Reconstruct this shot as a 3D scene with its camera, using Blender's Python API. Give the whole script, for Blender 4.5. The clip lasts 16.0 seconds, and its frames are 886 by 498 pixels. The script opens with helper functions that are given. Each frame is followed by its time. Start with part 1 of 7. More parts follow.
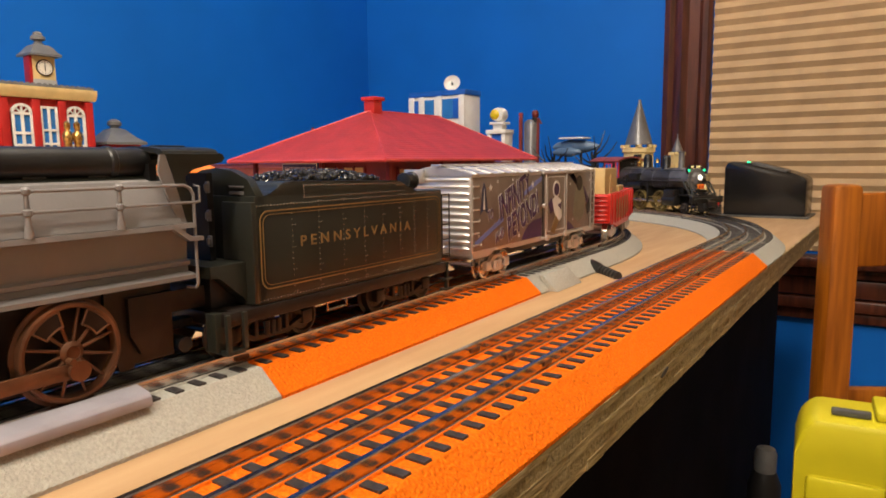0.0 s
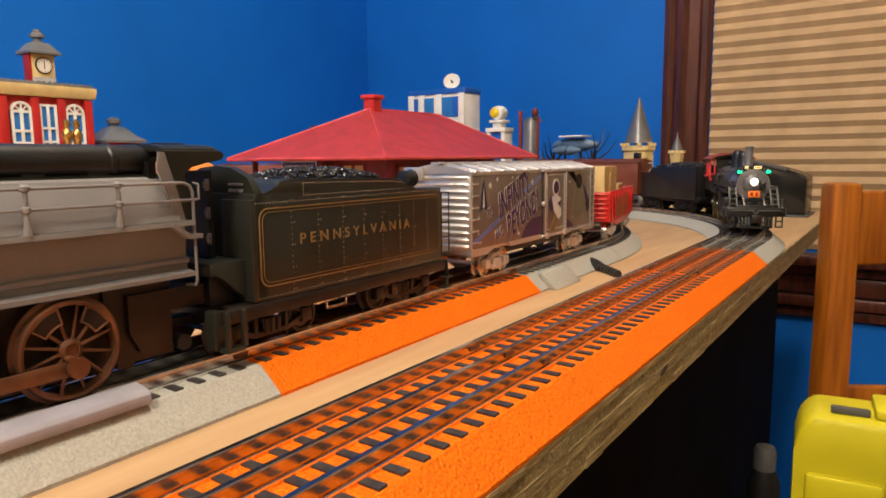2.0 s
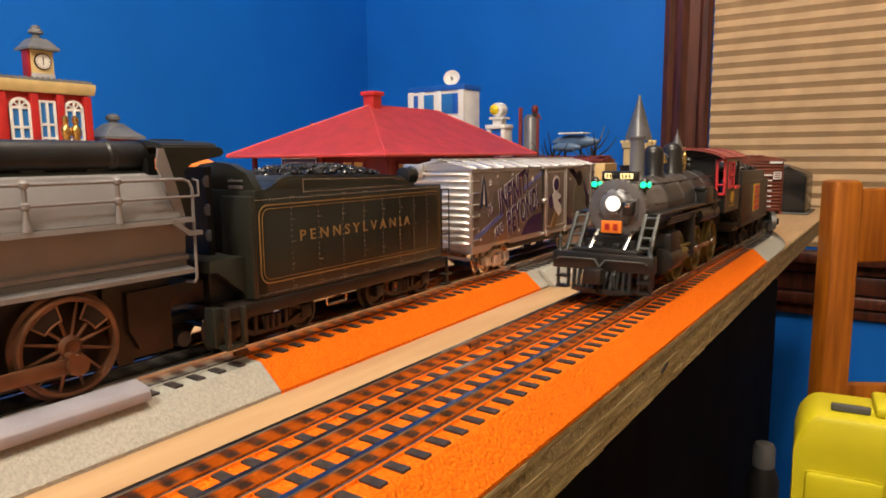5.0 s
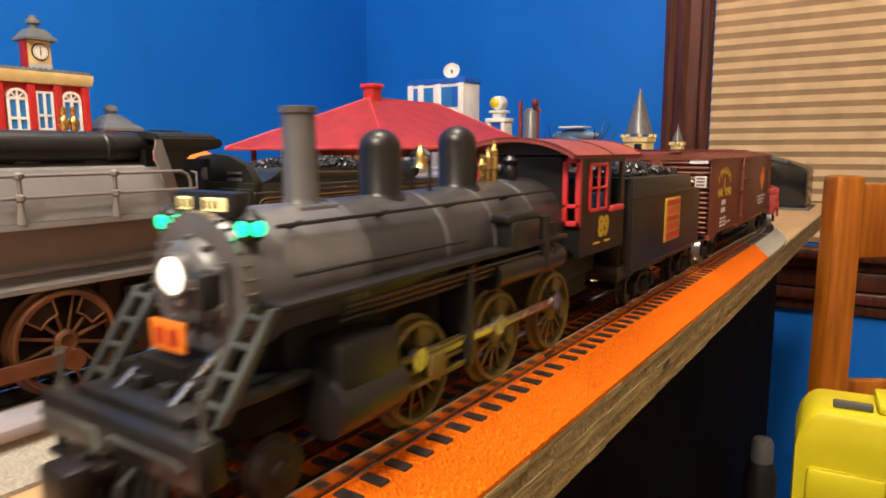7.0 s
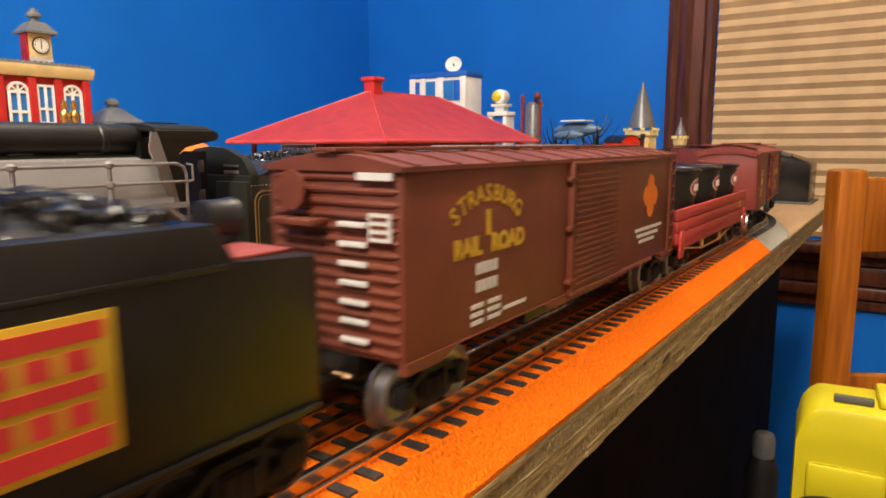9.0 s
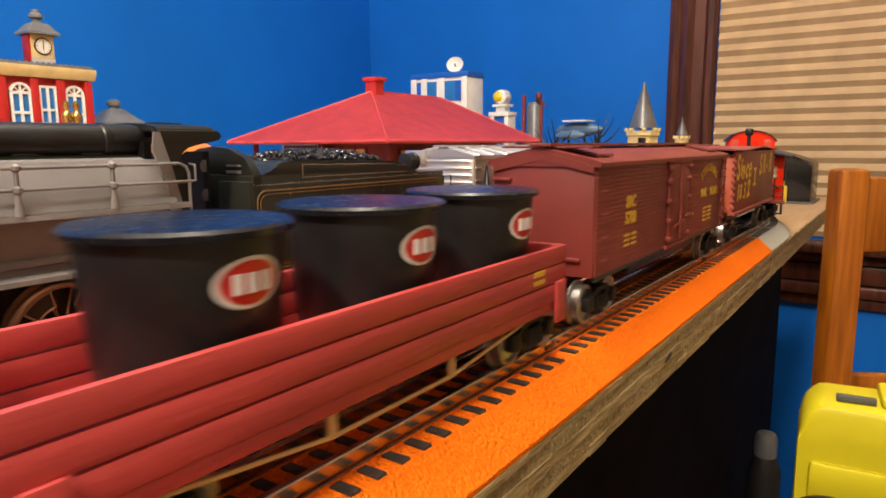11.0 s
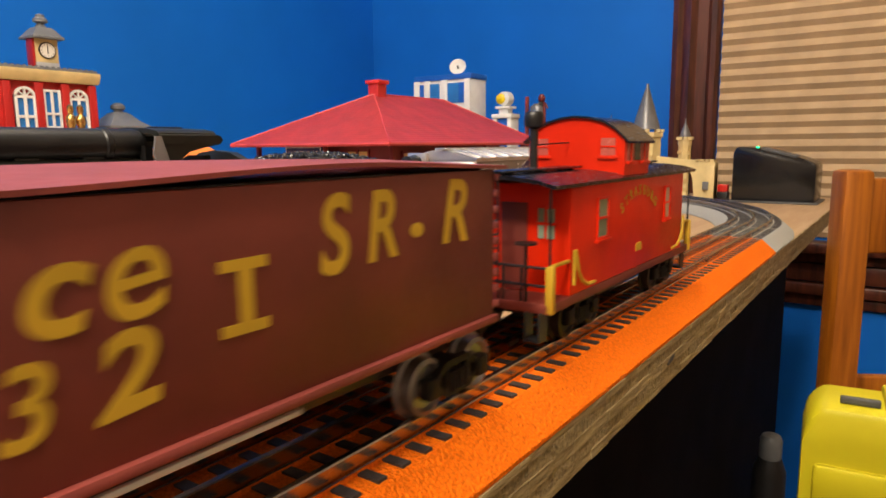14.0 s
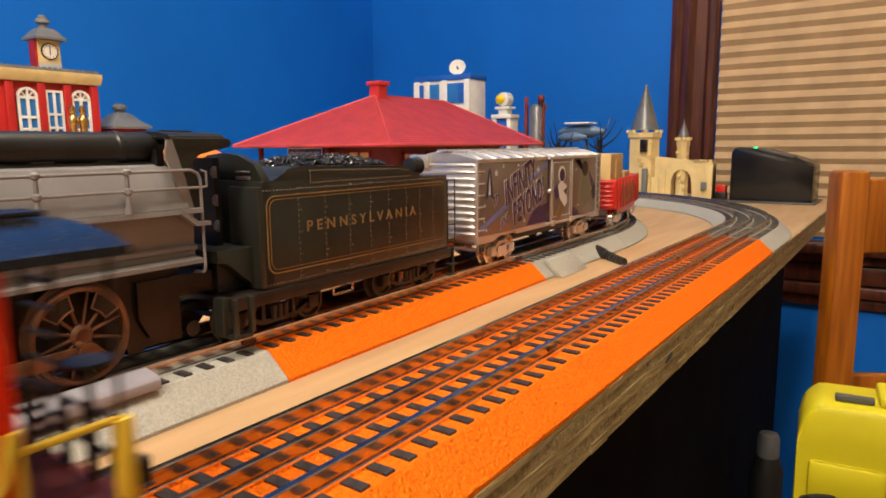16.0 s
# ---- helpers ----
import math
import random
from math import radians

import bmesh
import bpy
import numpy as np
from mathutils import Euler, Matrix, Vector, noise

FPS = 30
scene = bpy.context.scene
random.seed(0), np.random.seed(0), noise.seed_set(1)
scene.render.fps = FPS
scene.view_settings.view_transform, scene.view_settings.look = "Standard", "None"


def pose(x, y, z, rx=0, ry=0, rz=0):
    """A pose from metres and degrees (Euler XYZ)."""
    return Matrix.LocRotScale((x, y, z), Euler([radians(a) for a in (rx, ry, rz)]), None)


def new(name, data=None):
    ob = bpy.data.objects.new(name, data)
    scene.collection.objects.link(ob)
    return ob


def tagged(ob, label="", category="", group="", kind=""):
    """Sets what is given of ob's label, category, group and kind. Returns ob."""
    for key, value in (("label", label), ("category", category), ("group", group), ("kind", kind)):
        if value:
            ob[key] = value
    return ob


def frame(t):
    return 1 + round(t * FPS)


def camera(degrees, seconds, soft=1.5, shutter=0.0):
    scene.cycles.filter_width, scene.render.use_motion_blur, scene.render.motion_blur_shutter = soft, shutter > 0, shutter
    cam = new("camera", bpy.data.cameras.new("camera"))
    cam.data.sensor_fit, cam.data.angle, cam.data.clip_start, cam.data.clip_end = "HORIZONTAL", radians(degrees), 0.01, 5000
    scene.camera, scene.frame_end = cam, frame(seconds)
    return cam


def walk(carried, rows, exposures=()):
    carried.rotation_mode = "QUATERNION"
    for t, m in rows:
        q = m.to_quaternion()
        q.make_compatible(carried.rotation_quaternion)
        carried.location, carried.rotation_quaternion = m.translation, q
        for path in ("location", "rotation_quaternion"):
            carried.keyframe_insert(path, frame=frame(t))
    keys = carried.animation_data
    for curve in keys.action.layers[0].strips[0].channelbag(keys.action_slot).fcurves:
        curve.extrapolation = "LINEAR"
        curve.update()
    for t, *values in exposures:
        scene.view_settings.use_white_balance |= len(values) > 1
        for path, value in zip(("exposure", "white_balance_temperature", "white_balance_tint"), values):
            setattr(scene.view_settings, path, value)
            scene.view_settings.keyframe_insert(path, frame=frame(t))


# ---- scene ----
cam = camera(66.93, 16.0, soft=1.7, shutter=0.5)
# seconds, tilt down, roll, turn to the left, eye x, y, z
PATH = [
    (0, 7.474, -0.609, 34.274, -0.0000, 0.0000, 0.0799),
    (0.5, 7.441, -0.629, 34.236, -0.0003, -0.0000, 0.0797),
    (1, 7.486, -0.626, 34.241, -0.0005, 0.0003, 0.0798),
    (1.5, 7.657, -0.568, 34.188, -0.0007, 0.0001, 0.0796),
    (2, 7.614, -0.593, 34.252, 0.0000, 0.0002, 0.0796),
    (2.5, 7.811, -0.553, 34.241, -0.0003, 0.0003, 0.0795),
    (3, 7.795, -0.600, 34.238, -0.0007, 0.0005, 0.0795),
    (3.5, 7.799, -0.556, 34.224, -0.0003, 0.0003, 0.0797),
    (4, 7.782, -0.542, 34.186, -0.0005, 0.0003, 0.0796),
    (6.5, 8.254, -0.340, 34.148, -0.0021, 0.0014, 0.0795),
    (7, 8.422, -0.228, 34.078, -0.0037, 0.0026, 0.0793),
    (7.5, 8.535, -0.309, 34.275, -0.0031, 0.0059, 0.0787),
    (8, 8.626, -0.241, 34.306, -0.0025, 0.0046, 0.0792),
    (8.5, 8.709, -0.278, 34.370, -0.0028, 0.0063, 0.0785),
    (9, 8.905, -0.216, 34.320, -0.0029, 0.0051, 0.0786),
    (11.5, 8.868, -0.321, 34.465, -0.0029, 0.0044, 0.0783),
    (12, 9.033, -0.388, 34.487, -0.0026, 0.0042, 0.0787),
    (12.5, 8.888, -0.342, 34.566, -0.0023, 0.0045, 0.0782),
    (13, 8.885, -0.471, 34.593, -0.0025, 0.0049, 0.0791),
    (13.5, 8.744, -0.481, 34.640, -0.0026, 0.0047, 0.0789),
    (14, 8.712, -0.516, 34.776, -0.0021, 0.0052, 0.0788),
    (14.5, 8.509, -0.461, 34.814, -0.0019, 0.0049, 0.0785),
    (15, 8.541, -0.403, 34.761, -0.0021, 0.0043, 0.0789),
    (15.5, 8.612, -0.437, 34.713, -0.0020, 0.0026, 0.0800),
    (16, 8.750, -0.499, 34.685, 0.0001, -0.0010, 0.0802),
]


def eye_pose(tilt, roll, turn, x, y, z):
    return pose(x, y, z, 90 - tilt, 0, turn) @ pose(0, 0, 0, 0, 0, roll)


walk(cam, [(r[0], eye_pose(*r[1:])) for r in PATH], exposures=[(0, 0.03), (4.2, 0.03), (6.5, 0.28), (9, 0.38), (11.5, 0.32), (13.5, 0.18), (16, 0.10)])

# ---- world and light ----
world = bpy.data.worlds.new("world")
scene.world = world
world.use_nodes = True
world.node_tree.nodes["Background"].inputs[0].default_value = (0.9, 0.8, 0.7, 1)
world.node_tree.nodes["Background"].inputs[1].default_value = 0.006


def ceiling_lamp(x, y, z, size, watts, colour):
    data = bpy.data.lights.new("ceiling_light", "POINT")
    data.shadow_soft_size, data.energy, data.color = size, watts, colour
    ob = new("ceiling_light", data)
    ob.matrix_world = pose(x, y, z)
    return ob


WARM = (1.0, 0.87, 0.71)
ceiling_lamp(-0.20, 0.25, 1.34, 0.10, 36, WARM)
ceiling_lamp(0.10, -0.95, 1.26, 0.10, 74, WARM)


# ---- materials ----
def mat(name, colour, rough=0.5, metal=0.0, vary=0.12, scale=40.0, bump=0.0, bump_scale=400.0, coat=0.0, glow=0.0, spec=0.5, second=None, stretch=(1, 1, 1), deep=0.0008):
    m = bpy.data.materials.new(name)
    m.use_nodes = True
    nt = m.node_tree
    bs = nt.nodes["Principled BSDF"]
    bs.inputs["Metallic"].default_value = metal
    bs.inputs["Specular IOR Level"].default_value = spec
    bs.inputs["Coat Weight"].default_value = coat
    tc = nt.nodes.new("ShaderNodeTexCoord")
    mp = nt.nodes.new("ShaderNodeMapping")
    mp.inputs["Scale"].default_value = stretch
    nt.links.new(tc.outputs["Object"], mp.inputs[0])
    n1 = nt.nodes.new("ShaderNodeTexNoise")
    n1.inputs["Scale"].default_value, n1.inputs["Detail"].default_value = scale, 6
    nt.links.new(mp.outputs[0], n1.inputs["Vector"])
    ramp = nt.nodes.new("ShaderNodeValToRGB")
    lo = second or tuple(c * (1 - 2 * vary) for c in colour)
    hi = colour if second else tuple(min(1, c * (1 + 2 * vary)) for c in colour)
    ramp.color_ramp.elements[0].position, ramp.color_ramp.elements[1].position = 0.32, 0.68
    ramp.color_ramp.elements[0].color, ramp.color_ramp.elements[1].color = (*lo, 1), (*hi, 1)
    nt.links.new(n1.outputs[0], ramp.inputs[0])
    nt.links.new(ramp.outputs[0], bs.inputs["Base Color"])
    rr = nt.nodes.new("ShaderNodeMapRange")
    rr.inputs["To Min"].default_value, rr.inputs["To Max"].default_value = max(0.03, rough - 0.1), min(1, rough + 0.1)
    n2 = nt.nodes.new("ShaderNodeTexNoise")
    n2.inputs["Scale"].default_value, n2.inputs["Detail"].default_value = bump_scale, 5
    nt.links.new(mp.outputs[0], n2.inputs["Vector"])
    nt.links.new(n2.outputs[0], rr.inputs[0])
    nt.links.new(rr.outputs[0], bs.inputs["Roughness"])
    if bump:
        b = nt.nodes.new("ShaderNodeBump")
        b.inputs["Strength"].default_value, b.inputs["Distance"].default_value = bump, deep
        nt.links.new(n2.outputs[0], b.inputs["Height"])
        nt.links.new(b.outputs[0], bs.inputs["Normal"])
    if glow:
        bs.inputs["Emission Color"].default_value = (*colour, 1)
        bs.inputs["Emission Strength"].default_value = glow
    return m


M_WALL = mat("blue_wall_paint", (0.003, 0.14, 0.59), 0.6, vary=0.04, scale=3, bump=0.12, bump_scale=900, spec=0.22)
# for unseen walls only: beige picked to bounce warm light into the room
M_BOUNCE = mat("warm_bounce_beige", (0.46, 0.35, 0.24), 0.8, vary=0.06, scale=3)
M_CEIL = mat("ceiling_white", (0.75, 0.74, 0.70), 0.9, vary=0.03)
M_FLOOR = mat("dark_floor", (0.05, 0.035, 0.025), 0.7, scale=8)
M_PLY = mat("plywood_face", (0.50, 0.33, 0.175), 0.6, vary=0.10, scale=9, bump=0.1, bump_scale=300, stretch=(9, 0.8, 4), second=(0.40, 0.245, 0.12))
M_PLYEDGE = mat("plywood_edge", (0.47, 0.35, 0.17), 0.85, scale=230, bump=0.9, bump_scale=420, stretch=(1, 0.25, 1.8), second=(0.25, 0.175, 0.075), deep=0.0016)
M_PLYDARK = mat("plywood_end_grain", (0.45, 0.335, 0.165), 0.9, scale=420, bump=1.0, bump_scale=640, second=(0.23, 0.165, 0.075), deep=0.002)
M_CASING = mat("dark_stained_wood", (0.075, 0.020, 0.010), 0.32, vary=0.3, scale=14, bump=0.1, stretch=(6, 6, 0.5), coat=0.3)
M_BLIND = mat("tan_pleated_shade", (0.50, 0.345, 0.19), 0.85, vary=0.05, scale=20, bump=0.15, bump_scale=1500)
M_BLACK = mat("black_paint", (0.012, 0.011, 0.011), 0.5, scale=20)
M_CHAIR = mat("honey_oak", (0.37, 0.112, 0.007), 0.4, vary=0.25, scale=16, bump=0.12, stretch=(9, 9, 0.6), coat=0.12, spec=0.3, second=(0.19, 0.048, 0.003))
M_YELLOW = mat("yellow_plastic", (0.55, 0.475, 0.012), 0.38, vary=0.05, scale=15, bump=0.05, bump_scale=500)
M_GREYPL = mat("grey_plastic", (0.07, 0.07, 0.07), 0.5)
M_ORANGE = mat("orange_ballast", (0.88, 0.160, 0.001), 0.75, vary=0.10, scale=900, bump=1.0, bump_scale=800, deep=0.0017, spec=0.16)
M_STONE = mat("grey_ballast", (0.37, 0.365, 0.32), 0.8, vary=0.06, scale=800, bump=0.8, bump_scale=1000, deep=0.0009, spec=0.3)
M_TIE = mat("dark_tie", (0.030, 0.026, 0.028), 0.45, vary=0.3, scale=200, bump=0.3, bump_scale=500)
M_RAIL = mat("nickel_rail", (0.30, 0.31, 0.34), 0.28, 0.9, scale=100, vary=0.2)
M_RAILDK = mat("polished_rail", (0.50, 0.48, 0.47), 0.22, 1.0, scale=100, vary=0.12)
M_GREEN = mat("brunswick_green", (0.017, 0.018, 0.013), 0.36, vary=0.15, scale=25, bump=0.05)
M_GUN = mat("graphite_grey", (0.215, 0.205, 0.205), 0.42, vary=0.08, scale=25, bump=0.08)
M_DKBLACK = mat("satin_black", (0.014, 0.014, 0.014), 0.38, vary=0.2, scale=60, bump=0.06)
M_RUNGEAR = mat("brown_black_metal", (0.020, 0.014, 0.011), 0.38, 0.3, vary=0.2, scale=90)
# brown metal; on the drivers it carries orange light thrown up by the roadbed
M_WARMBROWN = mat("brown_metal_orange_lit", (0.14, 0.060, 0.028), 0.4, 0.35, vary=0.2, scale=80)
M_GOLD = mat("gold_lettering", (0.24, 0.15, 0.05), 0.5, vary=0.08)
M_COAL = mat("coal", (0.016, 0.016, 0.017), 0.22, vary=0.4, scale=150, bump=0.5, bump_scale=300)
M_CHROME = mat("bright_silver", (0.70, 0.68, 0.66), 0.40, 0.85, vary=0.05, scale=40)
M_SILVERSIDE = mat("satin_silver_print", (0.23, 0.185, 0.155), 0.35, 0.45, vary=0.06, scale=30)
M_PURPLE = mat("purple_print", (0.060, 0.020, 0.095), 0.4, 0.1)
M_VIOLET = mat("violet_blue_print", (0.18, 0.22, 0.55), 0.4, 0.2)
M_NAVY = mat("navy_print", (0.02, 0.03, 0.09), 0.4)
M_TRUCK = mat("dull_black_casting", (0.010, 0.0095, 0.009), 0.55, vary=0.2, scale=90, spec=0.25)
M_WHITE = mat("white_print", (0.72, 0.72, 0.70), 0.5, vary=0.05)
M_RED = mat("bright_red_plastic", (0.56, 0.018, 0.012), 0.3, vary=0.06)
M_ROOFRED = mat("red_shingle_plastic", (0.52, 0.055, 0.055), 0.42, vary=0.07, scale=60, bump=0.2)
M_BRICKRED = mat("brick_red_plastic", (0.17, 0.018, 0.014), 0.5, vary=0.12)
M_CREAM = mat("cream_plastic", (0.62, 0.44, 0.18), 0.45, vary=0.05)
M_TAN = mat("tan_brick_plastic", (0.70, 0.55, 0.26), 0.42, vary=0.06)
M_DKGREY = mat("dark_grey_brick", (0.16, 0.165, 0.17), 0.42, vary=0.06)
M_TOYRED = mat("dark_red_brick", (0.42, 0.016, 0.014), 0.4, vary=0.05)
M_TOYGREY = mat("pale_grey_brick", (0.42, 0.42, 0.42), 0.4, vary=0.04)
M_TOYWHITE = mat("white_brick", (0.75, 0.75, 0.72), 0.35, vary=0.03)
M_TOYBLUE = mat("blue_brick", (0.015, 0.11, 0.50), 0.35, vary=0.03)
M_GLASSBLUE = mat("blue_pane", (0.03, 0.17, 0.48), 0.1, vary=0.03)
M_TOYYELLOW = mat("yellow_brick", (0.75, 0.55, 0.01), 0.3, vary=0.03)
M_MAROON = mat("boxcar_brown", (0.185, 0.034, 0.022), 0.5, vary=0.10, scale=30, bump=0.1)
M_MAROON2 = mat("oxide_red", (0.27, 0.055, 0.045), 0.5, vary=0.10, scale=30, bump=0.1)
M_BOXBROWN = mat("earth_brown", (0.165, 0.042, 0.022), 0.5, vary=0.10, scale=30, bump=0.1)
M_REEFER = mat("deep_maroon", (0.20, 0.034, 0.026), 0.5, vary=0.08, scale=30, bump=0.1)
M_WHEEL = mat("grey_wheel_metal", (0.30, 0.29, 0.28), 0.36, 0.8, vary=0.2, scale=90)
# oxide red lightened to salmon: light on the car ends put into the colour
M_SALMON = mat("oxide_lit_end", (0.56, 0.145, 0.085), 0.55, vary=0.08, scale=30, spec=0.3)
M_FLATRED = mat("flatcar_red", (0.47, 0.052, 0.050), 0.5, vary=0.14, scale=60, bump=0.25, bump_scale=500, stretch=(1, 0.15, 1))
M_CABRED = mat("caboose_red", (0.82, 0.026, 0.003), 0.4, vary=0.05, spec=0.25)
M_LOCOBLK = mat("loco_black", (0.013, 0.0125, 0.012), 0.34, vary=0.15, scale=40, bump=0.06)
M_SMOKEBOX = mat("smokebox_grey", (0.17, 0.165, 0.17), 0.34, 0.35, vary=0.12, scale=50, bump=0.08)
M_BOILER = mat("boiler_dark_grey", (0.058, 0.055, 0.056), 0.34, 0.2, vary=0.12, scale=50, bump=0.06)
M_LADDER = mat("worn_grey_black", (0.055, 0.060, 0.055), 0.4, 0.1, vary=0.15, scale=60)
M_STACK = mat("stack_grey", (0.16, 0.16, 0.165), 0.35, 0.3, vary=0.1)
M_BRASS = mat("brass", (0.62, 0.40, 0.13), 0.25, 0.9, vary=0.1)
# olive of the number print; on drivers and guides, track light as colour
M_OLIVE = mat("olive_print_and_track_light", (0.17, 0.125, 0.035), 0.45, 0.3, vary=0.15)
M_STEEL = mat("bright_steel", (0.50, 0.48, 0.44), 0.25, 0.95, vary=0.1)
M_WINRED = mat("window_red", (0.70, 0.045, 0.055), 0.4, vary=0.05)
M_LETYEL = mat("yellow_lettering", (0.66, 0.42, 0.03), 0.5, vary=0.05)
M_ORPLATE = mat("orange_plate", (0.85, 0.22, 0.02), 0.5, vary=0.05)
M_LAMPW = mat("lit_headlight", (1.0, 0.95, 0.82), 0.3, glow=1.15, vary=0.0)
M_LAMPG = mat("lit_green_marker", (0.01, 0.90, 0.36), 0.3, glow=1.7, vary=0.0)
M_LAMPY = mat("lit_number_board", (0.95, 0.80, 0.36), 0.3, glow=0.8, vary=0.0)
M_DKGLASS = mat("dark_window", (0.01, 0.01, 0.012), 0.08, vary=0.0)
# green light in the caboose windows, held as flat pane colour
M_PALEGREEN = mat("green_lit_pane", (0.27, 0.38, 0.27), 0.2, vary=0.05)
M_PALE = mat("clear_window", (0.6, 0.55, 0.45), 0.15, vary=0.05)
M_CABROOF = mat("gloss_black_roof", (0.012, 0.013, 0.018), 0.25, vary=0.1)
M_CLOCK = mat("clock_white", (0.78, 0.76, 0.68), 0.4, vary=0.02)
M_SKIN = mat("figure_tan", (0.3, 0.16, 0.09), 0.5)
M_FIGBLUE = mat("figure_blue", (0.10, 0.30, 0.60), 0.5)
M_SEAGREY = mat("model_blue_grey", (0.10, 0.17, 0.28), 0.4, vary=0.1)


# ---- builders; lengths in millimetres ----
def box(bm, x0, x1, y0, y1, z0, z1, bev=0.0):
    vs = [bm.verts.new((x, y, z)) for x in (x0, x1) for y in (y0, y1) for z in (z0, z1)]
    fs = [bm.faces.new([vs[i] for i in q]) for q in ((0, 1, 3, 2), (4, 6, 7, 5), (0, 4, 5, 1), (2, 3, 7, 6), (0, 2, 6, 4), (1, 5, 7, 3))]
    if bev:
        es = {e for f in fs for e in f.edges}
        bmesh.ops.bevel(bm, geom=list(es), offset=bev, segments=2, profile=0.5, affect="EDGES")


def cyl(bm, p0, p1, r0, r1=None, n=14, caps=True):
    r1 = r0 if r1 is None else r1
    a, b = Vector(p0), Vector(p1)
    q = (b - a).to_track_quat("Z", "Y")
    rings = []
    for c, r in ((a, r0), (b, r1)):
        rings.append([bm.verts.new(c + q @ Vector((r * math.cos(2 * math.pi * i / n), r * math.sin(2 * math.pi * i / n), 0))) for i in range(n)])
    for i in range(n):
        j = (i + 1) % n
        bm.faces.new((rings[0][i], rings[0][j], rings[1][j], rings[1][i]))
    if caps:
        bm.faces.new(rings[0][::-1])
        bm.faces.new(rings[1])


def lathe(bm, profile, n=20, centre=(0, 0, 0), axis="Z"):
    """profile: (radius, height) from bottom to top."""
    turn = {"Z": Matrix.Identity(3), "Y": Matrix.Rotation(radians(-90), 3, "X"), "X": Matrix.Rotation(radians(90), 3, "Y")}[axis]
    c = Vector(centre)
    rings = []
    for r, h in profile:
        rings.append([bm.verts.new(c + turn @ Vector((r * math.cos(2 * math.pi * i / n), r * math.sin(2 * math.pi * i / n), h))) for i in range(n)])
    for a, b in zip(rings, rings[1:]):
        for i in range(n):
            j = (i + 1) % n
            bm.faces.new((a[i], a[j], b[j], b[i]))
    bm.faces.new(rings[0][::-1])
    bm.faces.new(rings[-1])


def prism(bm, poly, axis, a, b, bev=0.0):
    """poly: (y, z) along x, (x, z) along y, (x, y) along z."""
    put = {"x": lambda u, v, w: (w, u, v), "y": lambda u, v, w: (u, w, v), "z": lambda u, v, w: (u, v, w)}[axis]
    lo = [bm.verts.new(put(u, v, a)) for u, v in poly]
    hi = [bm.verts.new(put(u, v, b)) for u, v in poly]
    n = len(poly)
    fs = [bm.faces.new(lo[::-1]), bm.faces.new(hi)]
    for i in range(n):
        j = (i + 1) % n
        fs.append(bm.faces.new((lo[i], lo[j], hi[j], hi[i])))
    if bev:
        es = {e for f in fs for e in f.edges}
        bmesh.ops.bevel(bm, geom=list(es), offset=bev, segments=2, profile=0.5, affect="EDGES")
    bmesh.ops.recalc_face_normals(bm, faces=[f for f in bm.faces])


def tube(bm, pts, r, n=8):
    for p, q in zip(pts, pts[1:]):
        cyl(bm, p, q, r, n=n)
    for p in pts[1:-1]:
        bmesh.ops.create_icosphere(bm, subdivisions=1, radius=r * 1.02, matrix=Matrix.Translation(p))


def ball(bm, c, r, sub=2, sx=1, sy=1, sz=1):
    bmesh.ops.create_icosphere(bm, subdivisions=sub, radius=r, matrix=Matrix.Translation(c) @ Matrix.Diagonal((sx, sy, sz, 1)))


def sweep(bm, section, stations):
    """section: (side, height) loop; stations: (x, y, heading) in mm and radians, heading 0 = +y."""
    rings = []
    for x, y, a in stations:
        rings.append([bm.verts.new((x + math.cos(a) * s, y + math.sin(a) * s, h)) for s, h in section])
    n = len(section)
    for p, q in zip(rings, rings[1:]):
        for i in range(n):
            j = (i + 1) % n
            bm.faces.new((p[i], p[j], q[j], q[i]))
    bm.faces.new(rings[0][::-1])
    bm.faces.new(rings[-1])


def mesh_from(name, bm, material, sharp=38):
    bmesh.ops.recalc_face_normals(bm, faces=bm.faces[:])
    me = bpy.data.meshes.new(name)
    bmesh.ops.scale(bm, vec=(0.001, 0.001, 0.001), verts=bm.verts[:])
    bm.to_mesh(me)
    bm.free()
    me.materials.append(material)
    me.shade_smooth()
    me.set_sharp_from_angle(angle=radians(sharp))
    return me


def part(name, bm, material, parent, label="", at=None):
    ob = new(name, mesh_from(name, bm, material))
    if parent is not None:
        ob.parent = parent
    if at is not None:
        ob.matrix_basis = at
    return tagged(ob, label) if label else ob


def thing(name, m, label, category, group="", kind=""):
    ob = new(name)
    ob.empty_display_size = 0.01
    ob.matrix_basis = m
    return tagged(ob, label, category, group, kind)


def B():
    return bmesh.new()


SIDE = Matrix(((0, 0, 1, 0), (1, 0, 0, 0), (0, 1, 0, 0), (0, 0, 0, 1)))


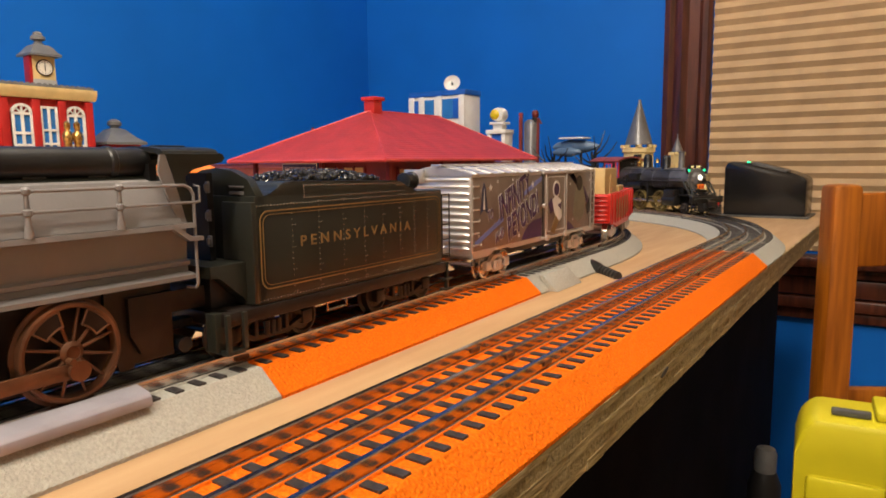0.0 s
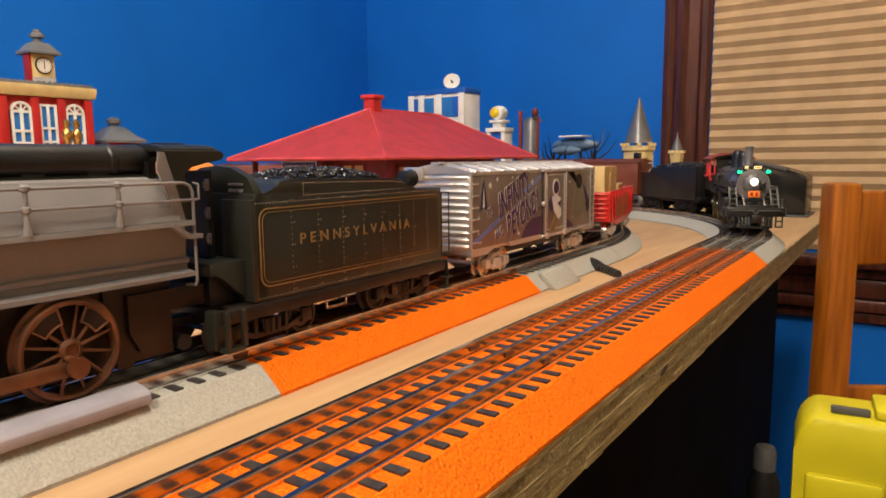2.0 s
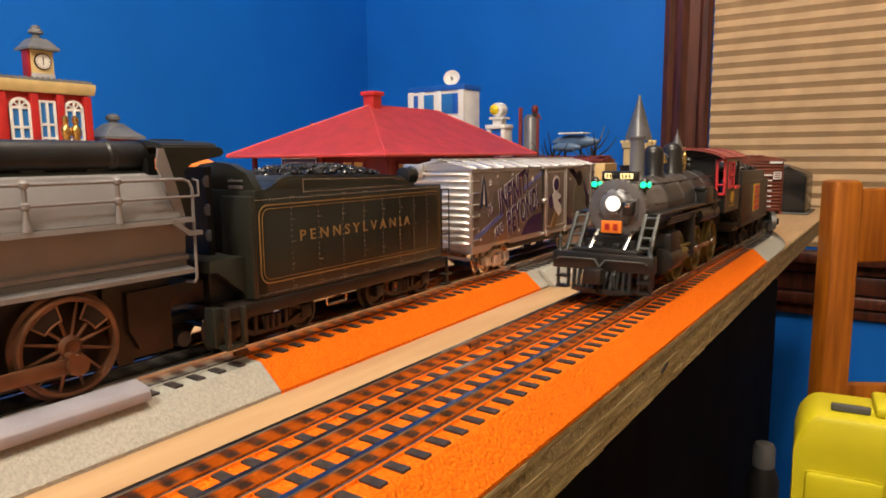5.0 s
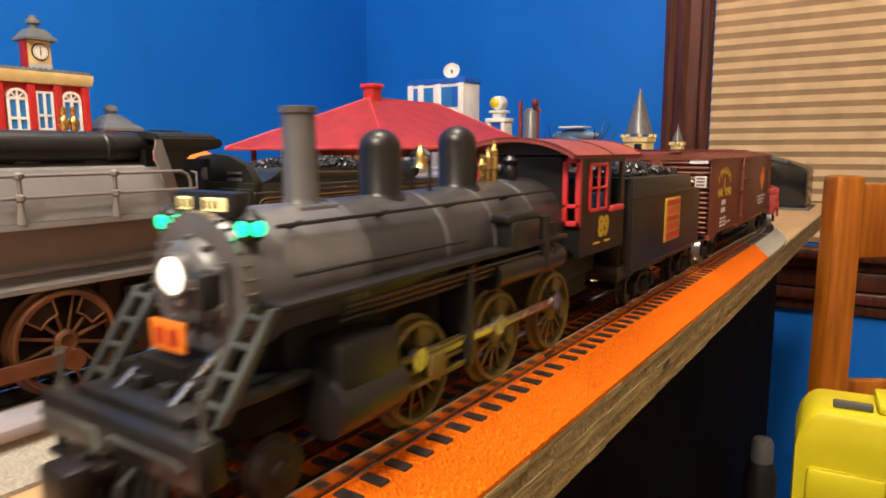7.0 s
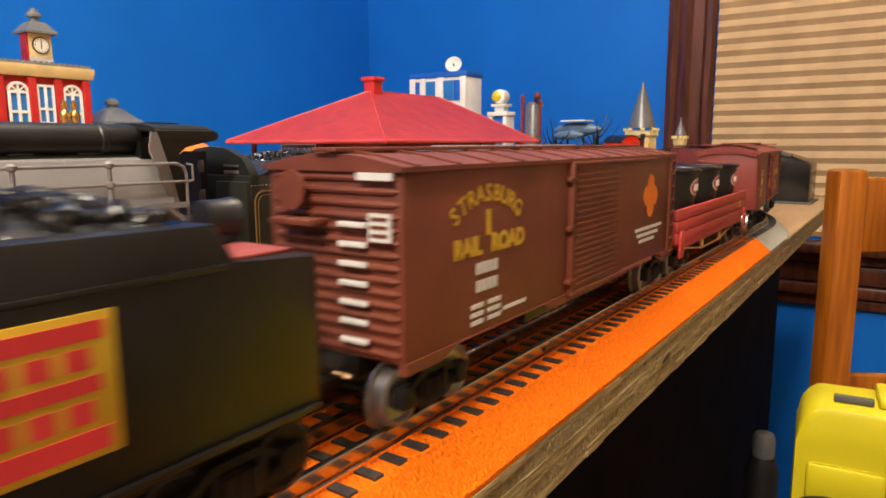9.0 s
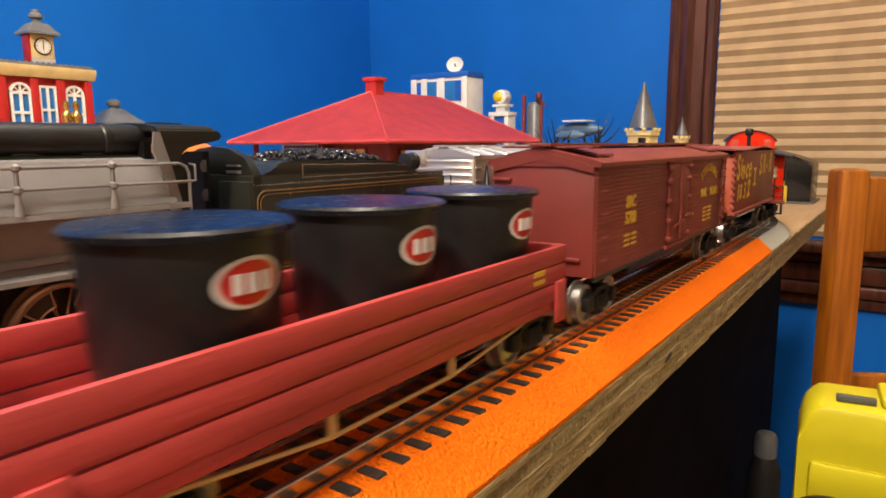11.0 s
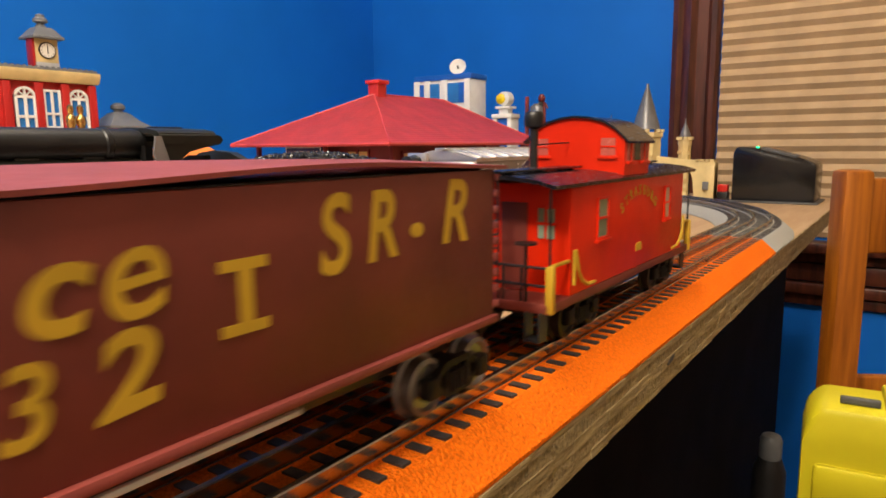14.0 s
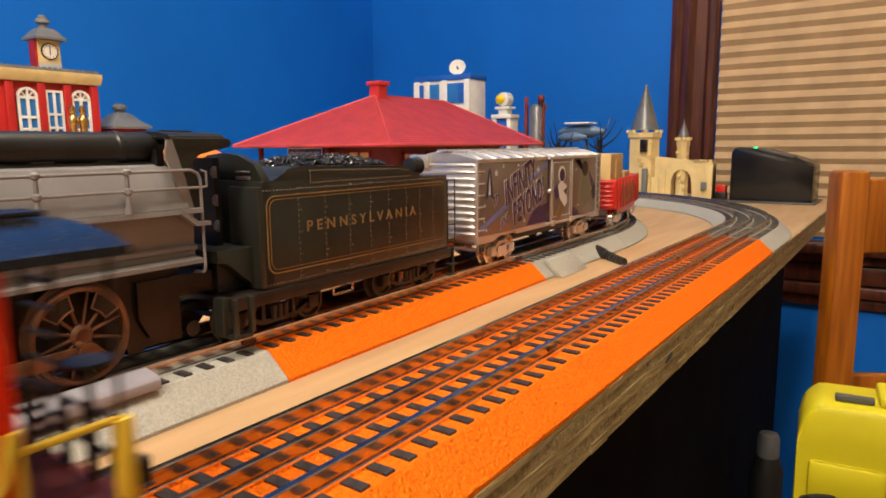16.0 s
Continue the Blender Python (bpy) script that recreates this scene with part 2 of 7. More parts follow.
def words(name, string, size, material, parent, x, y, z, tilt=0.0, shear=0.0, bold=0.0, width=1.0, turn=None, gap=1.0):
    """Lettering that faces +x and reads along +y; (x, y, z) in mm is the middle of the line, size in mm."""
    cu = bpy.data.curves.new(name, "FONT")
    cu.body, cu.size, cu.extrude, cu.align_x, cu.align_y = string, size, 0.08, "CENTER", "CENTER"
    cu.shear, cu.offset, cu.space_character = shear, bold, gap
    tmp = bpy.data.objects.new(name, cu)
    scene.collection.objects.link(tmp)
    me = bpy.data.meshes.new_from_object(tmp.evaluated_get(bpy.context.evaluated_depsgraph_get()))
    bpy.data.objects.remove(tmp)
    me.transform(Matrix.Diagonal((0.001 * width, 0.001, 0.001, 1)))
    me.materials.clear()
    me.materials.append(material)
    ob = new(name, me)
    ob.parent = parent
    base = SIDE if turn is None else turn
    ob.matrix_basis = Matrix.Translation((x / 1000, y / 1000, z / 1000)) @ base @ pose(0, 0, 0, 0, 0, tilt)
    return ob


def arc_words(string, radius, y, z, x, size, material, parent, spread):
    """Letters set one by one round an arch."""
    n = len(string)
    for i, ch in enumerate(string):
        a = (i - (n - 1) / 2) * spread
        if ch != " ":
            words("letter", ch, size, material, parent, x, y + radius * math.sin(radians(a)), z + radius * (math.cos(radians(a)) - 1), tilt=-a, bold=0.1)


# ---- the lie of the tracks, in metres ----
FX, Y_BEND, R_BEND = -0.134, 0.74, 0.40
X_TURN = -0.88


def rail_way(s):
    """Place and heading on the outer line, s metres from abreast of the eye, against the train's way."""
    quarter = R_BEND * math.pi / 2
    run = (FX - R_BEND) - X_TURN
    if s <= Y_BEND:
        return FX, s, 0.0
    s -= Y_BEND
    if s <= quarter:
        a = s / R_BEND
        return FX - R_BEND + R_BEND * math.cos(a), Y_BEND + R_BEND * math.sin(a), a
    s -= quarter
    if s <= run:
        return FX - R_BEND - s, Y_BEND + R_BEND, math.pi / 2
    s -= run
    if s <= quarter:
        a = math.pi / 2 + s / R_BEND
        return X_TURN + R_BEND * math.cos(a), Y_BEND + R_BEND * math.sin(a), a
    s -= quarter
    return X_TURN - R_BEND, Y_BEND - s, math.pi


IX, I_SLOPE, I_BEND = -0.2465, 0.0175, 0.62


def inner_way(y):
    """The inner line: nearly straight, then a bend to the left; y is the run in metres."""
    if y <= I_BEND:
        return IX - I_SLOPE * (y - 0.11), y, I_SLOPE
    a = I_SLOPE + (y - I_BEND) / 0.394
    x0, y0 = IX - I_SLOPE * (I_BEND - 0.11), I_BEND
    return (x0 - 0.394 * math.cos(I_SLOPE) + 0.394 * math.cos(a), y0 - 0.394 * math.sin(I_SLOPE) + 0.394 * math.sin(a), a)


# ---- the room ----
def slab(name, x0, x1, y0, y1, z0, z1, material, kind="structure", label="", bev=0):
    bm = B()
    box(bm, x0 * 1000, x1 * 1000, y0 * 1000, y1 * 1000, z0 * 1000, z1 * 1000, bev)
    ob = new(name, mesh_from(name, bm, material))
    tagged(ob, label, "", "", kind)
    return ob


Z_TOP, Z_FLOOR, Z_CEIL = -0.018, -0.86, 1.56
X_LEFT, X_RIGHT, Y_FAR, Y_NEAR = -1.40, 1.9, 1.65, -2.3
slab("floor", X_LEFT - 0.1, X_RIGHT + 0.1, Y_NEAR - 0.1, Y_FAR + 0.1, Z_FLOOR - 0.1, Z_FLOOR, M_FLOOR)
slab("ceiling", X_LEFT - 0.1, X_RIGHT + 0.1, Y_NEAR - 0.1, Y_FAR + 0.1, Z_CEIL, Z_CEIL + 0.1, M_CEIL)
slab("wall_west", X_LEFT - 0.1, X_LEFT, Y_NEAR, Y_FAR, Z_FLOOR, Z_CEIL, M_WALL, label="blue painted plaster wall")
# unseen walls that close the room and throw warm light back
slab("unseen_wall_east", X_RIGHT, X_RIGHT + 0.1, Y_NEAR, Y_FAR, Z_FLOOR, Z_CEIL, M_BOUNCE)
slab("unseen_wall_south", X_LEFT, X_RIGHT, Y_NEAR - 0.1, Y_NEAR, Z_FLOOR, Z_CEIL, M_BOUNCE)
# window wall: opening behind the shade
WX0, WX1, WZ0, WZ1 = -0.37, 0.62, -0.12, 1.25
slab("wall_north_left", X_LEFT, WX0, Y_FAR, Y_FAR + 0.12, Z_FLOOR, Z_CEIL, M_WALL)
# unseen too; beige keeps blue reflections off the train sides
slab("unseen_wall_north_right", WX1, X_RIGHT, Y_FAR, Y_FAR + 0.12, Z_FLOOR, Z_CEIL, M_BOUNCE)
slab("wall_north_below", WX0, WX1, Y_FAR, Y_FAR + 0.12, Z_FLOOR, WZ0, M_WALL)
slab("wall_north_above", WX0, WX1, Y_FAR, Y_FAR + 0.12, WZ1, Z_CEIL, M_WALL)
slab("wall_north_behind", WX0, WX1, Y_FAR + 0.122, Y_FAR + 0.16, WZ0, WZ1, M_WALL)

window = thing("window_1", pose(0, Y_FAR, 0), "dark-stained wooden window casing with a tan pleated shade", "window", kind="structure")


def casing(x0, x1, name):
    bm = B()
    # fluted upright board: raised outer bands and a hollow between
    w = x1 - x0
    prof = [(x0, 2), (x0, -22), (x0 + 0.12 * w, -26), (x0 + 0.22 * w, -19), (x0 + 0.30 * w, -26), (x0 + 0.40 * w, -27), (x0 + 0.52 * w, -16), (x0 + 0.74 * w, -15), (x0 + 0.82 * w, -22), (x0 + 0.93 * w, -22), (x1, -15), (x1, 2)]
    prism(bm, prof, "z", WZ0 * 1000 - 10, 1330)
    return part(name, bm, M_CASING, window, "glossy moulded dark brown casing")


casing(-478, -374, "casing")
casing(624, 728, "casing")
bm = B()
box(bm, -500, 750, -28, 2, 1255, 1360, 3)
part("head_casing", bm, M_CASING, window)
bm = B()
box(bm, -520, 770, -60, 2, -152, -128, 6)
part("sill", bm, M_CASING, window, "dark brown window stool with rounded nose")
bm = B()
for z0, z1, d in ((-175, -154, 30), (-218, -178, 18), (-246, -221, 28), (-272, -249, 14)):
    box(bm, -470, 720, -d, 2, z0, z1, 4)
part("apron", bm, M_CASING, window, "stepped dark brown apron moulding")
# pleated shade: one zigzag sheet with thickness
bm = B()
pitch, z = 26.1, -122.0
front, back = [], []
while z < 1240:
    front += [(-5, z), (-12.5, z + pitch * 0.45), (-11.5, z + pitch * 0.54)]
    back += [(2, z), (-5, z + pitch * 0.45), (-4, z + pitch * 0.54)]
    z += pitch
prism(bm, front + back[::-1], "x", -371, 620)
part("pleated_shade", bm, M_BLIND, window, "tan pleated fabric shade drawn down")


# near-black for the sheet that stands in for shade under the board
M_UNDERSHADE = mat('undershade_black', (0.006, 0.006, 0.007), 0.95, vary=0.2, scale=12, spec=0.1)


# ---- the layout board on its table ----
table = thing("layout_table", pose(0, 0, 0), "plywood train layout board on a black wooden frame", "table")
bm = B()
box(bm, -1370, -97, -1900, 1380, -40.5, -18.4)
part("board", bm, M_PLYEDGE, table, "rough weathered plywood core")
for k, (z0, z1, x) in enumerate(((-21.2, -18.4, -94.0), (-26.6, -21.2, -94.4), (-31.4, -26.6, -94.1), (-36.6, -31.4, -94.5), (-40.6, -36.6, -94.2))):
    bm = B()
    rnd = random.Random(k)
    n = 120
    for i in range(n):
        y0, y1 = -700 + i * 2080 / n, -700 + (i + 1) * 2080 / n
        box(bm, -97.2, x + rnd.uniform(-0.35, 0.35), y0, y1, z0, z1)
    tagged(part("ply", bm, M_PLYDARK if k % 2 else M_PLYEDGE, table, "rough end-grain ply layer" if k % 2 else "pale long-grain ply layer"), kind="stuff")
bm = B()
box(bm, -1369, -95.2, -1899, 1379, -18.4, -18.0)
part("top_veneer", bm, M_PLY, table, "pale pine veneer top")
bm = B()
box(bm, -1330, -172, -1850, 1340, -135, -44)
part("frame_apron", bm, M_BLACK, table, "black frame under the board")
# added sheet: blacks out the space below the board, where no light reaches
bm = B()
box(bm, -182, -176, -1850, 1372, Z_FLOOR * 1000 + 4, -44)
part("shade_sheet", bm, M_UNDERSHADE, table, "black sheet added for the shade under the board")
for x, y in ((-222, 1300), (-222, 640), (-222, -500), (-1300, 1300), (-1300, -500), (-222, -1800), (-1300, -1800)):
    bm = B()
    box(bm, x - 45, x + 45, y - 45, y + 45, Z_FLOOR * 1000, -135, 2)
    part("leg", bm, M_BLACK, table, "black table leg")
# knot hole
bm = B()
lathe(bm, [(0.3, 0), (4.2, 0.2), (4.2, 0.9)], 10, (0, 0, 0), "X")
bmesh.ops.scale(bm, vec=(1, 1.5, 0.36), verts=bm.verts[:])
part("knot_hole", bm, M_TIE, table, "dark knot hole in the plywood edge", at=pose(-0.0944, 0.338, -0.0285, 10, 0, 0))


# ---- track ----
HALF, SHOULDER = 40.0, 28.2


def bed_outline():
    """Roadbed section: sloping shoulders, a flat top, and a low spike ridge along each side of every rail."""
    pts = [(-HALF, -18), (HALF, -18), (HALF, -16.5), (SHOULDER, -5.9)]
    for c in (19.6, 15.4, 2.1, -2.1, -15.4, -19.6):
        pts += [(c + 0.7, -5.7), (c + 0.35, -4.9), (c - 0.35, -4.9), (c - 0.7, -5.7)]
    return pts + [(-SHOULDER, -5.9), (-HALF, -16.5)]


BED = bed_outline()
RAIL = [(-1.3, -5.7), (1.3, -5.7), (1.3, -5.3), (0.8, -5.0), (0.8, -1.9), (1.2, -1.5), (1.2, -0.4), (0.85, 0), (-0.85, 0), (-1.2, -0.4), (-1.2, -1.5), (-0.8, -1.9), (-0.8, -5.0), (-1.3, -5.3)]


def tie_mesh():
    """One tie: a flat bar broken only under the rails, with spike heads beside them."""
    bm = B()
    for x0, x1 in ((-27.4, -18.9), (-16.1, -1.4), (1.4, 16.1), (18.9, 27.4)):
        prism(bm, [(x0, -6.2), (x0 + 0.2, -5.1), (x1 - 0.2, -5.1), (x1, -6.2)], "y", -1.8, 1.8)
    return mesh_from("tie", bm, M_TIE)


TIE = tie_mesh()


def track_section(way, s0, s1, bed_material, label, centre_material, ties=True, group="track sections"):
    steps = max(2, int((s1 - s0) / 0.02) + 1)
    mid = way((s0 + s1) / 2)
    base = pose(mid[0], mid[1], 0)
    sec = thing("track_section", base, label, "model track", group)
    st = []
    for i in range(steps):
        x, y, a = way(s0 + (s1 - s0) * i / (steps - 1))
        st.append(((x - mid[0]) * 1000, (y - mid[1]) * 1000, a))
    bm = B()
    sweep(bm, BED, st)
    part("roadbed", bm, bed_material, sec)
    for off, m in ((-17.5, M_RAILDK), (0, centre_material), (17.5, M_RAILDK)):
        bm = B()
        sweep(bm, RAIL, [(x + off * math.cos(a), y + off * math.sin(a), a) for x, y, a in st])
        part("rail", bm, m, sec)
    if ties:
        s = s0 + 0.005
        while s < s1 - 0.002:
            x, y, a = way(s)
            t = new("tie", TIE)
            t.parent = sec
            t.matrix_basis = pose(x - mid[0], y - mid[1], 0, 0, 0, math.degrees(a))
            s += 0.010
    # rail joiner pins at the far end
    x, y, a = st[-1]
    for off in (-17.5, 0, 17.5):
        bm = B()
        cyl(bm, (x + off + 0.2, y - 5, -2.6), (x + off + 0.2, y + 2, -2.6), 1.5, n=8)
        part("joiner", bm, M_WARMBROWN, sec)
    return sec


ORANGE_LABEL = "orange speckled roadbed track section with dark ties and three rails"
GREY_LABEL = "grey stone-textured roadbed track section with three rails"
for s0, s1 in ((-0.515, -0.261), (-0.261, -0.007), (-0.007, 0.247), (0.247, 0.501), (0.501, 0.655)):
    track_section(rail_way, s0, s1 - 0.0004, M_ORANGE, ORANGE_LABEL, M_RAILDK)
for s0, s1 in ((-1.80, -1.277), (-1.277, -0.769), (-0.769, -0.515)):
    track_section(rail_way, s0, s1 - 0.0004, M_ORANGE, ORANGE_LABEL, M_RAILDK, ties=False)
QUART = R_BEND * math.pi / 2
for s0, s1 in ((0.655, 0.74), (0.74, 0.74 + QUART / 2), (0.74 + QUART / 2, 0.74 + QUART)):
    track_section(rail_way, s0, s1 - 0.0004, M_STONE, GREY_LABEL, M_RAILDK)
for s0, s1 in ((1.369, 1.715), (1.715, 2.03), (2.03, 2.343), (2.343, 2.8)):
    track_section(rail_way, s0, s1 - 0.0004, M_STONE, GREY_LABEL, M_RAILDK, ties=False)
track_section(inner_way, -0.40, -0.07, M_STONE, GREY_LABEL, M_RAILDK, ties=False, group="inner track sections")
track_section(inner_way, -0.07, 0.1836, M_STONE, GREY_LABEL, M_RAILDK, group="inner track sections")
track_section(inner_way, 0.184, 0.4376, M_ORANGE, ORANGE_LABEL, M_RAILDK, group="inner track sections")
track_section(inner_way, 0.438, 0.6196, M_STONE, GREY_LABEL, M_RAILDK, group="inner track sections")
track_section(inner_way, 0.62, 0.8196, M_STONE, GREY_LABEL, M_RAILDK, group="inner track sections")
track_section(inner_way, 0.82, 0.99, M_STONE, GREY_LABEL, M_RAILDK, ties=False, group="inner track sections")


# ---- rolling stock pieces ----
def truck(parent, y, frame_mat, wheel_mat, span=30.0, wheel_r=8.6, frame_x=20.5, depth=1.0):
    """A four-wheel bogie under a car, centred at y mm: two side frames, a bolster and four wheels with axles."""
    tr = new("bogie")
    tr.parent = parent
    tr.matrix_basis = pose(0, y / 1000, 0)
    for sx in (-1, 1):
        bm = B()
        x0, x1 = sx * frame_x, sx * (frame_x + 2.6)
        h = span / 2
        lo, hi = min(x0, x1), max(x0, x1)
        # arch bar and tie bar, open between the spring and the journals
        prism(bm, [(-h - 3, 9.8), (-h - 3, 11.6), (-h + 3, 12.0), (-h * 0.45, 15.0), (h * 0.45, 15.0), (h - 3, 12.0), (h + 3, 11.6), (h + 3, 9.8), (h - 3, 10.2), (h * 0.42, 13.0), (-h * 0.42, 13.0), (-h + 3, 10.2)], "x", lo, hi)
        prism(bm, [(-h - 3, 7.6), (-h - 3, 9.0), (-h + 3, 9.0), (-h * 0.45, 6.0), (h * 0.45, 6.0), (h - 3, 9.0), (h + 3, 9.0), (h + 3, 7.6), (h - 3, 7.2), (h * 0.5, 4.0), (-h * 0.5, 4.0), (-h + 3, 7.2)], "x", lo, hi)
        for yy in (-h * 0.42, h * 0.42):
            box(bm, lo, hi, yy - 1.0, yy + 1.0, 5.0, 13.6, 0.2)
        for yy in (-h, h):
            box(bm, min(x0, x1) - 0.4, max(x0, x1) + 0.9, yy - 3.2, yy + 3.2, 5.6, 12.0, 0.7)
        for yy in (-3.4, 0, 3.4):
            cyl(bm, (sx * (frame_x + 2.7), yy, 5.4), (sx * (frame_x + 2.7), yy, 11.6), 1.35, n=8)
        part("side_frame", bm, frame_mat, tr)
    bm = B()
    box(bm, -frame_x, frame_x, -4, 4, 10.5, 14.5, 0.5)
    part("bolster", bm, frame_mat, tr)
    for yy in (-span / 2, span / 2):
        for sx in (-1, 1):
            bm = B()
            lathe(bm, [(wheel_r + 1.6, -0.9), (wheel_r + 1.6, 0), (wheel_r, 0.5), (wheel_r - 0.2, 4.0), (wheel_r - 1.6, 4.4), (wheel_r - 2.4, 3.2), (3, 3.2), (2.4, 4.4)], 24, (0, 0, 0), "X")
            part("wheel", bm, wheel_mat, tr, at=pose(sx * 0.0162, yy / 1000, wheel_r / 1000, 0, 0, 0 if sx > 0 else 180))
    bm = B()
    for yy in (-span / 2, span / 2):
        cyl(bm, (-16, yy, wheel_r), (16, yy, wheel_r), 1.4, n=8)
    part("axle", bm, frame_mat, tr)
    return tr


def coupler(parent, y, way, material):
    bm = B()
    box(bm, -2.6, 2.6, min(y, y + way * 12), max(y, y + way * 12), 9.5, 13, 0.6)
    ball(bm, (0, y + way * 13, 11.5), 4.2, 1, 1, 1, 0.9)
    box(bm, -5.5, 4.2, y + way * 13 - 2.5, y + way * 13 + 2.5, 8.6, 14.4, 1.0)
    part("coupler", bm, material, parent)


def inner_pose(y, half):
    """Pose of a car of the standing train whose bogies stand half metres before and behind y."""
    a, b = inner_way(y - half), inner_way(y + half)
    return pose((a[0] + b[0]) / 2, (a[1] + b[1]) / 2, 0, 0, 0, math.degrees(math.atan2(-(b[0] - a[0]), b[1] - a[1])))


def spoked_wheel(parent, x, y, r, tyre_mat, spoke_mat, sx, spokes=12, weight=True, z=None, weight_mat=None, shift=0):
    """A driving wheel facing sx * x: tyre, spoke star and counterweight as parts of one wheel."""
    w = new("driving_wheel")
    w.parent = parent
    w.matrix_basis = pose(x / 1000, y / 1000, (r if z is None else z) / 1000)
    bm = B()
    n = 40
    prof = [(r + 1.4, -2.6), (r + 1.4, -1.8), (r, -1.4), (r - 0.2, 1.4), (r - 0.9, 1.8), (r - 1.9, 1.5), (r - 2.3, -2.2)]
    rings = [[bm.verts.new((sx * h, q * math.cos(2 * math.pi * i / n), q * math.sin(2 * math.pi * i / n))) for i in range(n)] for q, h in prof]
    for a, b in zip(rings, rings[1:] + rings[:1]):
        for i in range(n):
            j = (i + 1) % n
            bm.faces.new((a[i], a[j], b[j], b[i]))
    part("tyre", bm, tyre_mat, w)
    bm = B()
    for k in range(spokes):
        a = 2 * math.pi * (k + 0.5) / spokes
        cyl(bm, (0, 2 * math.cos(a), 2 * math.sin(a)), (sx * -0.4, (r - 1.8) * math.cos(a), (r - 1.8) * math.sin(a)), 0.72, 0.5, n=6)
    lathe(bm, [(4.0, -1.4), (4.0, 0.6), (3.2, 1.4), (2.4, 1.8), (2.4, 1.4)], 18, (0, 0, 0), "X")
    part("spokes", bm, spoke_mat, w)
    if weight:
        for a0, a1 in ((28 + shift, 66 + shift), (104 + shift, 144 + shift)):
            bm = B()
            pts = [((r - 2.2) * math.cos(radians(a0 + (a1 - a0) * i / 6)), (r - 2.2) * math.sin(radians(a0 + (a1 - a0) * i / 6))) for i in range(7)]
            pts += [((r - 7.6) * math.cos(radians(a1 - (a1 - a0) * i / 6)), (r - 7.6) * math.sin(radians(a1 - (a1 - a0) * i / 6))) for i in range(7)]
            prism(bm, pts, "x", min(-1.0, sx * 1.0), max(-1.0, sx * 1.0))
            part("counterweight", bm, weight_mat or spoke_mat, w)
            if weight_mat:
                # thin tube paints the highlight along the counterweight's edge
                bm = B()
                loop = [(sx * 1.1, p[0], p[1]) for p in pts]
                tube(bm, loop + loop[:1], 0.4, 6)
                part("counterweight_glint", bm, spoke_mat, w)
    bm = B()
    cyl(bm, (sx * 1.0, -0.4 * r, 0), (sx * 3.4, -0.4 * r, 0), 2.1, n=14)
    part("crank_pin", bm, spoke_mat, w)
    return w


def coal_heap(parent, x0, x1, y0, y1, z, rise, size, count, seed):
    rnd = random.Random(seed)
    bm = B()
    n = 14
    grid = []
    for i in range(n + 1):
        row = []
        for j in range(n + 1):
            u, v = i / n, j / n
            h = rise * (1 - abs(2 * u - 1) ** 2.4) * (1 - abs(2 * v - 1) ** 3)
            row.append(bm.verts.new((x0 + (x1 - x0) * u, y0 + (y1 - y0) * v, z + h - 0.8)))
        grid.append(row)
    for i in range(n):
        for j in range(n):
            bm.faces.new((grid[i][j], grid[i + 1][j], grid[i + 1][j + 1], grid[i][j + 1]))
    for k in range(count):
        u, v = rnd.uniform(0.04, 0.96), rnd.uniform(0.04, 0.96)
        h = rise * (1 - abs(2 * u - 1) ** 2.4) * (1 - abs(2 * v - 1) ** 3)
        s = size * rnd.uniform(0.6, 1.3)
        m = Matrix.Translation((x0 + (x1 - x0) * u, y0 + (y1 - y0) * v, z + h)) @ Euler((rnd.uniform(0, 6), rnd.uniform(0, 6), rnd.uniform(0, 6))).to_matrix().to_4x4() @ Matrix.Diagonal((s, s * rnd.uniform(0.6, 1), s * rnd.uniform(0.5, 0.9), 1))
        bmesh.ops.create_icosphere(bm, subdivisions=1, radius=1, matrix=m)
    ob = part("coal_load", bm, M_COAL, parent, "heap of glossy black coal lumps")
    ob.data.shade_flat()
    return ob


def rivets(parent, pts, r, material):
    """Rivet heads on the +x side, pts (x, y, z)."""
    verts, faces = [], []
    for x, y, z in pts:
        i = len(verts)
        verts += [(x / 1000, (y - r) / 1000, z / 1000), (x / 1000, y / 1000, (z - r) / 1000), (x / 1000, (y + r) / 1000, z / 1000), (x / 1000, y / 1000, (z + r) / 1000), ((x + r * 0.7) / 1000, y / 1000, z / 1000)]
        faces += [(i, i + 1, i + 4), (i + 1, i + 2, i + 4), (i + 2, i + 3, i + 4), (i + 3, i, i + 4)]
    me = bpy.data.meshes.new("rivets")
    me.from_pydata(verts, [], faces)
    me.materials.append(material)
    ob = new("rivets", me)
    ob.parent = parent
    return tagged(ob, kind="stuff")


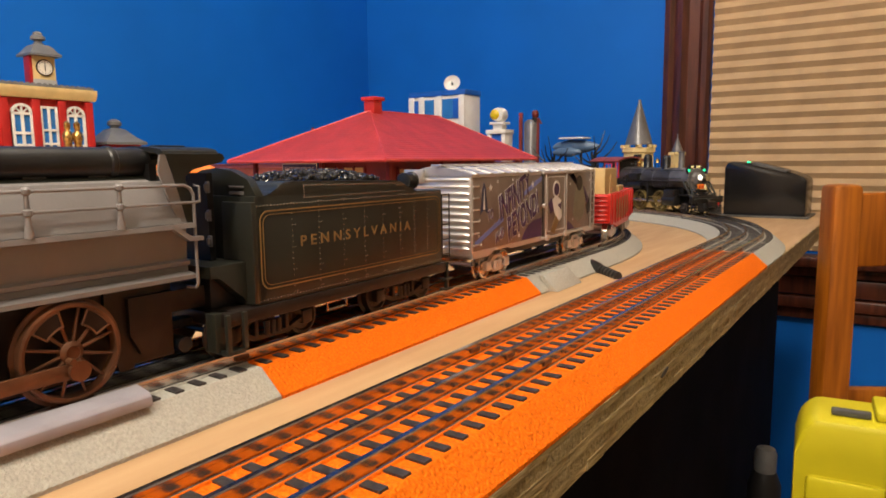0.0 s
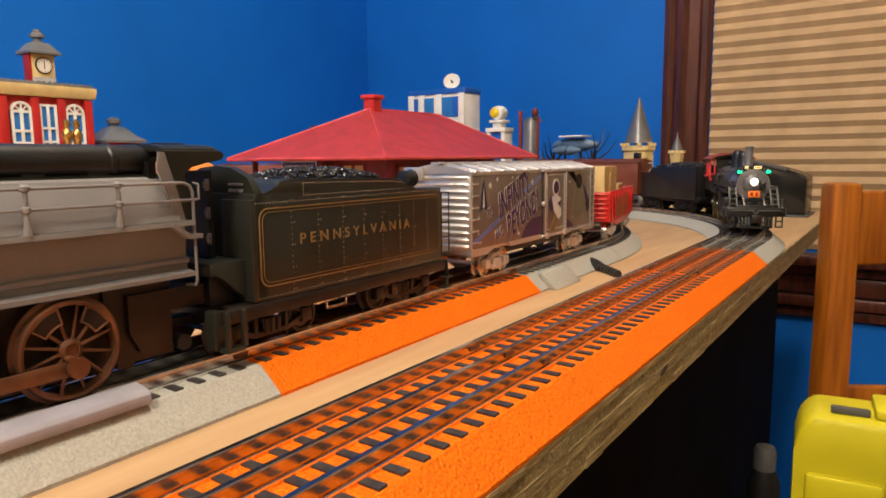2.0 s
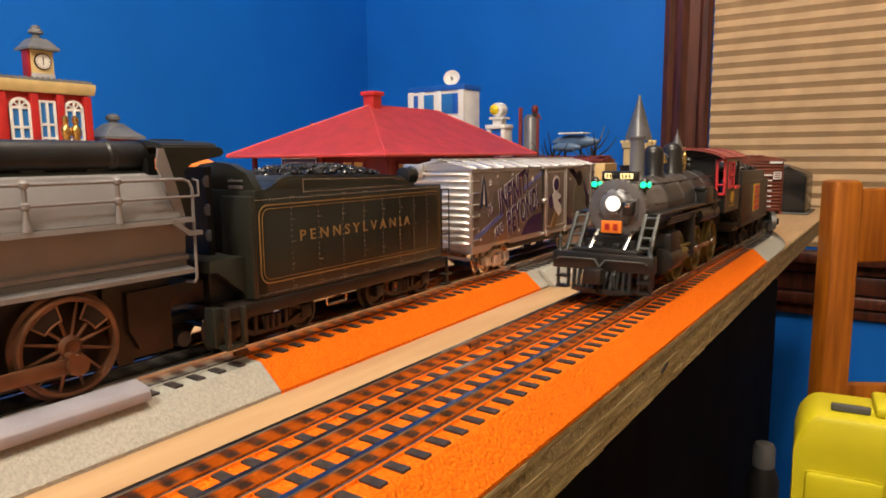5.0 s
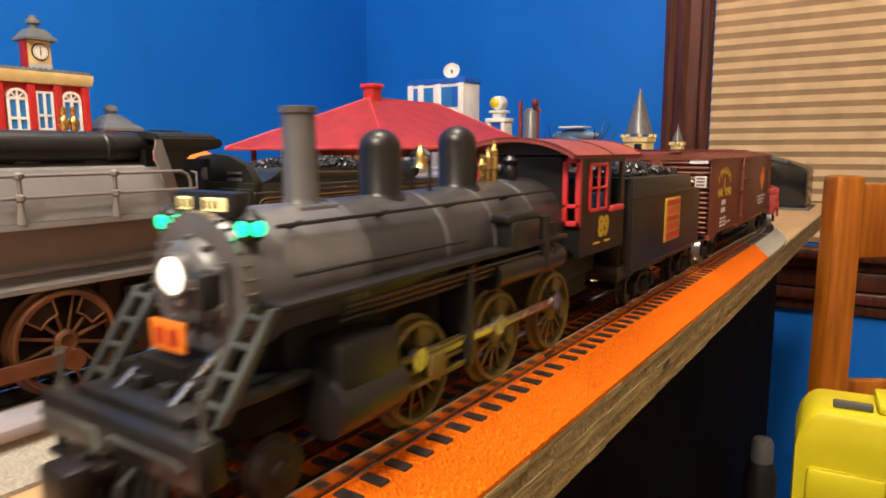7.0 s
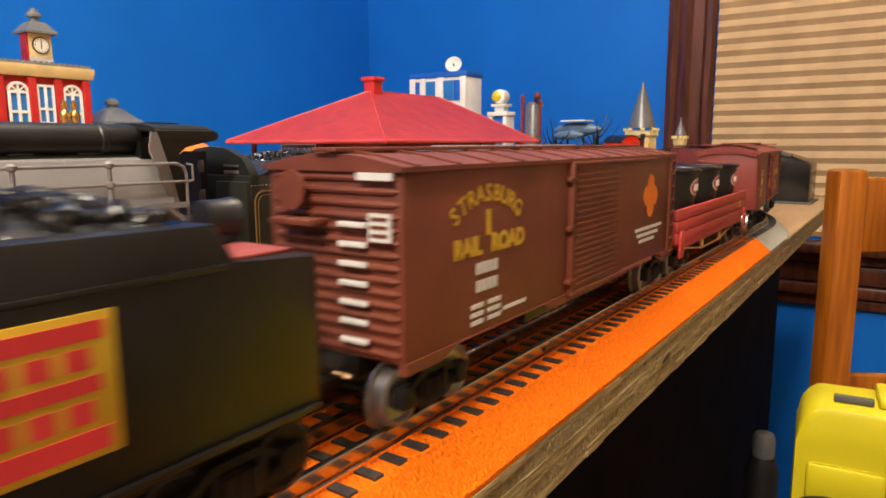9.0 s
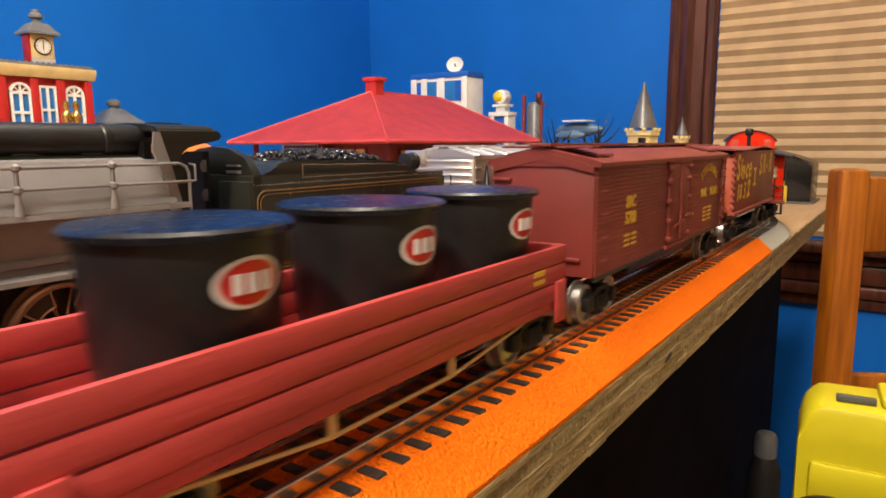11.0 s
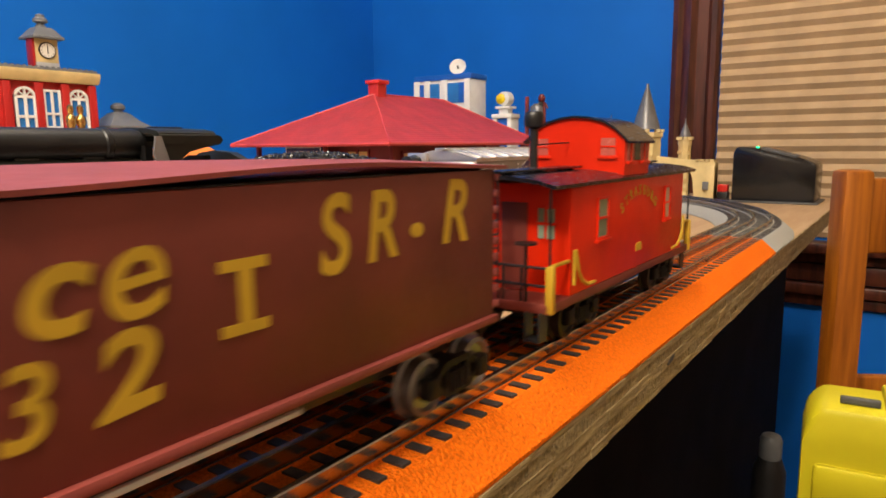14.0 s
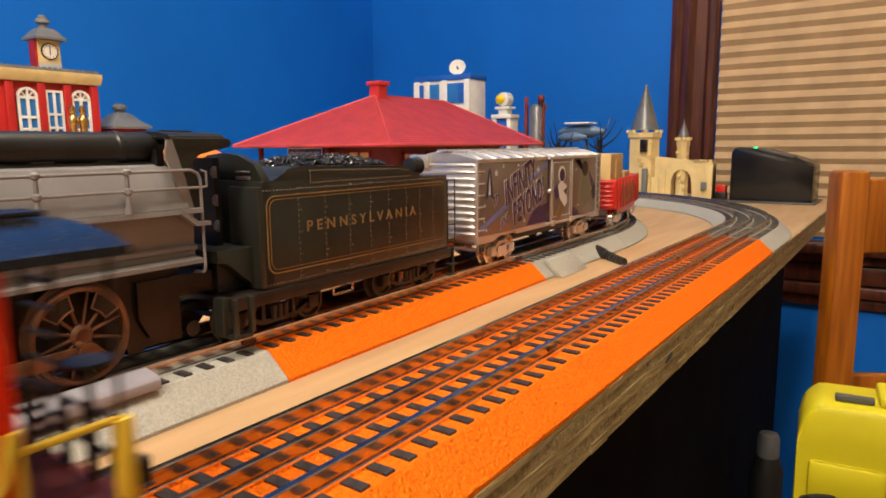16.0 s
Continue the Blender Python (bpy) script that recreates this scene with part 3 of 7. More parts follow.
def frame_line(parent, x, y0, y1, z0, z1, width, material, corner=3.0):
    """A painted rectangular line with rounded corners on the +x side."""
    def ring(d):
        c, out = max(0.4, corner - d), []
        for cy, cz, a0 in ((y1 - d - c, z1 - d - c, 0), (y0 + d + c, z1 - d - c, 90), (y0 + d + c, z0 + d + c, 180), (y1 - d - c, z0 + d + c, 270)):
            for k in range(7):
                a = radians(a0 + 15 * k)
                out.append((cy + c * math.cos(a), cz + c * math.sin(a)))
        return out
    bm = B()
    o, i = ring(0), ring(width)
    vo = [bm.verts.new((x, *p)) for p in o]
    vi = [bm.verts.new((x, *p)) for p in i]
    wo = [bm.verts.new((x - 0.4, *p)) for p in o]
    n = len(o)
    for k in range(n):
        j = (k + 1) % n
        bm.faces.new((vo[k], vo[j], vi[j], vi[k]))
        bm.faces.new((vo[k], wo[k], wo[j], vo[j]))
    return part("painted_line", bm, material, parent)


# ---- the standing train ----
def build_loco():
    # local y 0 is 50 mm up the line
    lo = thing("steam_locomotive", inner_pose(0.05, 0.05), "graphite and dark green streamlined model steam locomotive, spoked drivers tinted by orange light", "model locomotive")
    Y0, Y1 = -300, 110
    bm = B()
    prism(bm, [(21.4, 57.2), (22.2, 57.2), (22.4, 55.4), (16.0, 54.8), (15.2, 42.7), (17.2, 42.0), (17.2, 40.6), (15.6, 40.0), (15.6, 38.0), (20.8, 37.0), (20.8, 35.4), (13.0, 35.4), (13.0, 57.2)], "y", Y0, Y1)
    part("side_skirt", bm, M_GUN, lo, "graphite grey skirt panel with a bottom flange")
    bm = B()
    prism(bm, [(-19, 35.4), (-22, 35.4), (-22, 57), (-19, 57)], "y", Y0, Y1)
    part("side_skirt", bm, M_GUN, lo)
    # sloping end of the walkway edge
    bm = B()
    prism(bm, [(100, 57.4), (100, 55.4), (107, 50.2), (113, 50.2), (113, 51.8), (108, 51.8)], "x", 19.5, 22.6)
    part("step_edge", bm, M_GUN, lo)
    # casing: slopes in to the boiler
    bm = B()
    prism(bm, [(21.0, 57.4), (17.0, 68.0), (14.2, 73.4), (6, 76), (-6, 76), (-14.2, 73.4), (-17, 68), (-21, 57.4)], "y", Y0, 104.6)
    part("boiler_casing", bm, M_GUN, lo, "light graphite boiler casing")
    bm = B()
    for y in (16, -90, -190):
        prism(bm, [(21.3, 57.4), (17.3, 68.1), (14.5, 73.8), (13.8, 73.8), (16.6, 68), (20.6, 57.4)], "y", y, y + 1.6)
    part("band", bm, M_STEEL, lo, "pale boiler band")
    bm = B()
    prism(bm, [(-12, 74), (12, 74), (8, 76.6), (-8, 76.6)], "y", Y0, 99.4)
    part("boiler_top", bm, M_GREEN, lo)
    bm = B()
    prof = [(5.8, Y0), (5.8, 84), (6.3, 84.6), (6.3, 86.4), (5.8, 87), (5.8, 97), (5.0, 100)]
    lathe(bm, prof, 28, (6, 0, 80.4), "Y")
    part("top_pipe", bm, M_DKBLACK, lo, "satin black pipe along the boiler top")
    bm = B()
    for y in (-40, 0, 58, 80):
        box(bm, 1.5, 10, y - 4, y + 4, 73.6, 76.5, 0.8)
    part("pipe_saddle", bm, M_DKBLACK, lo)
    # cab
    bm = B()
    prism(bm, [(98.5, 76), (100, 82.0), (105.0, 82.0), (107.6, 77.0), (110.6, 68.0), (111, 57), (104, 57)], "x", 17.6, 19.2)
    prism(bm, [(98.5, 76), (100, 82.0), (105.0, 82.0), (107.6, 77.0), (110.6, 68.0), (111, 57), (104, 57)], "x", -19.2, -17.6)
    part("cab_side", bm, M_GREEN, lo)
    bm = B()
    prism(bm, [(96.5, 77.0), (97.6, 83.4), (99.8, 83.4), (104.4, 69), (107.4, 57.3), (104.0, 57.3)], "x", 19.2, 20.2)
    part("cab_front_edge", bm, M_GUN, lo)
    bm = B()
    roof = [(-20, 80.6), (-20, 83.8), (-18.4, 85.4), (-12, 86.4), (0, 86.9), (12, 86.4), (18.4, 85.4), (20, 83.8), (20, 80.6), (18.5, 81), (16, 84), (0, 85.4), (-16, 84), (-18.5, 81)]
    prism(bm, roof, "y", 99, 124)
    prism(bm, [(99, 72), (99, 84.6), (122, 84.6), (126.4, 83.6), (127.4, 82.0), (126, 80.4), (118, 79.0), (112, 77.6), (108.8, 75.4), (107.6, 72)], "x", 17.8, 19.6)
    prism(bm, [(99, 72), (99, 84.6), (122, 84.6), (126.4, 83.6), (127.4, 82.0), (126, 80.4), (118, 79.0), (112, 77.6), (108.8, 75.4), (107.6, 72)], "x", -19.6, -17.8)
    part("cab_roof", bm, M_GREEN, lo, "dark green cab roof with a curved overhang")
    bm = B()
    box(bm, 4, 9, 104, 117, 86.0, 87.2, 0.5)
    part("roof_vent", bm, M_DKBLACK, lo)
    bm = B()
    box(bm, -14, 14, 97, 100, 36, 80)
    part("backhead", bm, M_DKBLACK, lo)
    # handrail
    for y in (19.0 - 30.6 * 2, 19.0 - 30.6, 19.0 + 0.0 + 30.6 * 0, 49.5, 80.1):
        bm = B()
        lathe(bm, [(1.5, 57), (1.5, 58), (1.0, 61), (0.8, 63.8), (1.5, 64.4), (1.5, 65.8), (0.8, 66.4), (0.75, 70.6), (1.5, 71.2), (1.6, 72.4), (0.8, 73.2)], 12, (21.2, y, 0))
        part("handrail_post", bm, M_GUN, lo)
    bm = B()
    tube(bm, [(21.2, Y0, 65.1), (21.2, 104, 65.1), (21.2, 111.5, 65.1)], 0.55)
    tube(bm, [(21.2, Y0, 71.8), (21.2, 106, 71.8), (21.2, 109, 70.6), (21.2, 110.2, 68), (21.2, 110.2, 33.2), (20.0, 110.2, 31.6), (16, 109, 31.6)], 0.6)
    tube(bm, [(21.2, 107, 65.1), (21.2, 113, 65.3), (21.2, 113, 71), (18, 113, 71.6)], 0.45)
    part("handrail", bm, M_GUN, lo, "thin grey metal handrail")
    bm = B()
    box(bm, 16, 22.4, 108.5, 113, 50.4, 51.6, 0.3)
    part("cab_step", bm, M_GUN, lo)
    # frames and running gear
    bm = B()
    # main frame, carried down low so its bulk supplies the dark behind the wheels
    box(bm, -12, 12, Y0, 104, 5, 36)
    prism(bm, [(76, 36), (76, 30), (79, 8.4), (80, 4), (86, 4), (87, 12), (98, 22), (100, 36)], "x", 9, 13.5)
    box(bm, -15, 15, 90, 118, 22, 31, 1)
    prism(bm, [(84, 31), (84, 17), (88, 9), (94, 9), (101, 22), (106, 31)], "x", 13, 15.5)
    part("frame", bm, M_RUNGEAR, lo)
    bm = B()
    cyl(bm, (-5, 108, 8), (14, 108, 8), 3.2, n=16)
    box(bm, -4, 4, 96, 126, 12, 16, 1)
    part("drawbar", bm, M_DKBLACK, lo)
    for y in (60.5, 20.0, -20.5):
        for sx in (1, -1):
            # tyres and spokes hold the reflected orange light as their own colour
            w = spoked_wheel(lo, sx * 18.6, y, 17.3, M_WARMBROWN, M_WARMBROWN, sx, 12, weight_mat=M_RUNGEAR, shift=-90)
            w.matrix_basis = w.matrix_basis @ pose(0, 0, 0, 90 if sx > 0 else 155, 0, 0)
    bm = B()
    prism(bm, [(-30, 8.9), (60.5, 8.9), (63.5, 10.5), (63.8, 12.2), (60.5, 14.2), (-30, 13.2)], "x", 20.4, 21.8, 0.3)
    cyl(bm, (20.6, 60.8, 11.4), (23.6, 60.8, 11.4), 3.6, n=14)
    cyl(bm, (20.6, 58.4, 15.0), (24.0, 58.4, 15.0), 1.2, n=10)
    part("side_rod", bm, M_WARMBROWN, lo, "copper-brown side rod")
    return lo


build_loco()


def build_tender():
    te = thing("locomotive_tender", inner_pose(0.254, 0.045), "dark green tender with gold lining and a coal load", "model tender")
    prof = [(-67, 19.5), (75, 19.5), (75, 63.2), (50, 63.4), (46.5, 64.0), (43, 65.4), (39, 67.4), (36, 69.0), (30, 70.0), (-36, 71.6), (-45, 71.8), (-50, 71.4), (-53, 70.2), (-55.5, 67.8), (-58, 66.6), (-61, 66.2), (-67, 66.0)]
    bm = B()
    prism(bm, prof, "x", -25, 25, 0.5)
    part("tank", bm, M_GREEN, te, "dark green tank with rivet rows")
    bm = B()
    box(bm, -26, 26, -85, 78, 13.4, 19.4, 0.8)
    part("deck_frame", bm, M_RUNGEAR, te)
    # front bulkhead with tool boxes and the fireman's step
    bm = B()
    prism(bm, [(-25, 20), (25, 20), (25, 66), (20, 73), (10, 77), (0, 78), (-10, 77), (-20, 73), (-25, 66)], "y", -66, -62)
    part("front_bulkhead", bm, M_GREEN, te, "dark green arched bulkhead before the coal")
    bm = B()
    box(bm, 6, 25, -69, -66.2, 20, 63.6, 0.6)
    part("tank_leg", bm, M_GREEN, te)
    # dull black in place of green, since hardly any light gets to this plate
    bm = B()
    prism(bm, [(-24, 38), (5, 38), (5, 76), (-6, 76), (-13, 73), (-20, 68), (-24, 62)], "y", -75, -72)
    part("coal_gate", bm, M_TRUCK, te, "coal gate plate blackened in colour for lack of light")
    bm = B()
    box(bm, 9, 18, -66.9, -66.2, 66.5, 68.0, 0.2)
    box(bm, 9, 18, -66.9, -66.2, 69.4, 70.4, 0.2)
    for z in (47, 58, 70):
        box(bm, 4.6, 6.4, -75.6, -74.4, z - 2.4, z + 2.4, 0.2)
        cyl(bm, (5.4, -76, z - 1.4), (5.4, -76, z + 1.4), 0.7, n=8)
    part("gate_hinge", bm, M_SMOKEBOX, te)
    bm = B()
    prism(bm, [(-87, 33.4), (-87, 38.4), (-67, 38.4), (-67, 19.6), (-68.4, 19.6), (-70.5, 23.5), (-75, 26.6), (-79.5, 30.6), (-82.5, 33.4)], "x", -24, 20, 0.3)
    part("footplate", bm, M_GREEN, te, "dark green stepped locker with a hollow front")
    # black block fills the hollow front and stands in for its shade
    bm = B()
    box(bm, -23, 14, -83, -69.5, 19.6, 33, 0.6)
    part("recess_shade_block", bm, M_DKBLACK, te)
    bm = B()
    for x in (16.5, -22.5):
        box(bm, x, x + 6, -88, -80, 3.2, 19.4, 0.4)
    box(bm, 21.5, 27.5, -86, -77, 2.0, 4.0, 0.4)
    part("step_bracket", bm, M_GREEN, te)
    bm = B()
    for y in (-86.0, -77.5):
        box(bm, 25.5, 27.4, y, y + 2.2, 3.6, 19, 0.3)
    part("front_step", bm, M_GREEN, te)
    bm = B()
    for y0 in (76, 84):
        tube(bm, [(24.6, y0, 60), (24.6, y0, 22)], 0.45, 6)
    for z in (24, 33, 42, 51, 60):
        tube(bm, [(24.6, 76, z), (24.6, 84, z)], 0.45, 6)
    part("rear_ladder", bm, M_GREEN, te)
    bm = B()
    for a, b in ((19, 9), (19, 2.5)):
        box(bm, 23.6, 26, 79, 81, b, a, 0.3)
    box(bm, 22, 27, 76, 84, 2.0, 3.2, 0.3)
    box(bm, 22, 27, 76, 84, 8.4, 9.4, 0.3)
    part("rear_step", bm, M_GREEN, te)
    coal_heap(te, -17, 17, -50, 34, 70.4, 5.2, 1.5, 560, 3)
    bm = B()
    lathe(bm, [(3.0, 0), (4.8, 0.4), (4.8, 7.2), (5.3, 7.8), (5.3, 8.8), (4.2, 8.8), (3.9, 7.6)], 22, (8, 60, 68.6), "Y")
    box(bm, 5, 11, 61, 67, 63, 65.5, 0.4)
    cyl(bm, (3.2, 64.5, 68.6), (12.8, 64.5, 68.6), 0.9, n=8)
    part("backup_lamp", bm, M_DKBLACK, te, "black round backup lamp")
    # lining, lettering, rivets
    X = 25.25
    frame_line(te, X, -65.0, 73.2, 25.6, 59.8, 0.6, M_GOLD, 5)
    frame_line(te, X, -63.2, 71.4, 27.3, 58.1, 0.3, M_GOLD, 4)
    words("lettering", "PENNSYLVANIA", 6.9, M_GOLD, te, X, 0.5, 44.4, bold=0.10, width=1.18, gap=1.60)
    pts = []
    for y in (-46, -29, -12, 4, 19, 34, 47, 60):
        for k in range(17):
            pts.append((25.0, y, 22.4 + k * 2.5))
            if k % 4 == 0:
                pts.append((25.0, y + 1.6, 22.4 + k * 2.5))
    for k in range(72):
        pts.append((25.0, -66 + k * 1.95, 21.2))
        pts.append((25.0, -66 + k * 1.95, 61.9))
    for k in range(48):
        pts.append((25.0, -38 + k * 1.62, 69.8 - k * 0.030 if k < 43 else 67.6))
        pts.append((25.0, -38 + k * 1.62, 64.2))
    for k in range(4):
        pts.append((25.0, -38, 65.2 + k * 1.3))
    rivets(te, pts, 0.36, M_STEEL)
    truck(te, -58, M_RUNGEAR, M_RUNGEAR, 42, 8.8, 20)
    truck(te, 39, M_RUNGEAR, M_RUNGEAR, 42, 8.8, 20)
    bm = B()
    tube(bm, [(20, -20, 12), (20, -20, 8), (20, -6, 8), (20, -6, 12)], 0.7, 6)
    box(bm, -12, 12, -24, 0, 8, 13.4, 1)
    part("water_scoop", bm, M_STEEL, te, "bright wire bracket under the tank")
    coupler(te, 78, 1, M_DKBLACK)
    return te


build_tender()


def ribbed_end(parent, name, w, z0, z1, y, way, count, material):
    """Corrugated car end: a plate with horizontal ribs."""
    bm = B()
    box(bm, -w, w, min(y, y - way * 1.2), max(y, y - way * 1.2), z0, z1, 0.3)
    plate = part(name, bm, material, parent)
    step = (z1 - z0) / count
    bm = B()
    lathe(bm, [(0.2, -w + 1.0), (step * 0.30, -w + 3), (step * 0.30, w - 3), (0.2, w - 1.0)], 8, (0, y, 0), "X")
    me = mesh_from("rib", bm, material)
    for k in range(count):
        ob = new("rib", me)
        ob.parent = plate
        ob.location = (0, 0, (z0 + step * (k + 0.5)) / 1000)
    return plate


def star(bm, x, y, z, r):
    pts = [(y + (r if k % 2 == 0 else r * 0.4) * math.sin(math.pi * k / 5), z + (r if k % 2 == 0 else r * 0.4) * math.cos(math.pi * k / 5)) for k in range(10)]
    prism(bm, pts, "x", x - 0.3, x)


def build_silver_boxcar():
    bx = thing("boxcar", inner_pose(0.472, 0.07), "shiny silver boxcar with purple printed lettering and stars", "model boxcar")
    L = 108
    bm = B()
    box(bm, -25, 25, -L, L, 19, 70.5, 0.4)
    part("body", bm, M_CHROME, bx, "bright silver plastic body")
    bm = B()
    box(bm, 24.8, 25.6, -L + 1.5, -3, 21.5, 69, 0.2)
    part("side_panel", bm, M_SILVERSIDE, bx, "dull silver printed side panel")
    bm = B()
    box(bm, 24.8, 25.6, 43, L - 1.5, 21.5, 69, 0.2)
    part("side_panel", bm, M_SILVERSIDE, bx)
    bm = B()
    prism(bm, [(-L, 21), (-L, 16.5), (-L + 20, 16.5), (-L + 34, 21), (-L + 50, 21), (-L + 54, 18), (L - 54, 18), (L - 50, 21), (L - 34, 21), (L - 20, 16.5), (L, 16.5), (L, 21)], "x", 23.4, 25.6)
    prism(bm, [(-L, 21), (-L, 16.5), (-L + 20, 16.5), (-L + 34, 21), (L - 34, 21), (L - 20, 16.5), (L, 16.5), (L, 21)], "x", -25.6, -23.4)
    part("side_sill", bm, M_CHROME, bx)
    bm = B()
    prism(bm, [(-26.2, 70), (26.2, 70), (26.2, 71.3), (12, 74.6), (0, 76.2), (-12, 74.6), (-26.2, 71.3)], "y", -L - 1, L + 1)
    part("roof", bm, M_CHROME, bx, "bright silver ribbed roof")
    for k in range(12):
        bm = B()
        y = -L + 6 + k * (2 * L - 12) / 11
        prism(bm, [(4, 75.4), (26.6, 71.0), (26.6, 72.0), (14, 75.6), (4, 77.0)], "y", y - 1.8, y + 1.8, 0.3)
        prism(bm, [(-4, 75.4), (-26.6, 71.0), (-26.6, 72.0), (-14, 75.6), (-4, 77.0)], "y", y - 1.8, y + 1.8, 0.3)
        part("roof_rib", bm, M_CHROME, bx)
    bm = B()
    box(bm, -4, 4, -L - 3, L + 3, 76.4, 77.8, 0.3)
    part("roof_walk", bm, M_CHROME, bx)
    ribbed_end(bx, "end_panel", 24.6, 21, 70, -L - 0.2, -1, 11, M_CHROME)
    ribbed_end(bx, "end_panel", 24.6, 21, 70, L + 0.2, 1, 11, M_CHROME)
    bm = B()
    box(bm, -25.4, -10, -L - 4, -L, 66, 74.5, 0.6)
    part("end_platform", bm, M_CHROME, bx)
    # door and its tracks
    bm = B()
    box(bm, 25.2, 26.8, 0, 42, 20.5, 69.5, 0.5)
    part("door", bm, M_SILVERSIDE, bx, "silver sliding door with printed picture")
    bm = B()
    box(bm, 25.4, 27.6, -4, 78, 69.2, 70.8, 0.4)
    box(bm, 25.4, 27.6, -4, 78, 19.0, 20.6, 0.4)
    for y in (0.5, 40.5):
        box(bm, 26.6, 27.5, y, y + 1.2, 21, 69, 0.2)
    for y in (3, 38):
        box(bm, 26.6, 28.4, y - 2, y + 3, 17.5, 22, 0.5)
    ball(bm, (27, -2.4, 45), 1.9, 2)
    part("door_track", bm, M_CHROME, bx)
    # solid dark strip drawn for the shade in the gap beside the door
    bm = B()
    box(bm, 24.9, 25.9, -3.0, -0.4, 21, 69)
    part("gap_shade_strip", bm, M_TIE, bx)
    for yy in (L - 11, ):
        bm = B()
        for y in (yy, yy + 8):
            box(bm, 25.8, 26.9, y, y + 0.9, 19, 70)
        for k in range(8):
            box(bm, 25.8, 26.9, yy, yy + 8.6, 22 + k * 6.2, 23.1 + k * 6.2)
        part("ladder", bm, M_CHROME, bx)
    bm = B()
    for k in range(6):
        box(bm, 24.9, 26.4, -L + 1, -L + 8, 25 + k * 7.6, 26 + k * 7.6, 0.2)
    part("grab_iron", bm, M_CHROME, bx)
    # print
    for text, size, y, z, wide in (("TO", 9.5, -85, 43.2, 0.62), ("INFINITY", 23, -50, 54.0, 0.54), ("AND", 10, -72, 28.2, 0.62), ("BEYOND!", 23, -36, 39.0, 0.54)):
        words("lettering_outline", text, size, M_WHITE, bx, 25.66, y, z, tilt=20, shear=0.36, bold=1.05 if size > 20 else 0.4, width=wide)
        words("lettering", text, size, M_PURPLE, bx, 25.78, y, z, tilt=20, shear=0.36, bold=0.68 if size > 20 else 0.15, width=wide)
    bm = B()
    prism(bm, [(-L + 3, 24), (-66, 38.5), (-66, 42), (-L + 3, 27.5)], "x", 25.3, 25.75)
    prism(bm, [(-34, 54), (-4, 64.5), (-4, 68), (-34, 57.5)], "x", 25.3, 25.75)
    part("blue_stripe", bm, M_VIOLET, bx)
    bm = B()
    prism(bm, [(-38, 22), (-34, 27), (-27, 32), (-18, 35), (-4, 36), (-4, 22)], "x", 25.3, 25.7)
    prism(bm, [(48, 68), (60, 68), (72, 54), (88, 44), (100, 30), (100, 40), (84, 56), (66, 64)], "x", 25.3, 25.7)
    prism(bm, [(46, 22), (46, 30), (56, 26), (62, 22)], "x", 25.3, 25.7)
    part("purple_shape", bm, M_PURPLE, bx)
    bm = B()
    prism(bm, [(-98, 45), (-95, 62), (-93, 66), (-91, 62), (-88, 45), (-93, 48)], "x", 25.3, 25.8)
    part("rocket_print", bm, M_NAVY, bx)
    bm = B()
    prism(bm, [(-94.4, 48), (-93, 62), (-91.6, 48)], "x", 25.3, 25.9)
    for y, z, r in ((-84, 62, 2.6), (-20, 62, 2.6), (-99, 41, 1.4), (-74, 66, 1.2), (-100, 31, 1.3), (-42, 26, 1.6), (-70, 27, 1.2), (-30, 46, 1.1), (-97, 25, 1.2), (-13, 42, 1.2), (-52, 66.4, 1.0), (52, 60, 1.3), (96, 62, 1.3), (58, 30, 1.2)):
        star(bm, 25.8, y, z, r)
    part("star_print", bm, M_WHITE, bx, "small white printed stars")
    for q in ((4, 38, 66.4, 67), (4, 38, 24, 24.6), (4, 4.6, 24, 67), (37.4, 38, 24, 67)):
        bm = B()
        box(bm, 26.6, 27.0, *q)
        part("picture_border", bm, M_WHITE, bx)
    bm = B()
    lathe(bm, [(6.8, 0), (6.8, 0.5), (5.2, 0.6)], 22, (26.5, 21, 57), "X")
    prism(bm, [(8, 46), (20, 52), (30, 48), (32, 34), (24, 30), (18, 38)], "x", 26.5, 27.0)
    part("door_picture", bm, M_WHITE, bx, "pale abstract shapes printed on the door")
    bm = B()
    lathe(bm, [(5.2, 0.2), (5.0, 0.7)], 20, (26.5, 21, 56.6), "X")
    prism(bm, [(6, 46), (12, 50), (16, 40), (10, 38)], "x", 26.5, 27.15)
    prism(bm, [(24, 44), (30, 46), (30, 40)], "x", 26.5, 27.15)
    part("door_picture", bm, M_PURPLE, bx)
    bm = B()
    prism(bm, [(10, 24), (20, 36), (26, 31), (17, 21.5)], "x", 26.5, 27.1)
    part("door_picture", bm, M_GOLD, bx)
    bm = B()
    prism(bm, [(58, 34), (62, 52), (70, 60), (80, 58), (86, 46), (82, 32), (70, 26)], "x", 25.3, 25.8)
    part("picture_shape", bm, M_PALEDULL, bx)
    bm = B()
    lathe(bm, [(6.5, 0), (6.5, 0.6)], 18, (25.3, 72, 60), "X")
    prism(bm, [(88, 40), (96, 46), (98, 36), (92, 32)], "x", 25.3, 25.9)
    part("picture_shape", bm, M_RUNGEAR, bx)
    truck(bx, -70, M_CHROME, M_STEEL, 26, 8.8, 20.5)
    truck(bx, 70, M_CHROME, M_STEEL, 26, 8.8, 20.5)
    bm = B()
    box(bm, -18, 18, -52, 52, 12, 18.6, 1)
    part("underframe", bm, M_DKBLACK, bx)
    coupler(bx, -L, -1, M_STEEL)
    coupler(bx, L, 1, M_STEEL)
    return bx


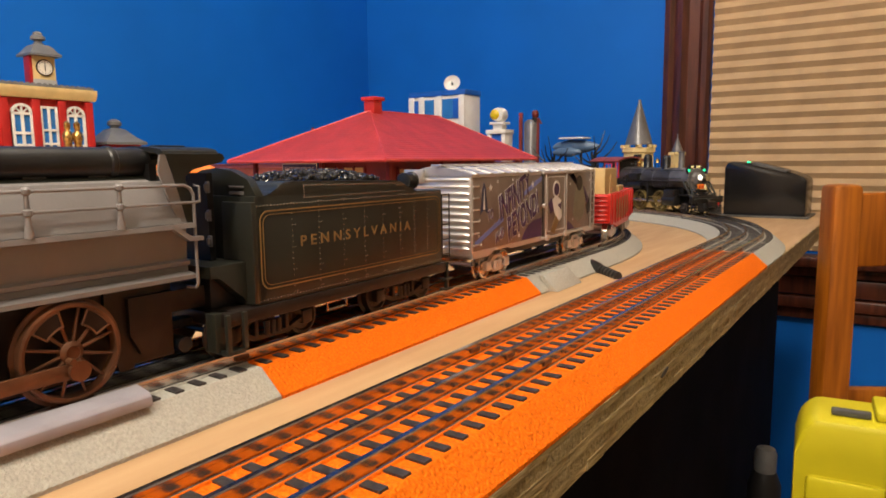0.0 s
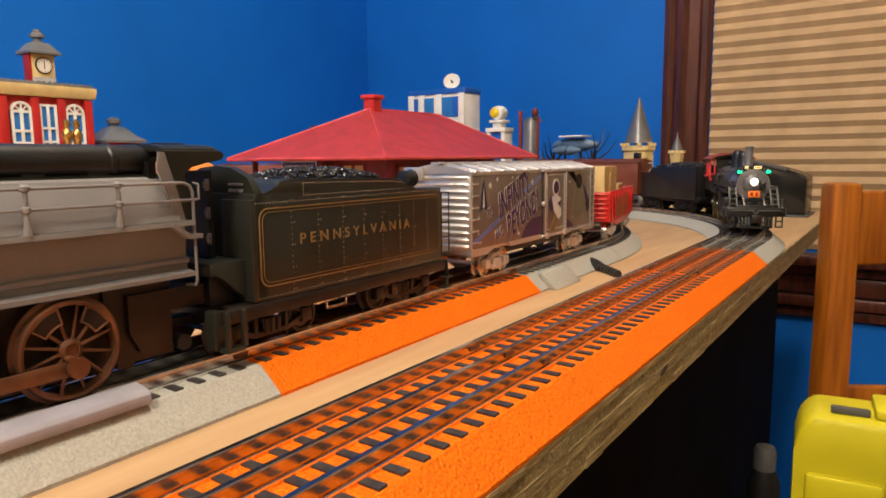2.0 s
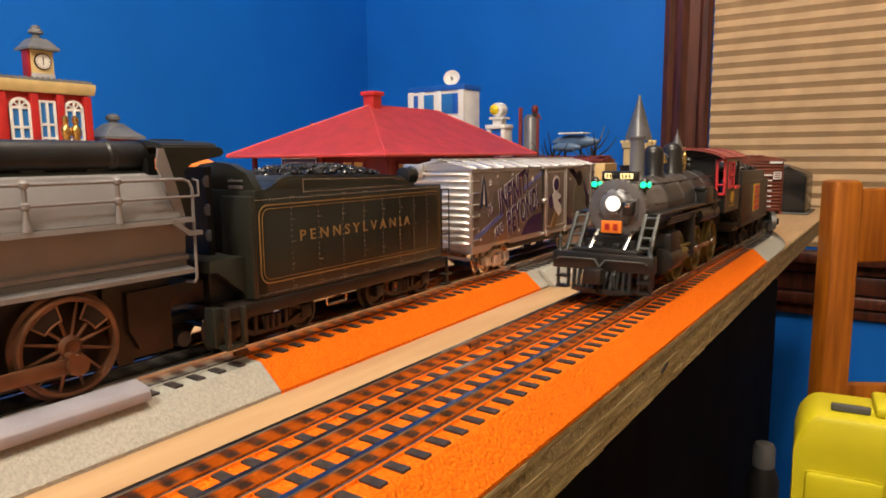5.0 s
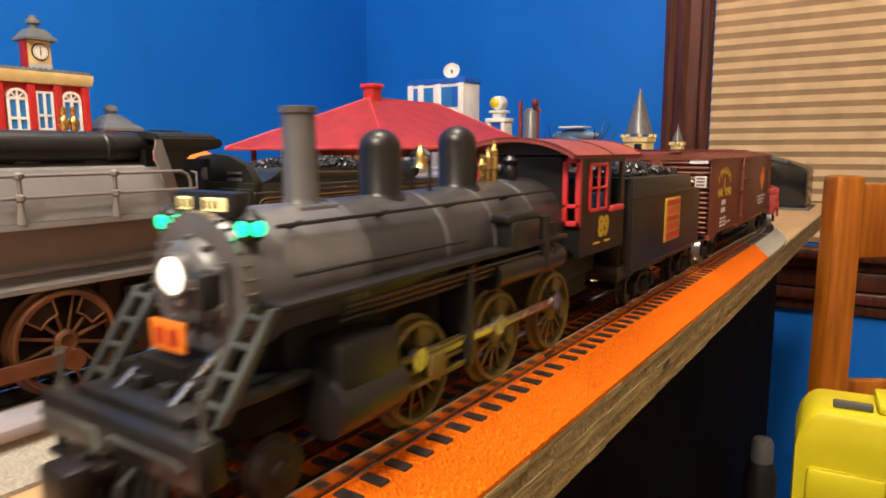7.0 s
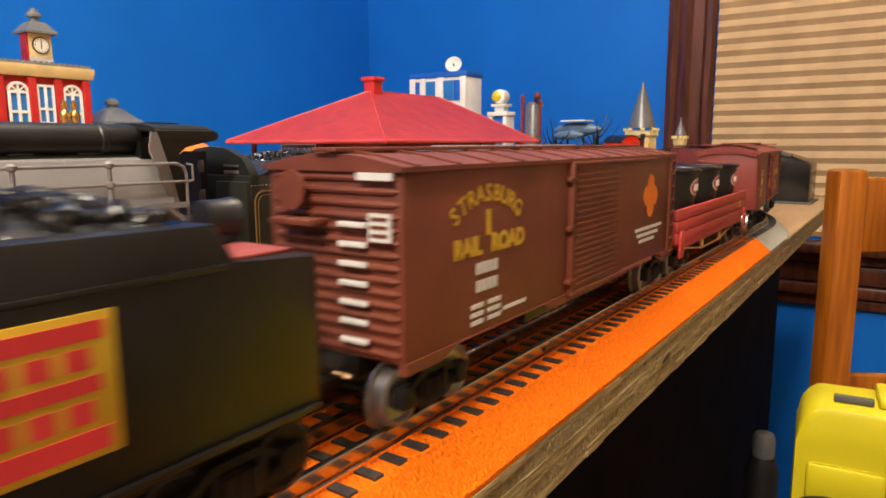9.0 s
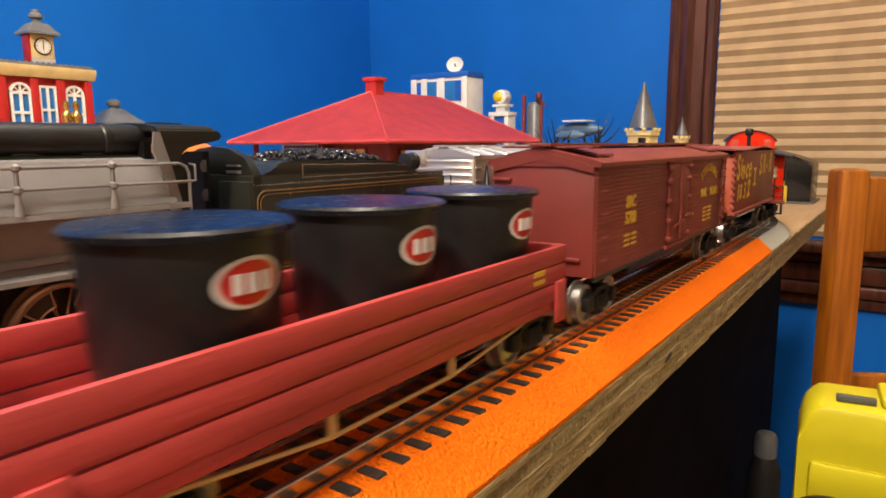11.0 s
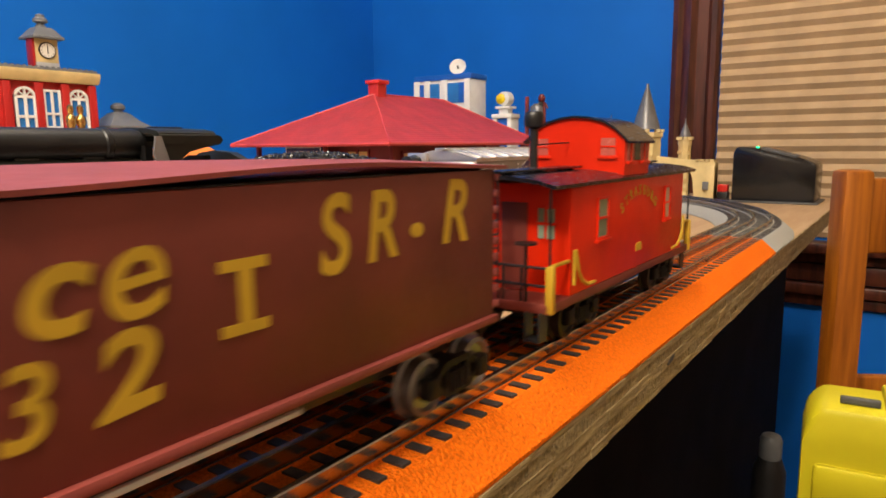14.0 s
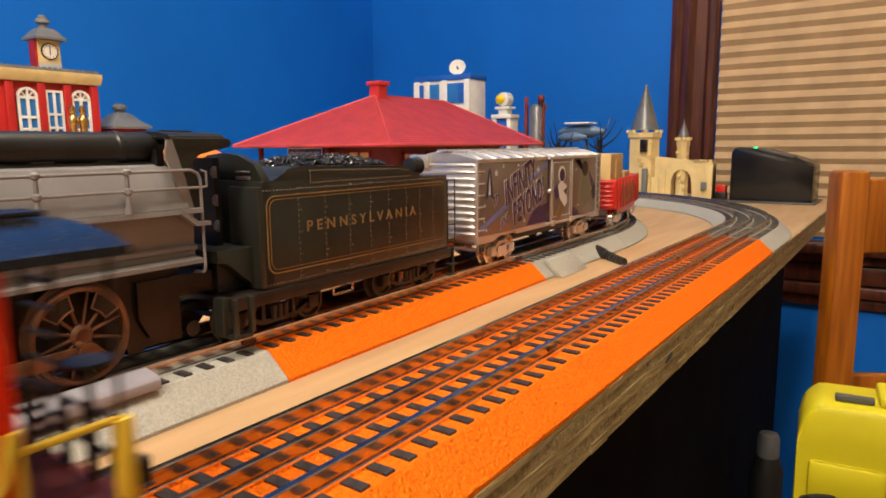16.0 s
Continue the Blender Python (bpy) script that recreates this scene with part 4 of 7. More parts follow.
M_PALEDULL = mat("dull_olive_print", (0.22, 0.21, 0.15), 0.4, 0.3)
build_silver_boxcar()


def build_gondola():
    go = thing("gondola", inner_pose(0.688, 0.05), "bright red toy gondola with silver bogies carrying wooden crates", "model gondola")
    L = 78
    bm = B()
    box(bm, -24, 24, -L, L, 19, 22, 0.4)
    prism(bm, [(-L, 20), (-L, 46), (-L + 2, 47.4), (L - 2, 47.4), (L, 46), (L, 20), (L - 12, 16.5), (L - 30, 16), (L - 40, 12.5), (-L + 40, 12.5), (-L + 30, 16), (-L + 12, 16.5)], "x", 22.6, 25, 0.3)
    prism(bm, [(-L, 20), (-L, 46), (-L + 2, 47.4), (L - 2, 47.4), (L, 46), (L, 20), (L - 12, 16.5), (-L + 12, 16.5)], "x", -25, -22.6, 0.3)
    part("body", bm, M_RED, go)
    ribbed_end(go, "end_panel", 23.6, 20, 47, -L, -1, 6, M_RED)
    ribbed_end(go, "end_panel", 23.6, 20, 47, L, 1, 6, M_RED)
    bm = B()
    for k in range(9):
        y = -L + 10 + k * 17.2
        box(bm, 24.8, 26, y - 0.7, y + 0.7, 18, 46, 0.2)
    part("side_post", bm, M_RED, go)
    bm = B()
    prism(bm, [(-40, 22), (-44, 40), (40, 42), (44, 24), (0, 19)], "x", 25, 25.35)
    part("printed_panel", bm, M_GOLD, go, "worn gold and brown printed panel")
    truck(go, -48, M_CHROME, M_STEEL, 25, 8.6, 20)
    truck(go, 48, M_CHROME, M_STEEL, 25, 8.6, 20)
    coupler(go, -L, -1, M_STEEL)
    coupler(go, L, 1, M_DKBLACK)
    return go


build_gondola()


def crate(y, w, l, h, material, label):
    m = inner_pose(y, 0.02) @ pose(0, 0, 0.0222)
    cr = thing("wooden_crate", m, label, "crate", "crates in the gondola")
    bm = B()
    box(bm, -w, w, -l, l, 0, h, 0.5)
    part("box_body", bm, material, cr)
    for sx in (-1, 1):
        bm = B()
        for k in range(5):
            box(bm, sx * w - 0.5, sx * w + 0.5, -l, l, 1 + k * h / 5, 0.4 + (k + 1) * h / 5 - 0.8)
        prism(bm, [(-l * 0.45, 4), (-l * 0.1, h - 6), (l * 0.1, h - 6), (l * 0.45, 4), (l * 0.25, 4), (0, h - 14), (-l * 0.25, 4)], "x", sx * w - 0.9, sx * w + 0.9)
        part("boards", bm, material, cr)
    return cr


crate(0.648, 18, 22, 49, M_CREAM, "tall tan wooden crate standing in the red gondola")
crate(0.70, 18, 20, 30, M_CREAM, "low tan wooden crate standing in the red gondola")


# ---- the moving train ----
def head_at(t):
    """Run of the headlight at t seconds, in metres along the outer line."""
    keys = [(0.0, 1.047), (1.0, 0.913), (2.0, 0.785), (3.0, 0.650), (3.5, 0.577), (4.2, 0.479), (6.5, 0.1585), (7.0, 0.0884), (7.5, 0.013), (8.0, -0.0685), (8.6, -0.181), (9.0, -0.2535), (11.5, -0.705), (13.3, -1.027), (14.5, -1.2465), (14.9, -1.319), (16.0, -1.515)]
    for (a, u), (b, v) in zip(keys, keys[1:]):
        if t <= b:
            return u + (v - u) * (t - a) / (b - a)
    return keys[-1][1]


def car_pose(s, half):
    a, b = rail_way(s - half), rail_way(s + half)
    return pose((a[0] + b[0]) / 2, (a[1] + b[1]) / 2, 0, 0, 0, math.degrees(math.atan2(-(b[0] - a[0]), b[1] - a[1])))


TRAIN = []


def vehicle(name, middle, half, label, category):
    ob = thing(name, car_pose(head_at(0) + middle, half), label, category)
    TRAIN.append((ob, middle, half))
    return ob


DRIVERS, RODS = [], []


def build_mogul():
    """Local y 0 is 90 mm behind the headlight lens."""
    en = vehicle("steam_locomotive", 0.09, 0.05, "black model steam engine with lit headlight and green marker lamps", "model locomotive")
    D = -90
    ZC = 48.6
    # boiler and smokebox
    bm = B()
    lathe(bm, [(17.2, D + 46), (17.6, D + 47), (17.6, D + 84), (18.2, D + 110), (19.2, D + 140), (19.2, D + 167)], 36, (0, 0, ZC), "Y")
    part("boiler", bm, M_BOILER, en, "satin dark grey boiler barrel")
    bm = B()
    lathe(bm, [(14, D + 8), (16.8, D + 9), (17.4, D + 11), (17.4, D + 46.5)], 36, (0, 0, ZC), "Y")
    part("smokebox", bm, M_SMOKEBOX, en, "graphite grey smokebox")
    bm = B()
    lathe(bm, [(0.2, D + 6.4), (15.4, D + 6.6), (16.8, D + 7.0), (17.4, D + 8.8)], 40, (0, 0, ZC), "Y")
    part("smokebox_front", bm, M_SMOKEBOX, en, "flat grey smokebox front ringed with bright bolts")
    bm = B()
    for k in range(34):
        a = 2 * math.pi * k / 34
        cyl(bm, (17.0 * math.cos(a), D + 6.6, ZC + 17.0 * math.sin(a)), (17.0 * math.cos(a), D + 9.4, ZC + 17.0 * math.sin(a)), 0.55, n=6)
    part("rim_bolts", bm, M_STEEL, en, "bright bolts round the smokebox rim")
    bm = B()
    lathe(bm, [(0.2, D + 2.2), (4.5, D + 2.4), (8.4, D + 3.4), (10.0, D + 4.8), (10.6, D + 6.6)], 36, (0, 0, ZC + 1.2), "Y")
    part("smokebox_door", bm, M_STACK, en, "domed grey smokebox door")
    bm = B()
    for z in (-3.4, 4.4):
        box(bm, -1, 12.4, D + 3.2, D + 6.0, ZC + z, ZC + z + 1.3, 0.3)
    cyl(bm, (12, D + 5.2, ZC - 5), (12, D + 5.2, ZC + 7), 0.8, n=8)
    for k in range(10):
        a = 2 * math.pi * (k + 0.5) / 10
        box(bm, 10.4 * math.cos(a) - 0.8, 10.4 * math.cos(a) + 0.8, D + 4.2, D + 6.8, ZC + 1.2 + 10.4 * math.sin(a) - 0.6, ZC + 1.2 + 10.4 * math.sin(a) + 0.6, 0.2)
    part("door_hinge", bm, M_SMOKEBOX, en)
    bm = B()
    box(bm, 5.6, 11.6, D - 0.5, D + 6, 45.6, 53.4, 0.8)
    part("door_bracket", bm, M_DKBLACK, en)
    bm = B()
    box(bm, 7.0, 10.2, D - 0.9, D - 0.3, 50.2, 52.6, 0.3)
    part("bracket_plate", bm, M_STEEL, en)
    for y in (D + 46.5, D + 84, D + 112, D + 140):
        bm = B()
        r = 17.6 if y < D + 85 else 18.4 if y < D + 115 else 19.3
        lathe(bm, [(r - 1, y - 1.1), (r + 0.25, y - 0.9), (r + 0.25, y + 0.9), (r - 1, y + 1.1)], 36, (0, 0, ZC), "Y")
        part("boiler_band", bm, M_STACK, en, "pale grey boiler band")
    # stack, domes, bell, whistle
    bm = B()
    lathe(bm, [(6.6, 63), (5.2, 65.4), (4.5, 67.2), (4.3, 88.6), (4.9, 88.9), (5.0, 90.4), (4.4, 90.6), (3.6, 90.4), (3.5, 84)], 30, (0, D + 40, 0))
    box(bm, -7.5, 7.5, D + 32.5, D + 47.5, 62, 65.4, 0.8)
    part("smokestack", bm, M_STACK, en, "tall straight grey smokestack")
    for y, r, h, b in ((D + 73, 6.4, 85.6, 63.4), (D + 116, 6.8, 87.6, 64.2)):
        bm = B()
        prof = [(r + 2.4, b), (r + 0.9, b + 2.0), (r, b + 3.4), (r, h - r * 0.85)] + [(r * math.cos(radians(a)), h - r * 0.85 + r * 0.85 * math.sin(radians(a))) for a in (20, 40, 58, 74, 86)]
        lathe(bm, prof, 30, (0, y, 0))
        part("dome", bm, M_LOCOBLK, en, "rounded black boiler dome")
    bm = B()
    lathe(bm, [(3.0, 73.6), (2.6, 74.4), (2.0, 76.2), (1.7, 78.6), (0.9, 79.8), (0.5, 81.4)], 18, (0, D + 94, 0))
    part("bell", bm, M_BRASS, en, "brass bell")
    bm = B()
    tube(bm, [(-3.6, D + 94, 66), (-3.6, D + 94, 77.6), (0, D + 94, 80.4), (3.6, D + 94, 77.6), (3.6, D + 94, 66)], 0.7, 6)
    part("bell_frame", bm, M_LOCOBLK, en)
    bm = B()
    for dx in (-2.4, 0.4, 3.0):
        lathe(bm, [(1.1, 67), (1.1, 71.5), (1.6, 72), (1.6, 76 + dx), (0.7, 77 + dx), (0.4, 80 + dx)], 12, (dx, D + 137, 0))
    part("whistle", bm, M_BRASS, en, "brass safety valves")
    bm = B()
    lathe(bm, [(2.0, 66), (2.6, 69), (3.0, 71), (2.2, 73), (3.2, 75), (1.2, 77)], 12, (3.0, D + 150, 0))
    ball(bm, (-3, D + 152, 71), 2.8, 2)
    part("turret", bm, M_LOCOBLK, en)
    # headlight, number boards, markers
    bm = B()
    lathe(bm, [(3.6, D + 0.6), (4.9, D + 0.2), (5.1, D + 1), (5.0, D + 7), (3.4, D + 9)], 26, (0, 0, 52.2), "Y")
    box(bm, -3, 3, D + 1, D + 8, 45.5, 48.4, 0.4)
    part("headlight", bm, M_SMOKEBOX, en)
    bm = B()
    lathe(bm, [(1.0, D - 0.9), (3.2, D - 0.6), (4.4, D + 0.5), (3.0, D + 1.2)], 26, (0, 0, 52.2), "Y")
    part("headlight_lens", bm, M_LAMPW, en, "glowing white headlight lens")
    bm = B()
    box(bm, -10.6, 10.6, D + 9.5, D + 14, 64.4, 70.2, 0.7)
    part("number_board_box", bm, M_LOCOBLK, en)
    for sx in (-1, 1):
        bm = B()
        cx, hw = (4.4, 3.7) if sx > 0 else (-6.4, 2.1)
        box(bm, cx - hw, cx + hw, D + 9.0, D + 9.8, 65.9, 68.9, 0.3)
        part("number_board", bm, M_LAMPY, en, "lit cream number board")
        bm = B()
        for k in range(3 if sx > 0 else 2):
            box(bm, cx - hw + 1.0 + k * 2.0, cx - hw + 2.1 + k * 2.0, D + 8.8, D + 9.2, 66.4, 68.4)
        part("number_bar", bm, M_OLIVE, en)
        bm = B()
        mx, my, mz = sx * 14.4, D + 11, 62.6
        lathe(bm, [(2.2, mz - 2.8), (2.7, mz - 2.0), (2.7, mz + 2.0), (1.4, mz + 3.2), (0.8, mz + 4.2)], 16, (mx, my, 0))
        tube(bm, [(mx, my, mz - 1), (mx * 0.72, my + 2, mz - 3)], 0.8, 6)
        cyl(bm, (mx, my, mz - 2.6), (mx, my, mz - 6.5), 1.0, n=8)
        part("marker_lamp", bm, M_LOCOBLK, en)
        for axis, cen, prof in (("Y", (mx, 0, mz), [(0.5, my - 3.4), (1.6, my - 3.1), (1.9, my - 2.2)]), ("X", (mx, my, mz), [(1.9, 2.2), (1.6, 3.1), (0.5, 3.4)])):
            bm = B()
            lathe(bm, prof, 16, cen, axis)
            part("marker_lens", bm, M_LAMPG, en, "glowing green marker lens")
    bm = B()
    box(bm, -6.0, 6.0, D - 1.6, D - 0.6, 35.6, 42.6, 0.3)
    part("plate", bm, M_ORPLATE, en, "orange number plate")
    bm = B()
    for x in (-3.6, 1.2):
        box(bm, x, x + 2.6, D - 1.9, D - 1.5, 37.2, 41.0)
    part("plate_bar", bm, M_TOYRED, en)
    bm = B()
    tube(bm, [(0, D, 37), (0, D + 5, 41)], 0.8, 6)
    part("plate_bracket", bm, M_LOCOBLK, en)
    # running boards, pipes, handrails, pumps
    for sx in (-1, 1):
        bm = B()
        a, b = sorted((sx * 13.0, sx * 25.0))
        box(bm, a, b, D + 10, D + 158, 45.0, 46.8, 0.4)
        part("running_board", bm, M_LOCOBLK, en)
        bm = B()
        for z, x in ((42.4, 23.6), (40.6, 22.8), (38.6, 22.0)):
            tube(bm, [(sx * x, D + 30, z), (sx * x, D + 152, z)], 0.65, 6)
        tube(bm, [(sx * 14.6, D + 18, 62.2), (sx * 15.4, D + 46, 62.4), (sx * 17.4, D + 160, 63.4)], 0.55, 6)
        tube(bm, [(sx * 18.4, D + 20, 51), (sx * 19.4, D + 92, 51)], 0.5, 6)
        part("pipe", bm, M_LOCOBLK, en)
        bm = B()
        for y in (D + 24, D + 56, D + 90, D + 124):
            cyl(bm, (sx * 11, y, 61), (sx * 16.2, y, 62.8), 0.7, n=6)
        part("handrail_stanchion", bm, M_LOCOBLK, en)
        bm = B()
        box(bm, min(sx * 16, sx * 25.4), max(sx * 16, sx * 25.4), D + 112, D + 132, 45.6, 55.0, 0.8)
        box(bm, min(sx * 17, sx * 24.6), max(sx * 17, sx * 24.6), D + 110, D + 134, 54.6, 57.6, 0.8)
        cyl(bm, (sx * 22.4, D + 139, 36), (sx * 22.4, D + 139, 55), 3.2, n=14)
        cyl(bm, (sx * 22.4, D + 147, 40), (sx * 22.4, D + 147, 52), 2.6, n=14)
        part("air_pump", bm, M_LOCOBLK, en)
        bm = B()
        cyl(bm, (sx * 20, D + 104, 38), (sx * 20, D + 156, 38), 5.2, n=18)
        part("air_tank", bm, M_LOCOBLK, en)
    # cab
    for sx in (-1, 1):
        bm = B()
        a, b = sorted((sx * 24.6, sx * 26.0))
        Y0, Y1 = D + 167, D + 218
        box(bm, a, b, Y0, Y1, 35.5, 53.4)
        box(bm, a, b, Y0, Y1, 73.8, 77.6)
        for y0, y1 in ((Y0, Y0 + 8), (Y0 + 28, Y0 + 33), (Y1 - 4.0, Y1)):
            box(bm, a, b, y0, y1, 53.4, 73.8)
        part("cab_side", bm, M_LOCOBLK, en, "black cab side")
        bm = B()
        a, b = sorted((sx * 25.8, sx * 26.8))
        y0, y1 = Y0 + 8, Y0 + 28
        for q in ((y0, y1, 53.4, 54.8), (y0, y1, 72.4, 73.8), (y0, y0 + 1.5, 53.4, 73.8), (y1 - 1.5, y1, 53.4, 73.8), (y0 + 9.4, y0 + 10.6, 54, 73), (y0, y1, 62.8, 63.8)):
            box(bm, a, b, *q, 0.15)
        part("window_frame", bm, M_WINRED, en, "red two-sash cab window frame")
        bm = B()
        box(bm, sx * 25.8 - 1.6, sx * 25.8 + 1.6, Y0 + 32, Y1 - 3, 52.2, 54.6, 0.4)
        part("arm_rest", bm, M_WINRED, en, "red arm rest")
        # front windows of the cab
        bm = B()
        a, b = sorted((sx * 19.0, sx * 26.4))
        zz = (48.6, 76.0)
        for q in ((a, b, zz[0], zz[0] + 2), (a, b, zz[1] - 2, zz[1]), (a, a + 1.8, *zz), (b - 1.8, b, *zz), (a, b, 56, 57.4)):
            box(bm, q[0], q[1], D + 164.4, D + 166.6, q[2], q[3], 0.15)
        part("front_window", bm, M_WINRED, en, "tall narrow red front window frame")
    bm = B()
    prism(bm, [(-26, 35.5), (26, 35.5), (26, 48.4), (17.8, 48.4), (17.8, 76.2), (-17.8, 76.2), (-17.8, 48.4), (-26, 48.4)], "y", D + 166.4, D + 168)
    part("cab_front", bm, M_LOCOBLK, en)
    bm = B()
    prism(bm, [(-24.4, 36), (24.4, 36), (24.4, 40), (-24.4, 40)], "y", D + 168, D + 219)
    part("cab_floor", bm, M_LOCOBLK, en)
    bm = B()
    arch = [(27.6 * math.sin(radians(a)) / math.sin(radians(52)), 77.0 + 6.8 * (math.cos(radians(a)) - math.cos(radians(52))) / (1 - math.cos(radians(52)))) for a in range(-52, 53, 8)]
    prism(bm, arch + [(x * 0.97, z - 1.5) for x, z in arch[::-1]], "y", D + 156, D + 237)
    part("cab_roof", bm, M_MAROON2, en, "arched maroon cab roof")
    bm = B()
    for y in (D + 156.6, D + 198, D + 236.2):
        prism(bm, [(x, z + 0.5) for x, z in arch] + [(x * 0.99, z - 0.2) for x, z in arch[::-1]], "y", y - 0.6, y + 0.6)
    part("roof_seam", bm, M_MAROON, en)
    bm = B()
    prism(bm, [(-24.5, 77)] + [(x * 0.88, z - 1.4) for x, z in arch] + [(24.5, 77)], "y", D + 166.6, D + 167.8)
    part("cab_front_gable", bm, M_LOCOBLK, en)
    words("lettering", "89", 12, M_LETYEL, en, 26.2, D + 192.5, 46, bold=0.5)
    bm = B()
    for y in (D + 182, D + 194):
        box(bm, 26, 26.3, y, y + 6, 39.4, 40.2)
    part("lettering_bar", bm, M_LETYEL, en)
    # plain block for the figure in the open window
    bm = B()
    box(bm, 14, 21, D + 205, D + 213, 40, 60, 2)
    part("seat", bm, M_FIGBLUE, en, "blue block standing for the figure in the cab")
    # frame, cylinders, gear
    bm = B()
    box(bm, -9, 9, D - 4, D + 216, 12, 34)
    box(bm, -14, 14, D + 20, D + 60, 26, 38, 2)
    box(bm, -13, 13, D + 166, D + 217, 22, 35.5, 1)
    part("frame", bm, M_TRUCK, en)
    for sx in (-1, 1):
        bm = B()
        lathe(bm, [(3, D + 24), (7.4, D + 25), (7.6, D + 26), (7.6, D + 50), (7.2, D + 51), (3, D + 52)], 22, (sx * 20, 0, 17.4), "Y")
        box(bm, min(sx * 12, sx * 25.6), max(sx * 12, sx * 25.6), D + 27, D + 49, 18, 34, 1.4)
        part("cylinder", bm, M_LOCOBLK, en, "black cylinder block")
        # guides coloured olive for the orange track reflected in them
        bm = B()
        tube(bm, [(sx * 21, D + 50, 17.4), (sx * 21, D + 92, 17.4)], 0.9, 8)
        box(bm, sx * 21 - 1.5, sx * 21 + 1.5, D + 50, D + 88, 20.8, 22.2, 0.3)
        box(bm, sx * 21 - 1.5, sx * 21 + 1.5, D + 50, D + 88, 12.6, 14, 0.3)
        box(bm, sx * 21 - 2.4, sx * 21 + 2.4, D + 66, D + 74, 14.2, 20.6, 0.5)
        part("crosshead_guide", bm, M_OLIVE, en, "crosshead guides with reflected track light in their olive colour")
        bm = B()
        box(bm, min(sx * 12, sx * 24), max(sx * 12, sx * 24), D + 86, D + 89, 12, 44, 0.5)
        part("guide_yoke", bm, M_LOCOBLK, en)
        for k, off in enumerate((65, 111, 156)):
            w = spoked_wheel(en, sx * 18.4, D + off, 15.5, M_OLIVE, M_OLIVE, sx, 12)
            DRIVERS.append((w, sx * 18.4, D + off, 15.5))
        rod = new("side_rod")
        rod.parent = en
        bm = B()
        box(bm, -0.8, 0.8, -45.5, 45.5, -1.6, 1.6, 0.5)
        for y in (-46, 0, 45):
            cyl(bm, (-1.3, y, 0), (1.3, y, 0), 3.4, n=14)
        part("rod_bar", bm, M_STEEL, rod, "polished side rod")
        RODS.append((rod, sx * 21.6, D + 111))
    # pilot, steps and ladders
    bm = B()
    box(bm, -29, 29, D - 16, D - 10, 16, 25.5, 0.8)
    box(bm, -19, 19, D - 12, D + 24, 25, 27.6, 0.6)
    part("pilot_beam", bm, M_LOCOBLK, en, "black pilot beam")
    bm = B()
    for k in range(11):
        x = -16 + k * 3.2
        prism(bm, [(D - 15, 16.5), (D - 13, 16.5), (D - 20 + abs(x) * 0.3, 5), (D - 22 + abs(x) * 0.3, 5)], "x", x - 0.8, x + 0.8)
    prism(bm, [(-18, D - 10), (-17, D - 16), (-9, D - 21), (9, D - 21), (17, D - 16), (18, D - 10)], "z", 4, 6.6)
    part("pilot", bm, M_LOCOBLK, en, "slatted black cowcatcher")
    bm = B()
    box(bm, -3, 3, D - 24, D - 12, 12.5, 16.5, 0.8)
    box(bm, -6, 4.5, D - 28, D - 21, 10, 18.6, 1.5)
    part("coupler", bm, M_RUNGEAR, en)
    bm = B()
    tube(bm, [(-26, D - 17, 21), (-24, D - 17.6, 22.4), (-3, D - 17.6, 22.4), (0, D - 19, 18.6), (3, D - 17.6, 22.4), (24, D - 17.6, 22.4), (26, D - 17, 21)], 0.6, 6)
    part("uncoupling_bar", bm, M_LADDER, en)
    for sx in (-1, 1):
        bm = B()
        for x in (17.0, 24.0):
            prism(bm, [(D - 8.4, 25.6), (D - 5.6, 25.6), (D + 9.2, 46.4), (D + 6.6, 46.4)], "x", sx * x - 0.9, sx * x + 0.9, 0.2)
        for q in (0.12, 0.37, 0.62, 0.87):
            tube(bm, [(sx * 17, D - 7 + 15 * q, 26 + 21 * q), (sx * 24, D - 7 + 15 * q, 26 + 21 * q)], 0.8, 6)
        part("front_ladder", bm, M_LADDER, en, "black sloping step ladder")
        bm = B()
        for z in (4.5, 10.5):
            box(bm, min(sx * 20, sx * 27), max(sx * 20, sx * 27), D - 16, D - 10, z, z + 1.4, 0.3)
        for x in (20.4, 26.6):
            box(bm, sx * x - 0.6, sx * x + 0.6, D - 14, D - 12, 4.5, 17)
        part("corner_step", bm, M_LOCOBLK, en)
        bm = B()
        prism(bm, [(D - 10, 26.5), (D - 8, 26.5), (D + 9, 38.4), (D + 7, 38.4)], "x", sx * 10 - 1.0, sx * 10 + 1.0, 0.2)
        part("brace", bm, M_STEEL, en, "bright flat brace to the pilot deck")
        # air hose, flag holder and grab rail on the pilot deck
        bm = B()
        tube(bm, [(sx * 8, D - 14, 17), (sx * 8.4, D - 19, 14), (sx * 8.8, D - 20, 8), (sx * 9.2, D - 18, 5)], 0.9, 7)
        part("air_hose", bm, M_DKBLACK, en)
        bm = B()
        lathe(bm, [(1.6, 25.5), (1.2, 26.4), (0.7, 28), (0.7, 33), (1.1, 33.4), (0.5, 35)], 10, (sx * 26, D - 12, 0))
        part("flag_holder", bm, M_LADDER, en)
        bm = B()
        cyl(bm, (sx * 13, D - 2, 27), (sx * 13, D - 2, 32), 2.4, n=12)
        box(bm, sx * 5 - 2, sx * 5 + 2, D - 7, D - 2, 27.4, 30.4, 0.5)
        part("deck_fitting", bm, M_DKBLACK, en)
        bm = B()
        lathe(bm, [(8.4, -0.8), (8.4, 0), (7.0, 0.4), (6.8, 3), (3, 3.2), (2.4, 4)], 22, (0, 0, 0), "X")
